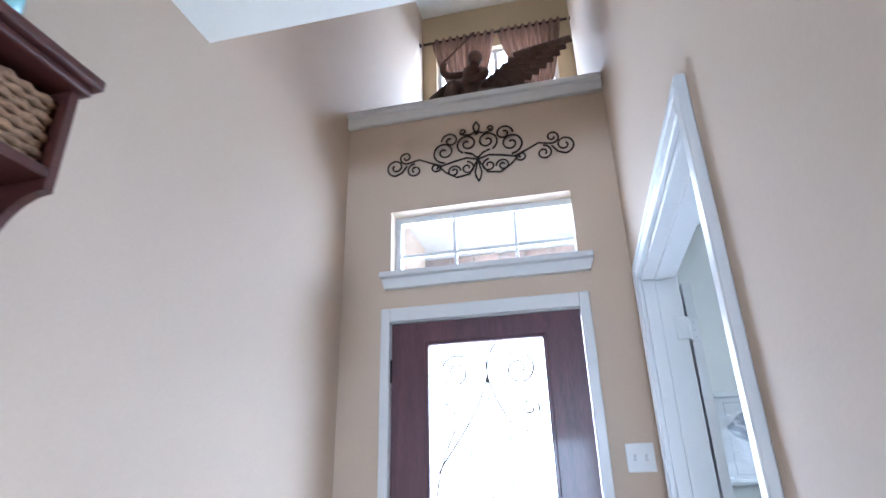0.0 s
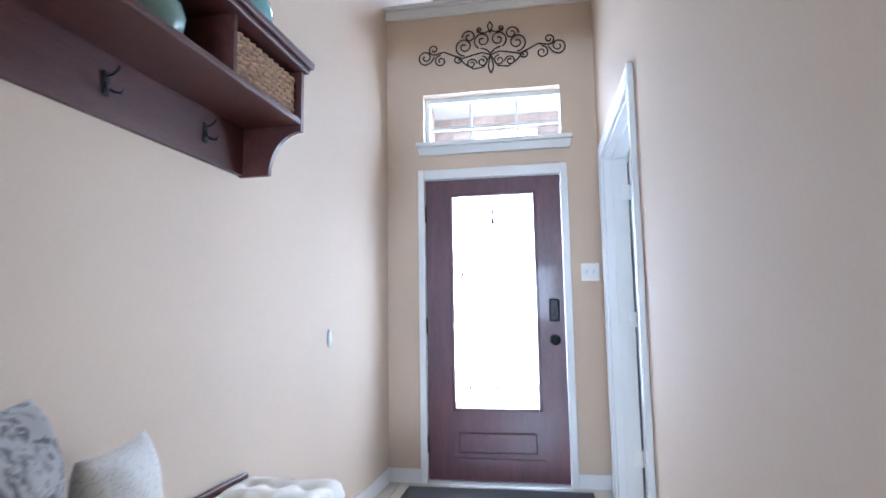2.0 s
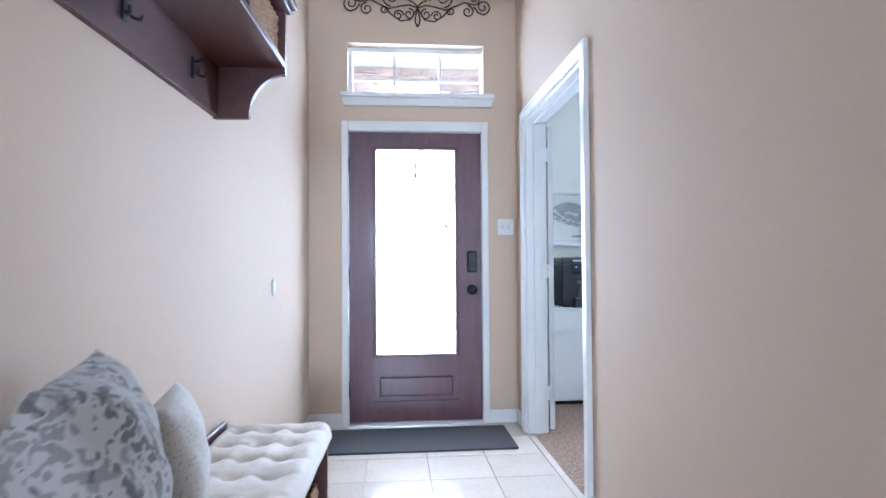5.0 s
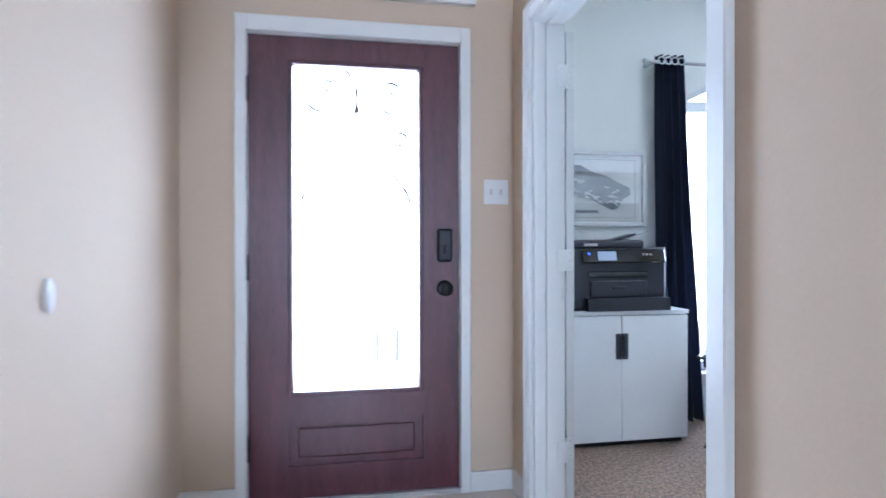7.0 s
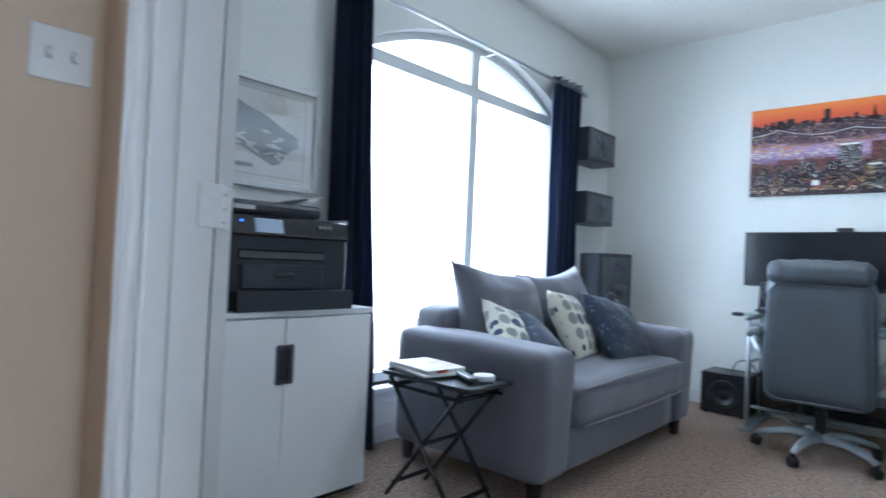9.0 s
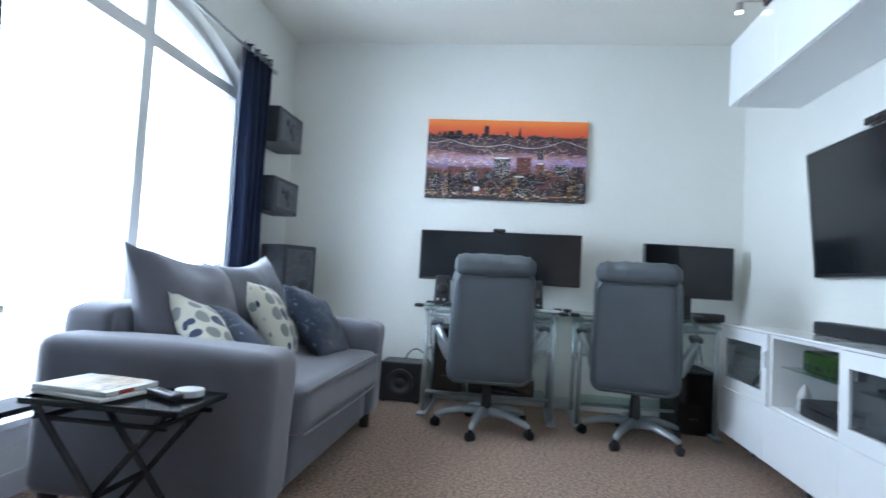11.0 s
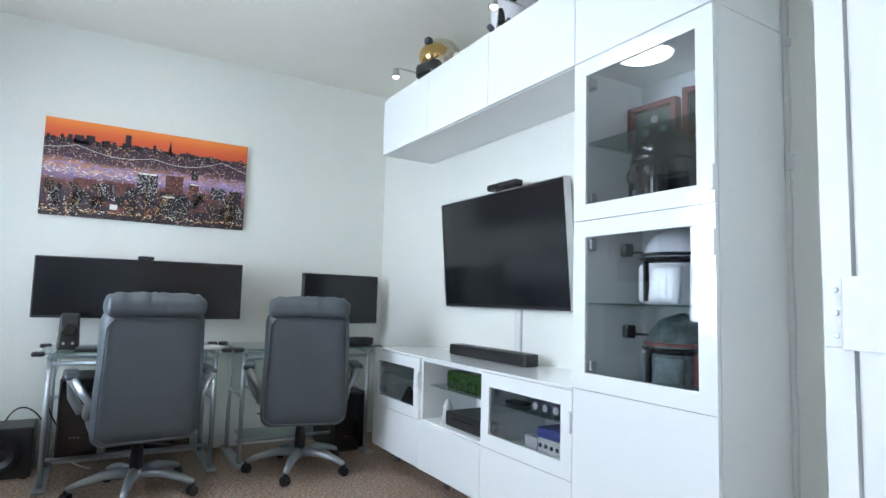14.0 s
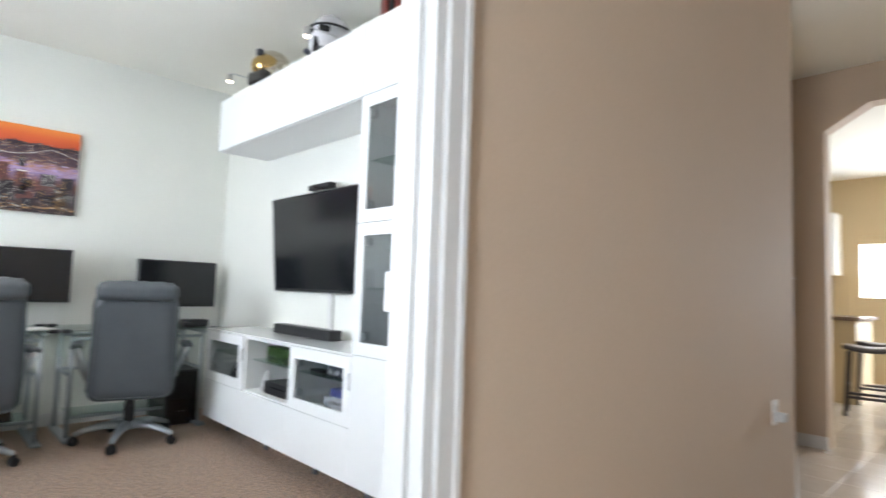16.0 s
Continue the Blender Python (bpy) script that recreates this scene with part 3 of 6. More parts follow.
kn = part("door_knob", moved(lathe([(0.036, 0), (0.036, 0.006), (0.014, 0.010), (0.014, 0.03), (0.030, 0.042), (0.033, 0.055), (0.026, 0.068), (0.002, 0.072)]), pose(hx, sy0, 0.93, 90)), M_BLACKM, leaf, "dark bronze round door knob", smooth=True)

# ---- transom window ----
tw = thing("window_1", "white gridded transom window above the front door", "window", kind="structure")
bm = bmesh.new()
for a in ((WX0, WX0 + 0.03, WZ0, WZ1), (WX1 - 0.03, WX1, WZ0, WZ1), (WX0 + 0.03, WX1 - 0.03, WZ0, WZ0 + 0.03), (WX0 + 0.03, WX1 - 0.03, WZ1 - 0.035, WZ1)):
    box(a[0], a[1], YF + 0.085, YF + 0.14, a[2], a[3], bm=bm)
part("window_frame", bm, M_WHITE, tw)
bm = bmesh.new()
for k in (1, 2):
    xx = WX0 + (WX1 - WX0) * k / 3
    box(xx - 0.008, xx + 0.008, YF + 0.10, YF + 0.115, WZ0 + 0.03, WZ1 - 0.035, bm=bm)
box(WX0 + 0.03, WX1 - 0.03, YF + 0.0985, YF + 0.1165, 2.425, 2.441, bm=bm)
part("muntin", bm, M_WHITE, tw)
for k in range(3):
    p = part("pane", box(WX0 + 0.03 + k * 0.307, WX0 + 0.03 + (k + 1) * 0.307 - 0.001, YF + 0.106, YF + 0.109, WZ0 + 0.03, WZ1 - 0.035), M_GLASS, tw)
    p.visible_shadow = False
bm = box(WX0 - 0.045, WX1 + 0.045, YF - 0.06, YF + 0.085, WZ0 - 0.03, WZ0, 0.006, 2)
merge(bm, extrude_xz([(WX0 - 0.04, WZ0 - 0.03), (WX1 + 0.04, WZ0 - 0.03), (WX1 + 0.025, WZ0 - 0.085), (WX0 - 0.025, WZ0 - 0.085)], YF - 0.03, YF))
part("window_sill", bm, M_WHITE, tw)

# ---- niche window, curtain and statue ----
nw = thing("window_2", "white high window over the entry", "window", kind="structure")
bm = bmesh.new()
for a in ((NX0, NX0 + 0.04, NZ0, NZ1), (NX1 - 0.04, NX1, NZ0, NZ1), (NX0 + 0.04, NX1 - 0.04, NZ0, NZ0 + 0.04), (NX0 + 0.04, NX1 - 0.04, NZ1 - 0.04, NZ1), (-0.06, -0.02, NZ0 + 0.04, NZ1 - 0.04)):
    box(a[0], a[1], NB + 0.05, NB + 0.10, a[2], a[3], bm=bm)
part("window_frame", bm, M_WHITE, nw)
p = part("pane", box(NX0 + 0.04, NX1 - 0.04, NB + 0.07, NB + 0.074, NZ0 + 0.04, NZ1 - 0.04), M_GLASS, nw)
p.visible_shadow = False

vc = thing("valance_curtain", "brown striped satin swag curtains on a rod", "curtain")
ry = NB - 0.10
rod = part("rod", tube([(-0.70, ry, 5.17), (0.64, ry, 5.17)], 0.012, 10), M_IRON, vc, "dark iron rod")
for sx in (-0.72, 0.66):
    part("finial", moved(lathe([(0.012, 0), (0.02, 0.01), (0.03, 0.03), (0.022, 0.05), (0.004, 0.06)], 14), pose(sx, ry, 5.17, 0, 90 if sx > 0 else -90, 0)), M_IRON, rod)


def swag(sgn):
    bm = bmesh.new()
    rows, cols = 16, 44
    grid = []
    for j in range(rows + 1):
        v = j / rows
        row = []
        for i in range(cols + 1):
            u = i / cols
            top = -0.62 + 0.60 * u if sgn < 0 else 0.0 + 0.58 * u
            tie = -0.34 + 0.10 * u if sgn < 0 else 0.30 + 0.10 * u
            x = top * (1 - v ** 1.3) + tie * v ** 1.3
            depth = 0.022 * math.sin(u * 2 * math.pi * 9 + v) * (1 - 0.5 * v)
            row.append(bm.verts.new((x, ry - 0.01 + depth, 5.19 - 0.95 * v)))
        grid.append(row)
    for a, b in zip(grid, grid[1:]):
        for i in range(cols):
            bm.faces.new((a[i], b[i], b[i + 1], a[i + 1]))
    bmesh.ops.solidify(bm, geom=list(bm.faces), thickness=0.004)
    return bm


for sgn in (-1, 1):
    part("curtain_panel", swag(sgn), M_CURTB, vc, smooth=True)

bm = lathe([(0.16, 3.335), (0.155, 3.36), (0.10, 3.375)], 18)
tube([(-0.05, 0.0, 3.36), (-0.06, 0.0, 3.45), (-0.03, 0.01, 3.55), (0.0, 0.0, 3.63), (0.005, 0.0, 3.665), (0.01, -0.01, 3.70)], [0.10, 0.085, 0.062, 0.075, 0.035, 0.03], 14, bm)
ball = bmesh.new()
bmesh.ops.create_uvsphere(ball, u_segments=14, v_segments=10, radius=0.048)
merge(bm, moved(ball, pose(0.015, -0.01, 3.745)))
tube(bezier((0.03, -0.03, 3.62), (0.12, -0.10, 3.56), (0.10, -0.12, 3.50), (-0.02, -0.10, 3.49)), 0.024, 8, bm)
tube(bezier((-0.05, -0.02, 3.62), (-0.15, -0.06, 3.58), (-0.20, -0.06, 3.60), (-0.17, -0.08, 3.68)), 0.022, 8, bm)
tube(bezier((-0.06, -0.03, 3.42), (-0.12, -0.14, 3.52), (-0.10, -0.14, 3.44), (-0.14, -0.12, 3.36)), 0.038, 8, bm)
tube(bezier((0.0, -0.03, 3.40), (0.10, -0.10, 3.42), (0.16, -0.08, 3.38), (0.22, -0.06, 3.36)), 0.036, 8, bm)
for row, (n, base) in enumerate(((10, 0.34), (8, 0.22), (6, 0.13))):
    for k in range(n):
        u = k / (n - 1)
        x, z = 0.05 + (0.30 - 0.05 * row) * u, 3.61 + 0.17 * u - 0.02 * row
        ln = base * (0.55 + 0.25 * u)
        merge(bm, moved(box(0, ln, -0.007, 0.007, -0.034, 0.026, 0.006), pose(x, 0.05 - 0.012 * row, z, 0, 38 - 52 * u, 6)))
for k in range(7):
    u = k / 6
    merge(bm, moved(box(0, 0.17, -0.007, 0.007, -0.034, 0.026, 0.006), pose(-0.05 - 0.10 * u, 0.05, 3.60 + 0.02 * u, 0, 115 + 25 * u, 0)))
tube([(-0.18, -0.08, 3.68), (0.03, -0.10, 3.86)], 0.007, 6, bm)
statue = tagged(part("winged_statue", bm, M_BRONZE, smooth=True, m=pose(-0.05, 3.32, 0)), "brown resin winged figure statue on the ledge", "statue")

# ---- scroll wall art ----
bm = bmesh.new()
for s in (1, -1):
    P = lambda x, z: (s * x, 0.0, z)
    tube([P(*c) for c in ((0, -0.02), (0.06, 0.0), (0.12, -0.01), (0.2, -0.03), (0.27, 0.0), (0.33, 0.03), (0.40, 0.015))], 0.005, 6, bm)
    tube([(s * x, y, z) for x, y, z in spiral(0.355, -0.035, 0.045, 0.01, math.pi / 2, -1.4)], 0.005, 6, bm)
    tube([(s * x, y, z) for x, y, z in spiral(0.465, 0.0, 0.055, 0.012, -math.pi / 2, 1.4)], 0.005, 6, bm)
    tube([P(0.40, 0.0), P(0.43, -0.04), P(0.465, -0.055)], 0.005, 6, bm)
    tube([(s * x, y, z) for x, y, z in spiral(0.405, 0.055, 0.04, 0.01, -math.pi * 0.6, 1.3)], 0.005, 6, bm)
    tube([(s * x, y, z) for x, y, z in spiral(0.185, 0.055, 0.068, 0.012, -math.pi / 2, 1.6)], 0.005, 6, bm)
    tube([(s * x, y, z) for x, y, z in spiral(0.150, 0.125, 0.05, 0.012, 0, 1.3)], 0.005, 6, bm)
    tube([(s * x, y, z) for x, y, z in spiral(0.055, 0.090, 0.062, 0.012, -math.pi * 0.35, 1.5)], 0.005, 6, bm)
    tube([P(0, -0.01), P(0.03, 0.02), P(0.07, 0.035)], 0.005, 6, bm)
    tube([(s * x, y, z) for x, y, z in spiral(0.06, -0.065, 0.04, 0.01, math.pi / 2, 1.3)], 0.005, 6, bm)
    tube([(s * x, y, z) for x, y, z in spiral(0.135, -0.075, 0.038, 0.01, math.pi, -1.4)], 0.005, 6, bm)
    tube([P(0, -0.02), P(0.05, -0.105), P(0.12, -0.115), P(0.18, -0.075), P(0.22, -0.03)], 0.005, 6, bm)
    tube([(s * x, y, z) for x, y, z in spiral(0.235, -0.035, 0.03, 0.008, math.pi, 1.2)], 0.005, 6, bm)
    tube([P(0, 0.16), P(0.04, 0.145), P(0.075, 0.15)], 0.005, 6, bm)
    tube([(s * x, y, z) for x, y, z in spiral(0.075, 0.17, 0.02, 0.006, -math.pi / 2, 1.2)], 0.005, 6, bm)
    tube([P(0, 0.225), P(0.018, 0.195), P(0.012, 0.17), P(0, 0.14)], 0.005, 6, bm)
    tube([P(0, -0.02), P(0.018, -0.10), P(0.012, -0.13), P(0, -0.155)], 0.005, 6, bm)
tagged(part("scroll_wall_art", bm, M_IRON, smooth=True, m=pose(-0.03, YF - 0.008, 2.935)), "dark bronze wrought iron scroll wall art", "wall art")

# ---- office double door ----
od = thing("door_2", "white double doors folded open into the office", "door", kind="structure")
bm = bmesh.new()
for (xa, xb) in ((XR - 0.02, XR), (XI + 0.004, XI + 0.02)):
    box(xa, xb, OA - 0.07, OA - 0.004, 0, OH + 0.065, 0.004, bm=bm)
    box(xa, xb, OB + 0.004, OB + 0.07, 0, OH + 0.065, 0.004, bm=bm)
    box(xa, xb, OA - 0.004, OB + 0.004, OH + 0.004, OH + 0.065, 0.004, bm=bm)
    dx = -0.006 if xa < XI else 0.006
    box(xa + min(dx, 0), xb + max(dx, 0), OA - 0.073, OA - 0.05, 0, OH + 0.068, 0.004, bm=bm)
    box(xa + min(dx, 0), xb + max(dx, 0), OB + 0.05, OB + 0.073, 0, OH + 0.068, 0.004, bm=bm)
    box(xa + min(dx, 0), xb + max(dx, 0), OA - 0.05, OB + 0.05, OH + 0.046, OH + 0.068, 0.004, bm=bm)
part("casing", bm, M_WHITE, od)
bm = box(XR - 0.002, XI + 0.006, OA - 0.004, OA + 0.02, 0, OH + 0.004)
box(XR - 0.002, XI + 0.006, OB - 0.02, OB + 0.004, 0, OH + 0.004, bm=bm)
box(XR - 0.002, XI + 0.006, OA + 0.02, OB - 0.02, OH - 0.018, OH + 0.004, bm=bm)
box(XR + 0.045, XR + 0.075, OA + 0.02, OA + 0.031, 0, OH - 0.018, bm=bm)
box(XR + 0.045, XR + 0.075, OB - 0.031, OB - 0.02, 0, OH - 0.018, bm=bm)
box(XR + 0.045, XR + 0.075, OA + 0.031, OB - 0.031, OH - 0.029, OH - 0.018, bm=bm)
part("jamb", bm, M_WHITE, od)


def door_leaf(y_hinge, sgn):
    """A six-panel style leaf swung back along the wall from its hinge."""
    x0, x1, w = XI + 0.034, XI + 0.069, 0.575
    ya, yb = y_hinge, y_hinge + sgn * w
    lo, hi = min(ya, yb), max(ya, yb)
    bm = box(x0, x1, lo, lo + 0.10, 0.012, 2.03)
    box(x0, x1, hi - 0.10, hi, 0.012, 2.03, bm=bm)
    for a, b in ((0.012, 0.24), (0.90, 1.06), (1.90, 2.03)):
        box(x0, x1, lo + 0.10, hi - 0.10, a, b, bm=bm)
    box(x0 + 0.010, x1 - 0.010, lo + 0.10, hi - 0.10, 0.24, 0.90, bm=bm)
    box(x0 + 0.010, x1 - 0.010, lo + 0.10, hi - 0.10, 1.06, 1.90, bm=bm)
    box(x0 + 0.003, x1 - 0.003, lo + 0.14, hi - 0.14, 0.28, 0.86, 0.006, bm=bm)
    box(x0 + 0.003, x1 - 0.003, lo + 0.14, hi - 0.14, 1.10, 1.86, 0.006, bm=bm)
    leaf = part("door_leaf", bm, M_WHITE, od, "white panelled door leaf")
    for z in (0.26, 1.06, 1.83):
        hb = cyl(0.0075, 0.0075, z - 0.045, z + 0.045, 10)
        h = part("hinge", moved(hb, pose(XI + 0.030, y_hinge - sgn * 0.008, 0)), M_HINGE, leaf, "white painted hinge")
        part("hinge_plate", box(XI + 0.036, XI + 0.067, y_hinge - 0.0025 if sgn > 0 else y_hinge, y_hinge if sgn > 0 else y_hinge + 0.0025, z - 0.045, z + 0.045, 0.001), M_HINGE, leaf)
        part("jamb_plate", box(XI - 0.028, XI + 0.024, (OA + 0.02 if sgn < 0 else OB - 0.023), (OA + 0.023 if sgn < 0 else OB - 0.02), z - 0.045, z + 0.045, 0.001), M_HINGE, od)
        for dz in (-0.03, 0.0, 0.03):
            yy = y_hinge - sgn * 0.003
            part("screw", moved(cyl(0.004, 0.003, 0, 0.0015, 8), pose(XI + 0.052, yy, z + dz, 90 * sgn, 0, 0)), M_STEEL, leaf)


door_leaf(OA - 0.028, -1)
door_leaf(OB + 0.028, 1)

# ---- hall small fixtures ----


def switch_plate(m, label, toggles=2):
    t = thing("light_switch", label, "switch", m)
    part("plate", box(-0.058, 0.058, -0.006, 0, -0.057, 0.057, 0.003, 2), M_WHITE, t)
    for k in range(toggles):
        xx = (k - 0.5) * 0.046
        part("toggle_slot", box(xx - 0.006, xx + 0.006, -0.0075, -0.006, -0.013, 0.013), M_GREYP, t)
        part("toggle", moved(box(-0.004, 0.004, -0.016, 0, -0.005, 0.005, 0.001), pose(xx, -0.0065, 0.0, 20)), M_WHITE, t)


switch_plate(pose(0.92, -1.646, 1.22, 0, 0, -74.4), "white toggle switch plate beside the kitchen arch")
switch_plate(pose(0.585, YF, 1.37), "white two-gang toggle switch plate beside the front door")
ot = thing("wall_outlet", "white duplex wall outlet on the hall wall", "outlet", pose(XR, -0.44, 0.55, 0, 0, -90))
part("plate", box(-0.036, 0.036, -0.006, 0, -0.057, 0.057, 0.003, 2), M_WHITE, ot)
for z in (-0.02, 0.02):
    part("socket", box(-0.016, 0.016, -0.008, -0.006, z - 0.014, z + 0.014, 0.002), M_GREYP, ot)
part("plug_in_adapter", box(-0.025, 0.025, -0.05, -0.008, -0.04, 0.0, 0.006, 2), M_GREYP, ot, "small grey plug-in adapter")
bl = thing("wall_cover", "small oval white cover plate on the wall", "wall plate", pose(LX + 0.0713, 2.15, 1.0, 0, 90, LEAN))
part("cover", lathe([(0.036, 0), (0.036, 0.012), (0.030, 0.018), (0.004, 0.019)], 20), M_WHITE, bl, smooth=True)
bl.scale = (1.2, 0.55, 0.6)

# ---- door mat ----
tagged(part("door_mat", box(-0.62, 0.54, 2.58, 3.06, 0.0, 0.012, 0.006, 2), M_MAT), "dark grey ribbed rubber door mat", "mat")

# ---- coat shelf ----
S0, S1, SD = -0.05, 1.31, 0.255
cs = thing("coat_shelf", "dark cherry wall shelf with cubbies and coat hooks", "shelf", pose(LX, 0, 0, 0, 0, LEAN))
part("back_panel", box(0, 0.018, S0 + 0.02, S1 - 0.02, 1.65, 2.05), M_CHERRY, cs)
bm = box(0, SD + 0.035, S0 - 0.025, S1 + 0.025, 2.055, 2.082, 0.006, 2)
box(0, SD + 0.02, S0 - 0.012, S1 + 0.012, 2.035, 2.055, 0.006, 2, bm=bm)
part("top", bm, M_CHERRY, cs)
part("shelf", box(0.018, SD, S0 + 0.02, S1 - 0.02, 1.83, 1.852, 0.003), M_CHERRY, cs)
prof = [(0, 1.645), (0.125, 1.645)]
prof += [(SD - (SD - 0.125) * math.cos(k * math.pi / 20), 1.65 + 0.155 * math.sin(k * math.pi / 20)) for k in range(1, 11)]
prof += [(SD, 1.83), (SD, 2.035), (0, 2.035)]
for yy in (S0, S1 - 0.02):
    part("side_bracket", extrude_xz(prof, yy, yy + 0.02), M_CHERRY, cs)
for k in (1, 2):
    yy = S0 + (S1 - S0) * k / 3
    part("divider", box(0.018, SD - 0.004, yy - 0.008, yy + 0.008, 1.852, 2.035), M_CHERRY, cs)
for yy in (0.19, 0.62, 1.05):
    h = part("hook", moved(box(0, 0.006, -0.012, 0.012, -0.035, 0.035, 0.003), pose(0.018, yy, 1.745)), M_BLACKM, cs, "dark bronze double coat hook")
    bm = tube([(0.024, yy, 1.765), (0.042, yy, 1.767), (0.058, yy, 1.778), (0.062, yy, 1.788)], 0.0042, 8)
    for s in (-1, 1):
        low = tube([(0.024, yy, 1.735), (0.036, yy + s * 0.010, 1.724), (0.046, yy + s * 0.025, 1.724), (0.048, yy + s * 0.033, 1.736)], 0.0042, 8)
        part("prong", low, M_BLACKM, h, smooth=True)
    part("prong", bm, M_BLACKM, h, smooth=True)


def wicker(name, w, d, h, m, label):
    """A woven box: rows of thick plaited rope round an open tub."""
    t = thing(name, label, "basket", m, group="woven storage baskets")
    bm = box(-w / 2 + 0.008, w / 2 - 0.008, -d / 2 + 0.008, d / 2 - 0.008, 0.004, h * 0.96)
    part("tub", bm, M_BASKET, t)
    rows = int(h / 0.019)
    bm = bmesh.new()
    for r in range(rows):
        z = 0.010 + r * (h - 0.018) / (rows - 1)
        pts = []
        per = [(-w / 2, -d / 2), (w / 2, -d / 2), (w / 2, d / 2), (-w / 2, d / 2), (-w / 2, -d / 2)]
        for (xa, ya), (xb, yb) in zip(per, per[1:]):
            n = max(6, int(math.hypot(xb - xa, yb - ya) / 0.019))
            for k in range(n):
                u = k / n
                wob = 0.0055 * (1 if (k + r) % 2 else -1)
                nx, ny = (yb - ya), -(xb - xa)
                ln = math.hypot(nx, ny)
                pts.append((xa + (xb - xa) * u + nx / ln * wob, ya + (yb - ya) * u + ny / ln * wob, z))
        pts.append(pts[0])
        tube(pts, 0.0095, 5, bm)
    part("weave", bm, M_BASKET, t, smooth=True)
    return t


wicker("wicker_basket", 0.19, 0.40, 0.155, pose(LX + 0.135, 0.18, 1.853, 0, 0, LEAN), "brown seagrass basket in a coat shelf cubby")
wicker("wicker_basket", 0.19, 0.40, 0.155, pose(LX + 0.165, 1.075, 1.853, 0, 0, LEAN), "brown seagrass basket in a coat shelf cubby")
tagged(part("globe_vase", lathe([(0.03, 0), (0.055, 0.012), (0.078, 0.045), (0.084, 0.08), (0.075, 0.115), (0.045, 0.145), (0.02, 0.15)]), M_CELADON, smooth=True, m=pose(LX + 0.155, 0.64, 1.853)), "round celadon green vase in the middle cubby", "vase")
tagged(part("glass_jar", lathe([(0.07, 0), (0.082, 0.015), (0.085, 0.13), (0.07, 0.175), (0.038, 0.20), (0.036, 0.235), (0.048, 0.245), (0.048, 0.255), (0.03, 0.256)]), M_AQUA, smooth=True, m=pose(LX + 0.155, 1.14, 2.083)), "aqua glass jar with a narrow neck on the shelf", "jar")
tagged(part("glass_jar", lathe([(0.08, 0), (0.10, 0.02), (0.115, 0.12), (0.10, 0.21), (0.05, 0.25), (0.045, 0.29), (0.06, 0.30), (0.05, 0.31)]), M_AQUA, smooth=True, m=pose(LX + 0.145, 0.86, 2.083)), "large aqua glass jar on the coat shelf", "jar")

# ---- bench ----
B0, B1, BD = 0.02, 1.35, 0.40
be = thing("storage_bench", "dark cherry storage bench with three basket cubbies", "bench", pose(LX, 0, 0, 0, 0, LEAN))
part("seat_board", box(0.016, BD, B0, B1, 0.455, 0.48, 0.004), M_CHERRY, be)
part("back_rail", box(0.016, 0.034, B0, B1, 0.48, 0.55, 0.004), M_CHERRY, be)
part("end_rail", box(0.034, BD, B0, B0 + 0.018, 0.48, 0.512, 0.004), M_CHERRY, be)
part("end_rail", box(0.034, BD - 0.2, B1 - 0.018, B1, 0.48, 0.525, 0.004), M_CHERRY, be)
part("bottom_board", box(0.016, BD, B0 + 0.02, B1 - 0.02, 0.07, 0.09), M_CHERRY, be)
part("plinth", box(0.016, BD + 0.02, B0 - 0.008, B1 + 0.02, 0.0, 0.075, 0.006, 2), M_CHERRY, be)
part("back_panel", box(0.016, 0.026, B0 + 0.02, B1 - 0.02, 0.09, 0.455), M_CHERRY, be)
for yy in (B0, B1 - 0.02):
    part("side_panel", box(0.016, BD - 0.003, yy, yy + 0.02, 0.07, 0.455), M_CHERRY, be)
for k in (1, 2):
    yy = B0 + (B1 - B0) * k / 3
    part("divider", box(0.026, BD - 0.005, yy - 0.009, yy + 0.009, 0.09, 0.455), M_CHERRY, be)
for k in range(3):
    yy = B0 + (B1 - B0) * (k + 0.5) / 3
    wicker("wicker_basket", 0.31, 0.36, 0.24, pose(LX + 0.205 + 0.033 * yy, yy, 0.091, 0, 0, LEAN), "brown seagrass basket in a bench cubby")
# tufted cushion
cu = thing("bench_cushion", "cream tufted seat cushion on the bench", "cushion", pose(LX, 0, 0, 0, 0, LEAN))


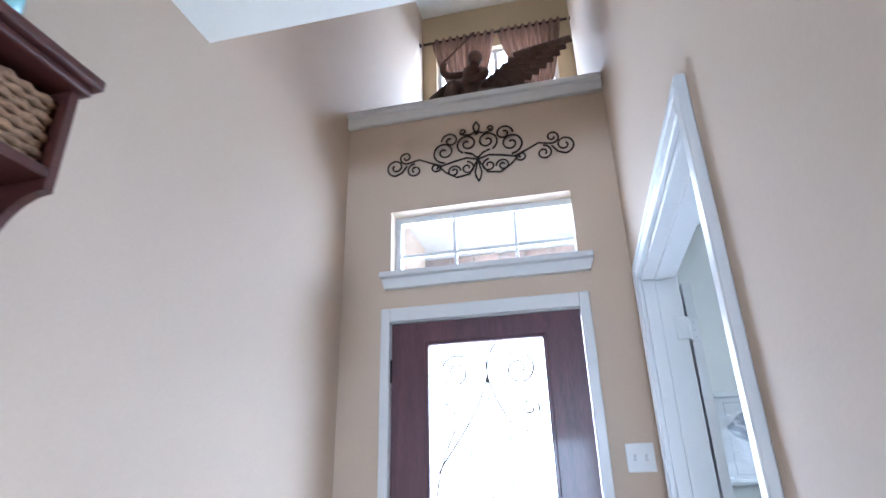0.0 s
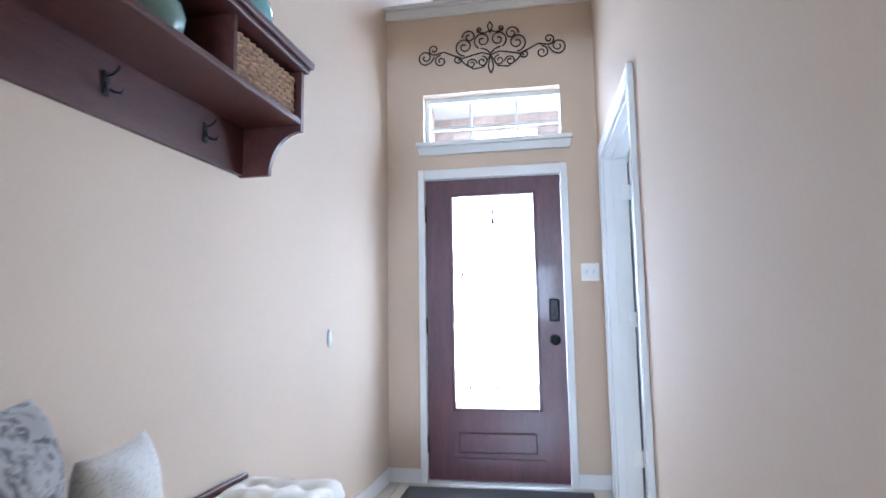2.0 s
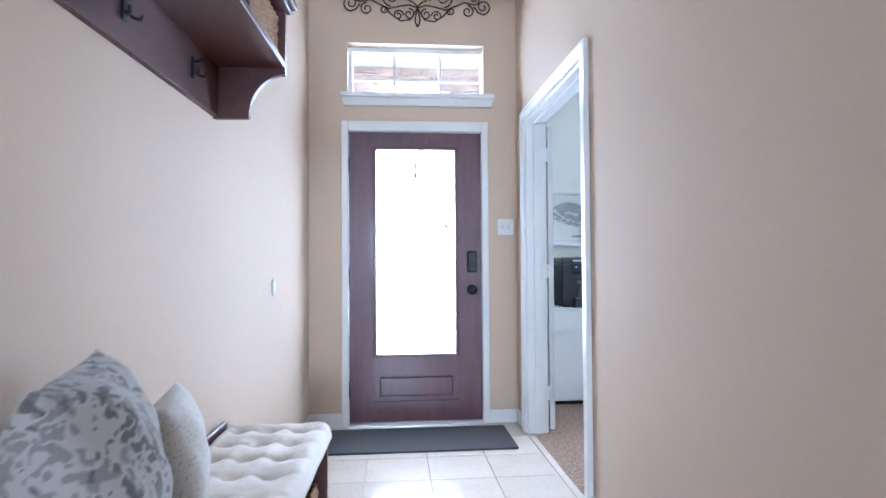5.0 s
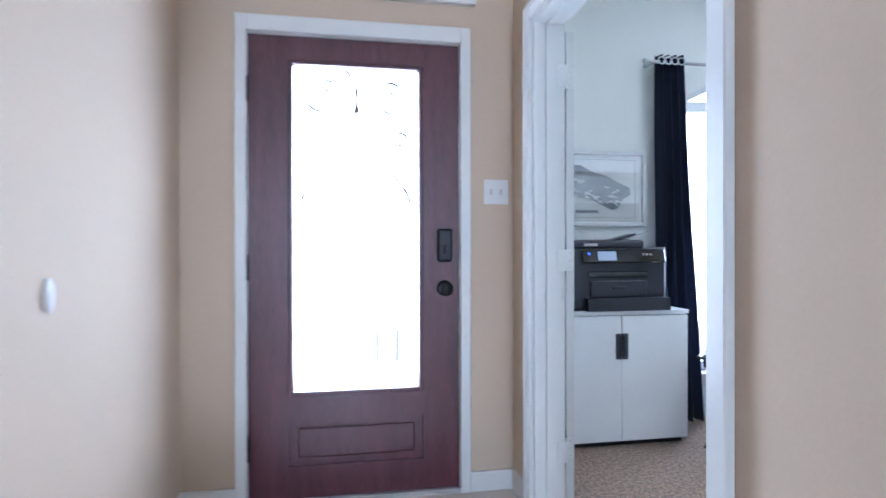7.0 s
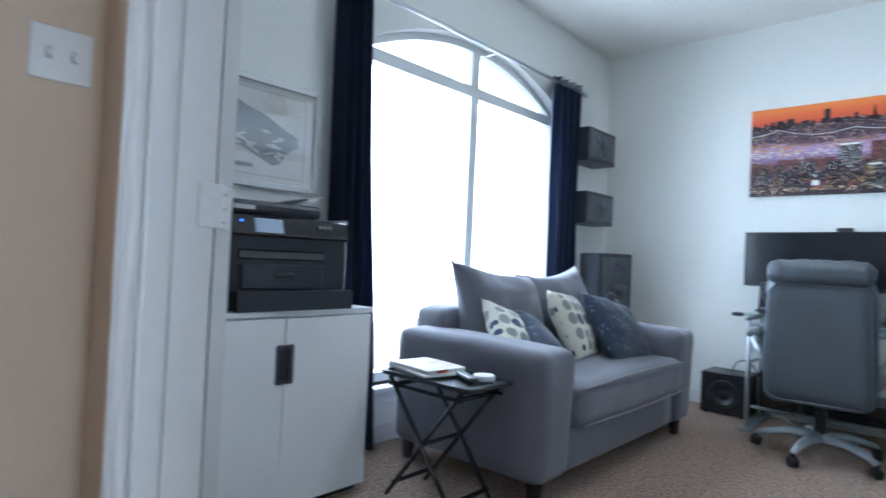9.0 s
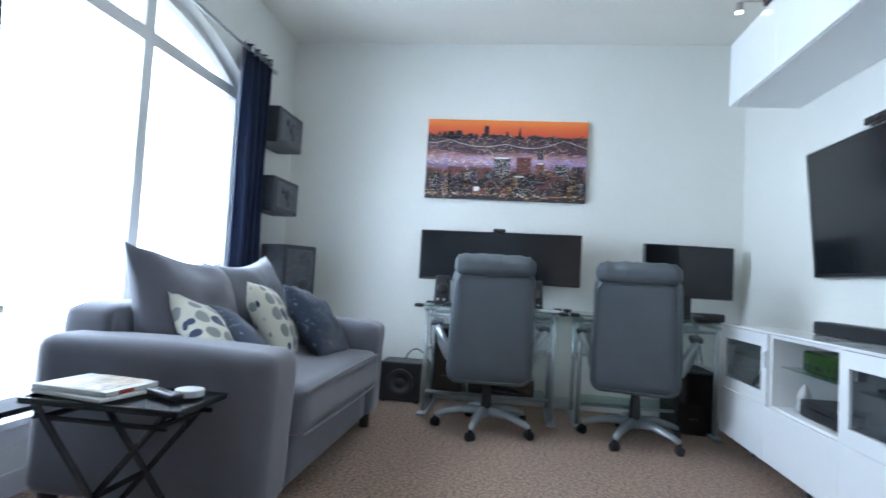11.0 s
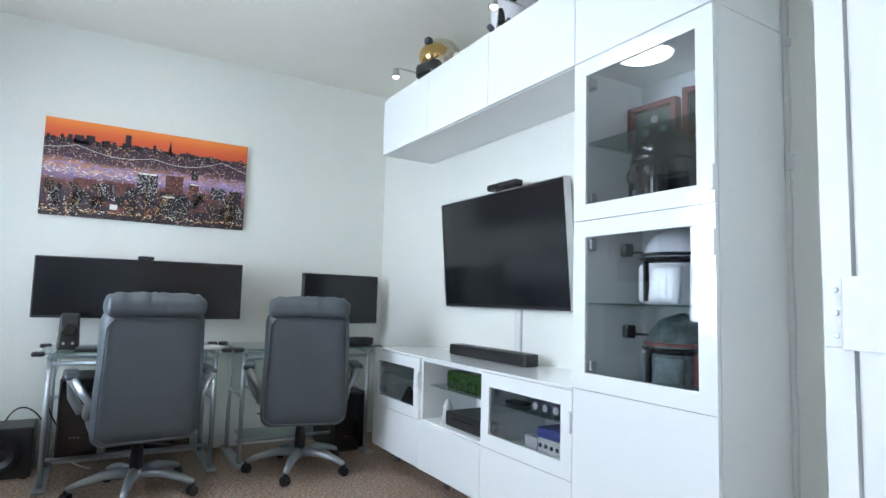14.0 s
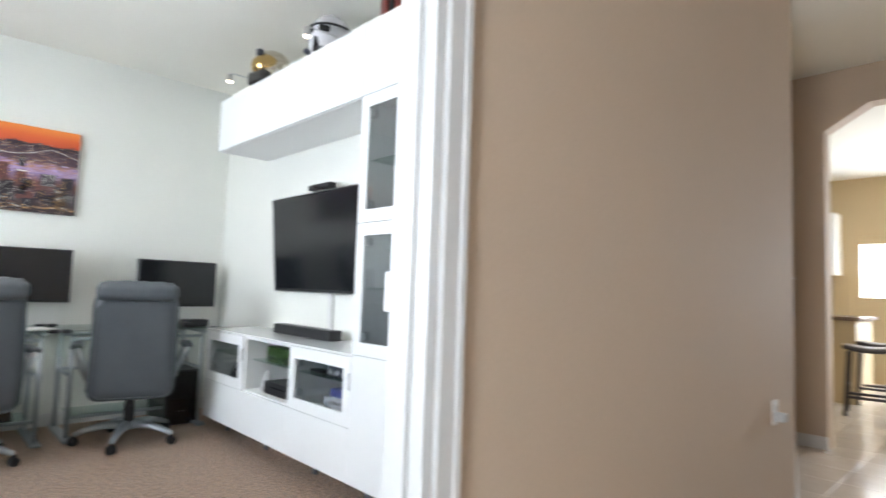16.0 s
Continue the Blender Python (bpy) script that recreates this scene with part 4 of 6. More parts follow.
def tufted(x0, x1, y0, y1, z0, tufts):
    """A quilted pad whose stuffing swells between drawn-in buttons, with pleats from button to button."""
    bm = bmesh.new()
    nx, ny = 40, 130
    top = []
    for j in range(ny + 1):
        row = []
        for i in range(nx + 1):
            x, y = x0 + (x1 - x0) * i / nx, y0 + (y1 - y0) * j / ny
            edge = min(x - x0, x1 - x, y - y0, y1 - y)
            z = 0.016 + 0.050 * (1 - max(0.0, 1 - edge / 0.035) ** 2) ** 0.5
            near = sorted((math.hypot(x - tx, (y - ty) * 0.9), ty) for tx, ty in tufts)[0]
            z -= 0.030 * math.exp(-(near[0] / 0.021) ** 2) + 0.010 * math.exp(-(near[0] / 0.05) ** 2)
            z -= 0.009 * math.exp(-((y - near[1] + 0.006 * math.sin(40 * x)) / 0.008) ** 2) * min(1.0, edge / 0.03)
            z += 0.006 * noise.noise((x * 14, y * 11, 0.3)) + 0.003 * noise.noise((x * 40, y * 40, 1.3))
            row.append(bm.verts.new((x + 0.003 * noise.noise((y * 9, x * 9, 5)), y, z0 + max(0.012, z))))
        top.append(row)
    for a, b in zip(top, top[1:]):
        for i in range(nx):
            bm.faces.new((a[i], a[i + 1], b[i + 1], b[i]))
    rim = [r[0] for r in top] + top[-1][1:] + [r[-1] for r in top[-2::-1]] + top[0][-2:0:-1]
    low = [bm.verts.new((v.co.x, v.co.y, z0)) for v in rim]
    k = len(rim)
    for i in range(k):
        bm.faces.new((rim[i], rim[(i + 1) % k], low[(i + 1) % k], low[i]))
    bm.faces.new(low[::-1])
    bmesh.ops.recalc_face_normals(bm, faces=list(bm.faces))
    return bm


tufts = [(0.105 + 0.105 * i, B0 + 0.10 + 0.142 * j) for i in range(3) for j in range(9)]
part("pad", tufted(0.036, BD + 0.012, B0 + 0.02, B1 - 0.004, 0.481, tufts), M_CREAM, cu, smooth=True)
for tx, ty in tufts:
    part("button", moved(lathe([(0.008, 0), (0.008, 0.003), (0.003, 0.006)], 10), pose(tx, ty, 0.502)), M_CREAM, cu)

tagged(part("throw_pillow", pillow_mesh(0.42, 0.43, 0.21, 28, 0.03), M_FLORAL, smooth=True, m=pose(-0.705, 0.21, 0.745, -10, 0, 106)), "large cream and grey floral pillow on the bench", "pillow")
tagged(part("throw_pillow", pillow_mesh(0.32, 0.30, 0.13, 16), M_CROSS, smooth=True, m=pose(-0.70, 0.56, 0.68, -8, 0, 104)), "small taupe crosshatch pillow on the bench", "pillow")

# ---- kitchen glimpse ----
kd = thing("door_3", "cream back door with a bright glazed panel", "door", kind="structure")
bm = box(1.12, 1.22, -7.06, -7.02, 0.0, 2.0)
box(1.54, 1.64, -7.06, -7.02, 0.0, 2.0, bm=bm)
box(1.22, 1.54, -7.06, -7.02, 0.0, 1.15, bm=bm)
box(1.22, 1.54, -7.06, -7.02, 1.88, 2.0, bm=bm)
part("door_leaf", bm, M_YELLOW, kd)
p = part("pane", box(1.22, 1.54, -7.045, -7.04, 1.15, 1.88), M_GLASS, kd)
p.visible_shadow = False
kc = thing("kitchen_counter", "cream kitchen counter with brown stone top", "counter")
part("body", box(1.18, 1.95, -5.6, -4.8, 0.0, 0.88), M_YELLOW, kc)
part("worktop", box(1.12, 2.0, -5.66, -4.74, 0.88, 0.92, 0.006, 2), M_STONE, kc, "brown stone worktop")
kw = thing("wall_cabinet", "cream kitchen wall cabinet", "cabinet", pose(0, 0, 0))
part("body", box(1.75, 2.6, -7.0, -6.65, 1.45, 2.3), M_LAM, kw)
part("cabinet_door", box(1.77, 2.16, -6.65, -6.63, 1.47, 2.28, 0.004), M_LAM, kw)
part("cabinet_door", box(2.19, 2.58, -6.65, -6.63, 1.47, 2.28, 0.004), M_LAM, kw)


def stool(x, y):
    t = thing("bar_stool", "espresso wood bar stool with a saddle seat", "stool", pose(x, y, 0, 0, 0, 8), group="stools beyond the arch")
    bm = cushion_mesh(-0.22, 0.22, -0.18, 0.18, 0.60, 0.65, 0.02, 0.0, 8, 0.0)
    for v in bm.verts:
        v.co.z += 0.03 * (v.co.x / 0.22) ** 2
    part("seat", bm, M_ESPR, t, smooth=True)
    for sx in (-1, 1):
        for sy in (-1, 1):
            part("leg", tube([(sx * 0.17, sy * 0.13, 0.61), (sx * 0.20, sy * 0.165, 0.0)], 0.02, 6), M_ESPR, t)
        part("stretcher", tube([(sx * 0.185, -0.15, 0.28), (sx * 0.185, 0.15, 0.28)], 0.014, 6), M_ESPR, t)
    for sy, z in ((-1, 0.18), (1, 0.18)):
        part("stretcher", tube([(-0.19, sy * 0.15, z), (0.19, sy * 0.15, z)], 0.014, 6), M_ESPR, t)


stool(0.95, -4.2)
stool(0.45, -4.3)
stool(1.0, -5.0)

# ---- office window, curtains ----
ow = thing("window_3", "white arched office window with transom bar", "window", kind="structure")
bm = bmesh.new()
fy0, fy1 = RYW + 0.07, RYW + 0.13
for a in ((GX0, GX0 + 0.045, GZ0, GZS), (GX1 - 0.045, GX1, GZ0, GZS), (GX0 + 0.045, GX1 - 0.045, GZ0, GZ0 + 0.05), (GX0 + 0.045, gc - 0.04, 2.015, 2.085), (gc + 0.04, GX1 - 0.045, 2.015, 2.085), (gc - 0.04, gc + 0.04, GZ0 + 0.05, GZA - 0.03)):
    box(a[0], a[1], fy0, fy1, a[2], a[3], bm=bm)
for (xa, za), (xb, zb) in zip(arch, arch[1:]):
    f = lambda x, z: (x, z - 0.045)
    merge(bm, extrude_xz([(xa, za), (xb, zb), f(xb, zb), f(xa, za)], fy0 + 0.002, fy1 - 0.002))
part("window_frame", bm, M_WHITE, ow)
for (xa, xb) in ((GX0 + 0.045, gc - 0.04), (gc + 0.04, GX1 - 0.045)):
    p = part("pane", box(xa, xb, fy0 + 0.028, fy0 + 0.032, GZ0 + 0.05, 2.015), M_GLASS, ow)
    p.visible_shadow = False
part("window_sill", box(GX0 - 0.04, GX1 + 0.04, RYW - 0.06, RYW + 0.07, GZ0 - 0.03, GZ0, 0.006, 2), M_WHITE, ow)
part("apron", box(GX0 - 0.02, GX1 + 0.02, RYW - 0.02, RYW, GZ0 - 0.10, GZ0 - 0.03, 0.004), M_WHITE, ow)

cr = thing("curtain_rod", "thin brushed steel curtain rod above the window", "curtain rod")
part("rod", tube([(1.76, 3.90, 2.275), (4.12, 3.90, 2.275)], 0.011, 10), M_STEEL, cr, smooth=True)
for x in (1.74, 4.12):
    part("finial", moved(cyl(0.016, 0.016, 0, 0.03, 12, 0.003), pose(x, 3.90, 2.275, 0, 90)), M_STEEL, cr)
for x in (1.80, 3.03, 4.07):
    part("bracket", box(x - 0.008, x + 0.008, 3.90, 4.0, 2.267, 2.283), M_STEEL, cr)


def drape(x0, x1, b0, b1, folds):
    t = thing("curtain", "navy blue grommet curtain hanging to the floor", "curtain", group="office curtains")
    bm = bmesh.new()
    rows, cols, grid = 20, folds * 10, []
    for j in range(rows + 1):
        v = j / rows
        row = []
        for i in range(cols + 1):
            u = i / cols
            x = (x0 + (x1 - x0) * u) * (1 - v) + (b0 + (b1 - b0) * u) * v
            y = 3.90 + 0.035 * math.sin(u * folds * 2 * math.pi + 0.6 * math.sin(3 * v)) * (0.9 + 0.3 * v) + 0.006 * math.sin(9 * v + 5 * u)
            row.append(bm.verts.new((x, y, 2.315 - 2.295 * v)))
        grid.append(row)
    for a, b in zip(grid, grid[1:]):
        for i in range(cols):
            bm.faces.new((a[i], b[i], b[i + 1], a[i + 1]))
    bmesh.ops.solidify(bm, geom=list(bm.faces), thickness=0.003)
    part("cloth", bm, M_NAVY, t, smooth=True)
    for k in range(folds):
        xx = x0 + (x1 - x0) * (k + 0.5) / folds
        part("grommet", moved(tube([(0.022 * math.cos(a), 0, 0.022 * math.sin(a)) for a in [2 * math.pi * q / 14 for q in range(15)]], 0.005, 6), pose(xx, 3.866, 2.275)), M_STEEL, t, "steel grommet", smooth=True)


drape(1.82, 2.00, 1.84, 2.15, 4)
drape(3.70, 4.03, 3.72, 4.05, 4)

# ---- framed map ----
fm = thing("framed_map_print", "white framed grey word map print", "picture", pose(1.43, RYW, 1.485))
bm = bmesh.new()
for a in ((-0.37, -0.345, -0.237, 0.237), (0.345, 0.37, -0.237, 0.237), (-0.345, 0.345, -0.237, -0.212), (-0.345, 0.345, 0.212, 0.237)):
    box(a[0], a[1], -0.03, 0, a[2], a[3], 0.003, bm=bm)
part("frame", bm, M_WHITE, fm)
paper = part("print", box(-0.345, 0.345, -0.010, -0.002, -0.212, 0.212), M_PAPER, fm)
shape = []
rnd = random.Random(4)
top = [(-0.30, 0.06), (-0.24, 0.12), (-0.16, 0.15), (-0.08, 0.14), (0.0, 0.11), (0.10, 0.085), (0.18, 0.05), (0.27, 0.0)]
low = [(0.26, -0.04), (0.21, -0.06), (0.19, -0.12), (0.14, -0.14), (0.07, -0.10), (0.0, -0.075), (-0.10, -0.05), (-0.20, -0.02), (-0.28, 0.0)]
shape = [(x + rnd.uniform(-0.012, 0.012), z + rnd.uniform(-0.008, 0.008)) for x, z in top + low]
part("map_shape", extrude_xz(shape, -0.0125, -0.0105), M_INK, paper)
for k in range(46):
    x = rnd.uniform(-0.26, 0.22)
    z = 0.04 - 0.12 * (x + 0.26) / 0.5 + rnd.uniform(-0.05, 0.06)
    w, h = rnd.uniform(0.02, 0.055), rnd.uniform(0.006, 0.012)
    part("map_lettering", box(-w / 2, w / 2, -0.0138, -0.0128, -h / 2, h / 2), M_PAPER, paper, m=pose(x, 0, z, 0, rnd.uniform(-25, 35), 0))
bm = bmesh.new()
for a in ((-0.30, 0.30, 0.182, 0.1835), (-0.30, 0.30, -0.1835, -0.182), (-0.30, -0.2985, -0.182, 0.182), (0.2985, 0.30, -0.182, 0.182)):
    box(a[0], a[1], -0.0115, -0.0105, a[2], a[3], bm=bm)
part("border_line", bm, M_DARKINK, paper)
part("title_bar", box(-0.10, 0.05, -0.0118, -0.0105, -0.155, -0.137), M_INK, paper, "small grey caption block")
p = part("glazing", box(-0.345, 0.345, -0.020, -0.018, -0.212, 0.212), M_GLASS, fm)
p.visible_shadow = False

# ---- white cabinet and printer ----
wc = thing("storage_cabinet", "white two-door storage cabinet on the carpet", "cabinet", pose(1.42, 3.57, 0))
part("body", box(-0.405, 0.405, 0.02, 0.41, 0.03, 0.735), M_LAM, wc)
part("plinth", box(-0.39, 0.39, 0.04, 0.40, 0.0, 0.03), M_BLACK, wc)
part("top", box(-0.41, 0.41, -0.004, 0.415, 0.738, 0.76, 0.002), M_LAM, wc)
for s in (-1, 1):
    d = part("cabinet_door", box(min(s * 0.002, s * 0.404), max(s * 0.002, s * 0.404), 0.0, 0.018, 0.034, 0.732, 0.002), M_LAM, wc)
    h = part("recessed_handle", box(min(s * 0.001, s * 0.036), max(s * 0.001, s * 0.036), -0.006, 0.002, 0.49, 0.635, 0.008, 3), M_CHARC, d, "dark grey recessed pull")
    part("grip", box(min(s * 0.003, s * 0.024), max(s * 0.003, s * 0.024), -0.009, -0.005, 0.505, 0.62, 0.002), M_BLACK, d)

pr = thing("printer", "black multifunction printer on the white cabinet", "printer", pose(1.415, 3.585, 0.761) @ Matrix.Diagonal((1, 1, 1.18, 1)))
part("body", box(-0.29, 0.29, 0.02, 0.36, 0.0, 0.29, 0.012, 2), M_PRINTER, pr)
part("side_trim", box(0.291, 0.298, 0.03, 0.34, 0.03, 0.30, 0.003), M_GREYP, pr, "pale grey side trim")
bm = box(-0.20, 0.29, -0.035, 0.03, 0.0, 0.06)
part("output_tray", bm, M_PRINTER, pr)
part("paper_drawer", box(-0.17, 0.17, 0.005, 0.03, 0.065, 0.14, 0.004), M_PRINTER, pr)
part("drawer_pull", box(-0.04, 0.04, 0.0, 0.012, 0.10, 0.115, 0.003), M_BLACK, pr)
part("slot", box(-0.18, 0.18, 0.012, 0.03, 0.155, 0.185, 0.004), M_GLBLACK, pr)
cp = part("control_panel", moved(box(-0.22, 0.28, -0.01, 0.004, -0.032, 0.032, 0.004), pose(0, 0.01, 0.255, -18)), M_GLBLACK, pr)
part("touch_screen", moved(box(-0.13, -0.02, -0.013, -0.010, -0.022, 0.022), pose(0, 0.01, 0.255, -18)), M_LCD, cp)
part("power_light", moved(box(-0.185, -0.178, -0.013, -0.010, 0.008, 0.014), pose(0, 0.01, 0.255, -18)), M_LED, cp)
for k in range(3):
    part("button", moved(cyl(0.006, 0.006, 0, 0.004, 10), pose(0.14 + 0.022 * k, -0.004, 0.265, 72)), M_GREYP, cp)
part("scanner_lid", box(-0.29, 0.17, 0.03, 0.35, 0.292, 0.335, 0.014, 2), M_PRINTER, pr)
part("feeder_cover", moved(box(-0.11, 0.11, -0.05, 0.05, 0, 0.012, 0.004), pose(0.06, 0.17, 0.335, 0, -12, 0)), M_PRINTER, pr)
part("paper_stop", moved(box(-0.08, 0.08, -0.03, 0.03, 0, 0.008), pose(0.16, 0.15, 0.352, 0, -18, 0)), M_GREYP, pr)
part("badge", box(-0.20, -0.12, 0.024, 0.030, 0.305, 0.318), M_GREYP, pr, "pale maker's badge")

# ---- couch ----
co = thing("loveseat", "grey woven loveseat with rounded arms", "sofa", pose(0, -0.06, 0))


def arm(x0, x1):
    bm = cushion_mesh(x0, x1, 3.0, 3.86, 0.09, 0.64, 0.055, 0.0, 16, 0.002)
    for v in bm.verts:
        k = (v.co.z - 0.09) / 0.55
        v.co.y -= 0.02 * k
        v.co.x += (v.co.x - (x0 + x1) / 2) * (0.10 * k - 0.04)
        if v.co.z > 0.5:
            v.co.z -= 0.05 * max(0.0, (3.35 - v.co.y)) ** 1.0 * 0.9
    return bm


part("arm", arm(2.17, 2.42), M_COUCH, co, smooth=True)
part("arm", arm(3.60, 3.82), M_COUCH, co, smooth=True)
part("base", cushion_mesh(2.40, 3.61, 3.03, 3.84, 0.09, 0.29, 0.02, 0, 8, 0.001), M_COUCH, co, smooth=True)
sc = part("seat_cushion", cushion_mesh(2.425, 3.595, 2.96, 3.66, 0.285, 0.475, 0.055, 0.03, 22, 0.006), M_COUCH, co, smooth=True)
part("piping", tube([(2.46, 2.966, 0.455), (2.8, 2.955, 0.47), (3.1, 2.952, 0.472), (3.4, 2.956, 0.468), (3.57, 2.966, 0.455)], 0.006, 6), M_PIPING, sc, smooth=True)
part("piping", tube([(2.46, 2.966, 0.30), (2.8, 2.955, 0.297), (3.1, 2.952, 0.297), (3.4, 2.956, 0.297), (3.57, 2.966, 0.30)], 0.006, 6), M_PIPING, sc, smooth=True)
part("backrest", cushion_mesh(2.33, 3.68, 3.66, 3.90, 0.20, 0.74, 0.06, 0, 14, 0.004), M_COUCH, co, smooth=True)
for x, w, s in ((2.70, 0.72, 1), (3.28, 0.68, 5)):
    part("back_cushion", pillow_mesh(w, 0.60, 0.26, 24, 0.035, s, 0.17), M_COUCH, co, smooth=True, m=pose(x, 3.59, 0.665, -19, 5 if s == 1 else -5, 0))
for x in (2.25, 3.75):
    for y in (3.07, 3.80):
        part("foot", moved(cyl(0.026, 0.036, 0, 0.095, 8), pose(x, y, 0)), M_ESPR, co, "dark wooden foot")

PG = "throw pillows on the loveseat"
tagged(part("sofa_pillow", pillow_mesh(0.38, 0.38, 0.15, 18, 0.02, 2), M_HEX, smooth=True, m=pose(2.53, 3.32, 0.60, -50, 28, -10)), "cream pillow with blue and grey dots", "pillow", PG)
tagged(part("sofa_pillow", pillow_mesh(0.38, 0.38, 0.14, 18, 0.02, 3), M_NAVYP, smooth=True, m=pose(2.67, 3.24, 0.555, -60, 40, -14)), "navy blue printed pillow", "pillow", PG)
tagged(part("sofa_pillow", pillow_mesh(0.40, 0.40, 0.15, 18, 0.012, 6), M_HEX, smooth=True, m=pose(3.03, 3.30, 0.645, -28, 6, 12)), "upright cream pillow with blue and grey dots", "pillow", PG)
tagged(part("sofa_pillow", pillow_mesh(0.58, 0.40, 0.16, 18, 0.02, 9), M_NAVYP, smooth=True, m=pose(3.32, 3.18, 0.62, -34, 10, 2)), "navy pillow with pale line drawing", "pillow", PG)

# ---- folding tray table ----
tt = thing("tray_table", "dark folding tray table beside the loveseat", "table", pose(1.98, 3.28, 0, 0, 0, -90))
bm = box(-0.24, 0.24, -0.135, 0.135, 0.490, 0.502, 0.005, 2)
for a in ((-0.24, 0.24, -0.135, -0.125), (-0.24, 0.24, 0.125, 0.135), (-0.24, -0.23, -0.125, 0.125), (0.23, 0.24, -0.125, 0.125)):
    box(*a, 0.500, 0.509, 0.002, bm=bm)
part("tabletop", bm, M_TABLE, tt)
for y in (-0.115, 0.115):
    for s in (-1, 1):
        part("leg", tube([(s * 0.19, y + 0.008 * s, 0.490), (s * 0.06, y + 0.008 * s, 0.33), (-s * 0.13, y + 0.008 * s, 0.09), (-s * 0.20, y + 0.008 * s, 0.0)], 0.010, 6, flat=1.3), M_TABLE, tt)
for x, z in ((0.15, 0.065), (-0.15, 0.065), (0.0, 0.25), (0.17, 0.455), (-0.17, 0.455)):
    part("stretcher", tube([(x, -0.12, z), (x, 0.12, z)], 0.009, 6), M_TABLE, tt)
for y in (-0.115, 0.115):
    part("top_rail", tube([(-0.20, y, 0.455), (0.20, y, 0.455)], 0.008, 6), M_TABLE, tt)
TB = pose(1.98, 3.28, 0.510, 0, 0, -90)
b1 = thing("magazine_stack", "two stacked magazines with pale orange covers", "magazine", TB @ pose(-0.10, -0.005, 0, 0, 0, 78))
part("lower_magazine", box(-0.105, 0.105, -0.135, 0.135, 0.001, 0.012, 0.002), M_PAPER, b1)
part("upper_magazine", moved(box(-0.10, 0.10, -0.13, 0.13, 0.013, 0.027, 0.002), pose(0.006, 0.005, 0, 0, 0, 5)), M_PAPER, b1)
part("cover_picture", moved(box(-0.09, 0.10, -0.10, 0.07, 0.0272, 0.0282), pose(0.006, 0.005, 0, 0, 0, 5)), M_COVER, b1, "orange and cream cover picture")
part("red_spine", moved(box(-0.055, 0.0, -0.1312, -0.130, 0.014, 0.026), pose(0.006, 0.005, 0, 0, 0, 5)), M_COVERR, b1)
rc_ = thing("remote_control", "slim black remote control on the tray table", "remote", TB @ pose(0.105, 0.01, 0, 0, 0, 62))
part("body", box(-0.02, 0.02, -0.075, 0.075, 0.001, 0.018, 0.006, 2), M_BLACK, rc_)
for k in range(5):
    part("button", moved(cyl(0.004, 0.004, 0.017, 0.020, 8), pose(0, -0.05 + k * 0.022, 0)), M_GREYP, rc_)
tagged(part("coaster_puck", moved(cyl(0.042, 0.042, 0.001, 0.022, 28, 0.004), pose(0, 0, 0)), M_WHITE, m=TB @ pose(0.165, 0.045, 0)), "round white puck on the tray table", "puck")

# ---- cast blocks by the window ----


def cast_block(name, label, w, d, h, m, low):
    t = thing(name, label, "wall box" if low else "speaker", m, group="dark cast relief boxes" if low else "")
    bm = box(-w / 2, w / 2, -d, 0, 0, h, 0.01, 2)
    part("body", bm, M_CARBON, t)
    bm = box(-w / 2 + 0.03, w / 2 - 0.03, -d - 0.006, -d, 0.03, h - 0.03, 0.004)
    part("face_panel", bm, M_RELIEF, t)
    rnd2 = random.Random(3)
    for k in range(9):
        r = rnd2.uniform(0.02, 0.045) * (1 if low else 1.3)
        s = lathe([(r, 0), (r * 0.9, r * 0.3), (r * 0.5, r * 0.55), (0.003, r * 0.6)], 10)
        part("relief", s, M_RELIEF, t, smooth=True, m=pose(rnd2.uniform(-w / 5, w / 5), -d - 0.005, h * (0.3 + 0.5 * k / 9 if not low else rnd2.uniform(0.3, 0.7)), 90))


cast_block("display_box", "dark grey cast relief box on the wall", 0.42, 0.20, 0.25, pose(4.25, RYW, 1.765), True)
cast_block("display_box", "dark grey cast relief box on the wall", 0.42, 0.20, 0.24, pose(4.25, RYW, 1.295), True)
cast_block("tower_box", "tall dark grey relief box standing in the corner", 0.30, 0.26, 1.08, pose(4.46, 3.93, 0, 0, 0, -28), False)

# ---- skyline canvas ----
cv = thing("canvas_print", "city skyline at orange dusk on a wide canvas", "picture", pose(RX, 2.28, 1.825))


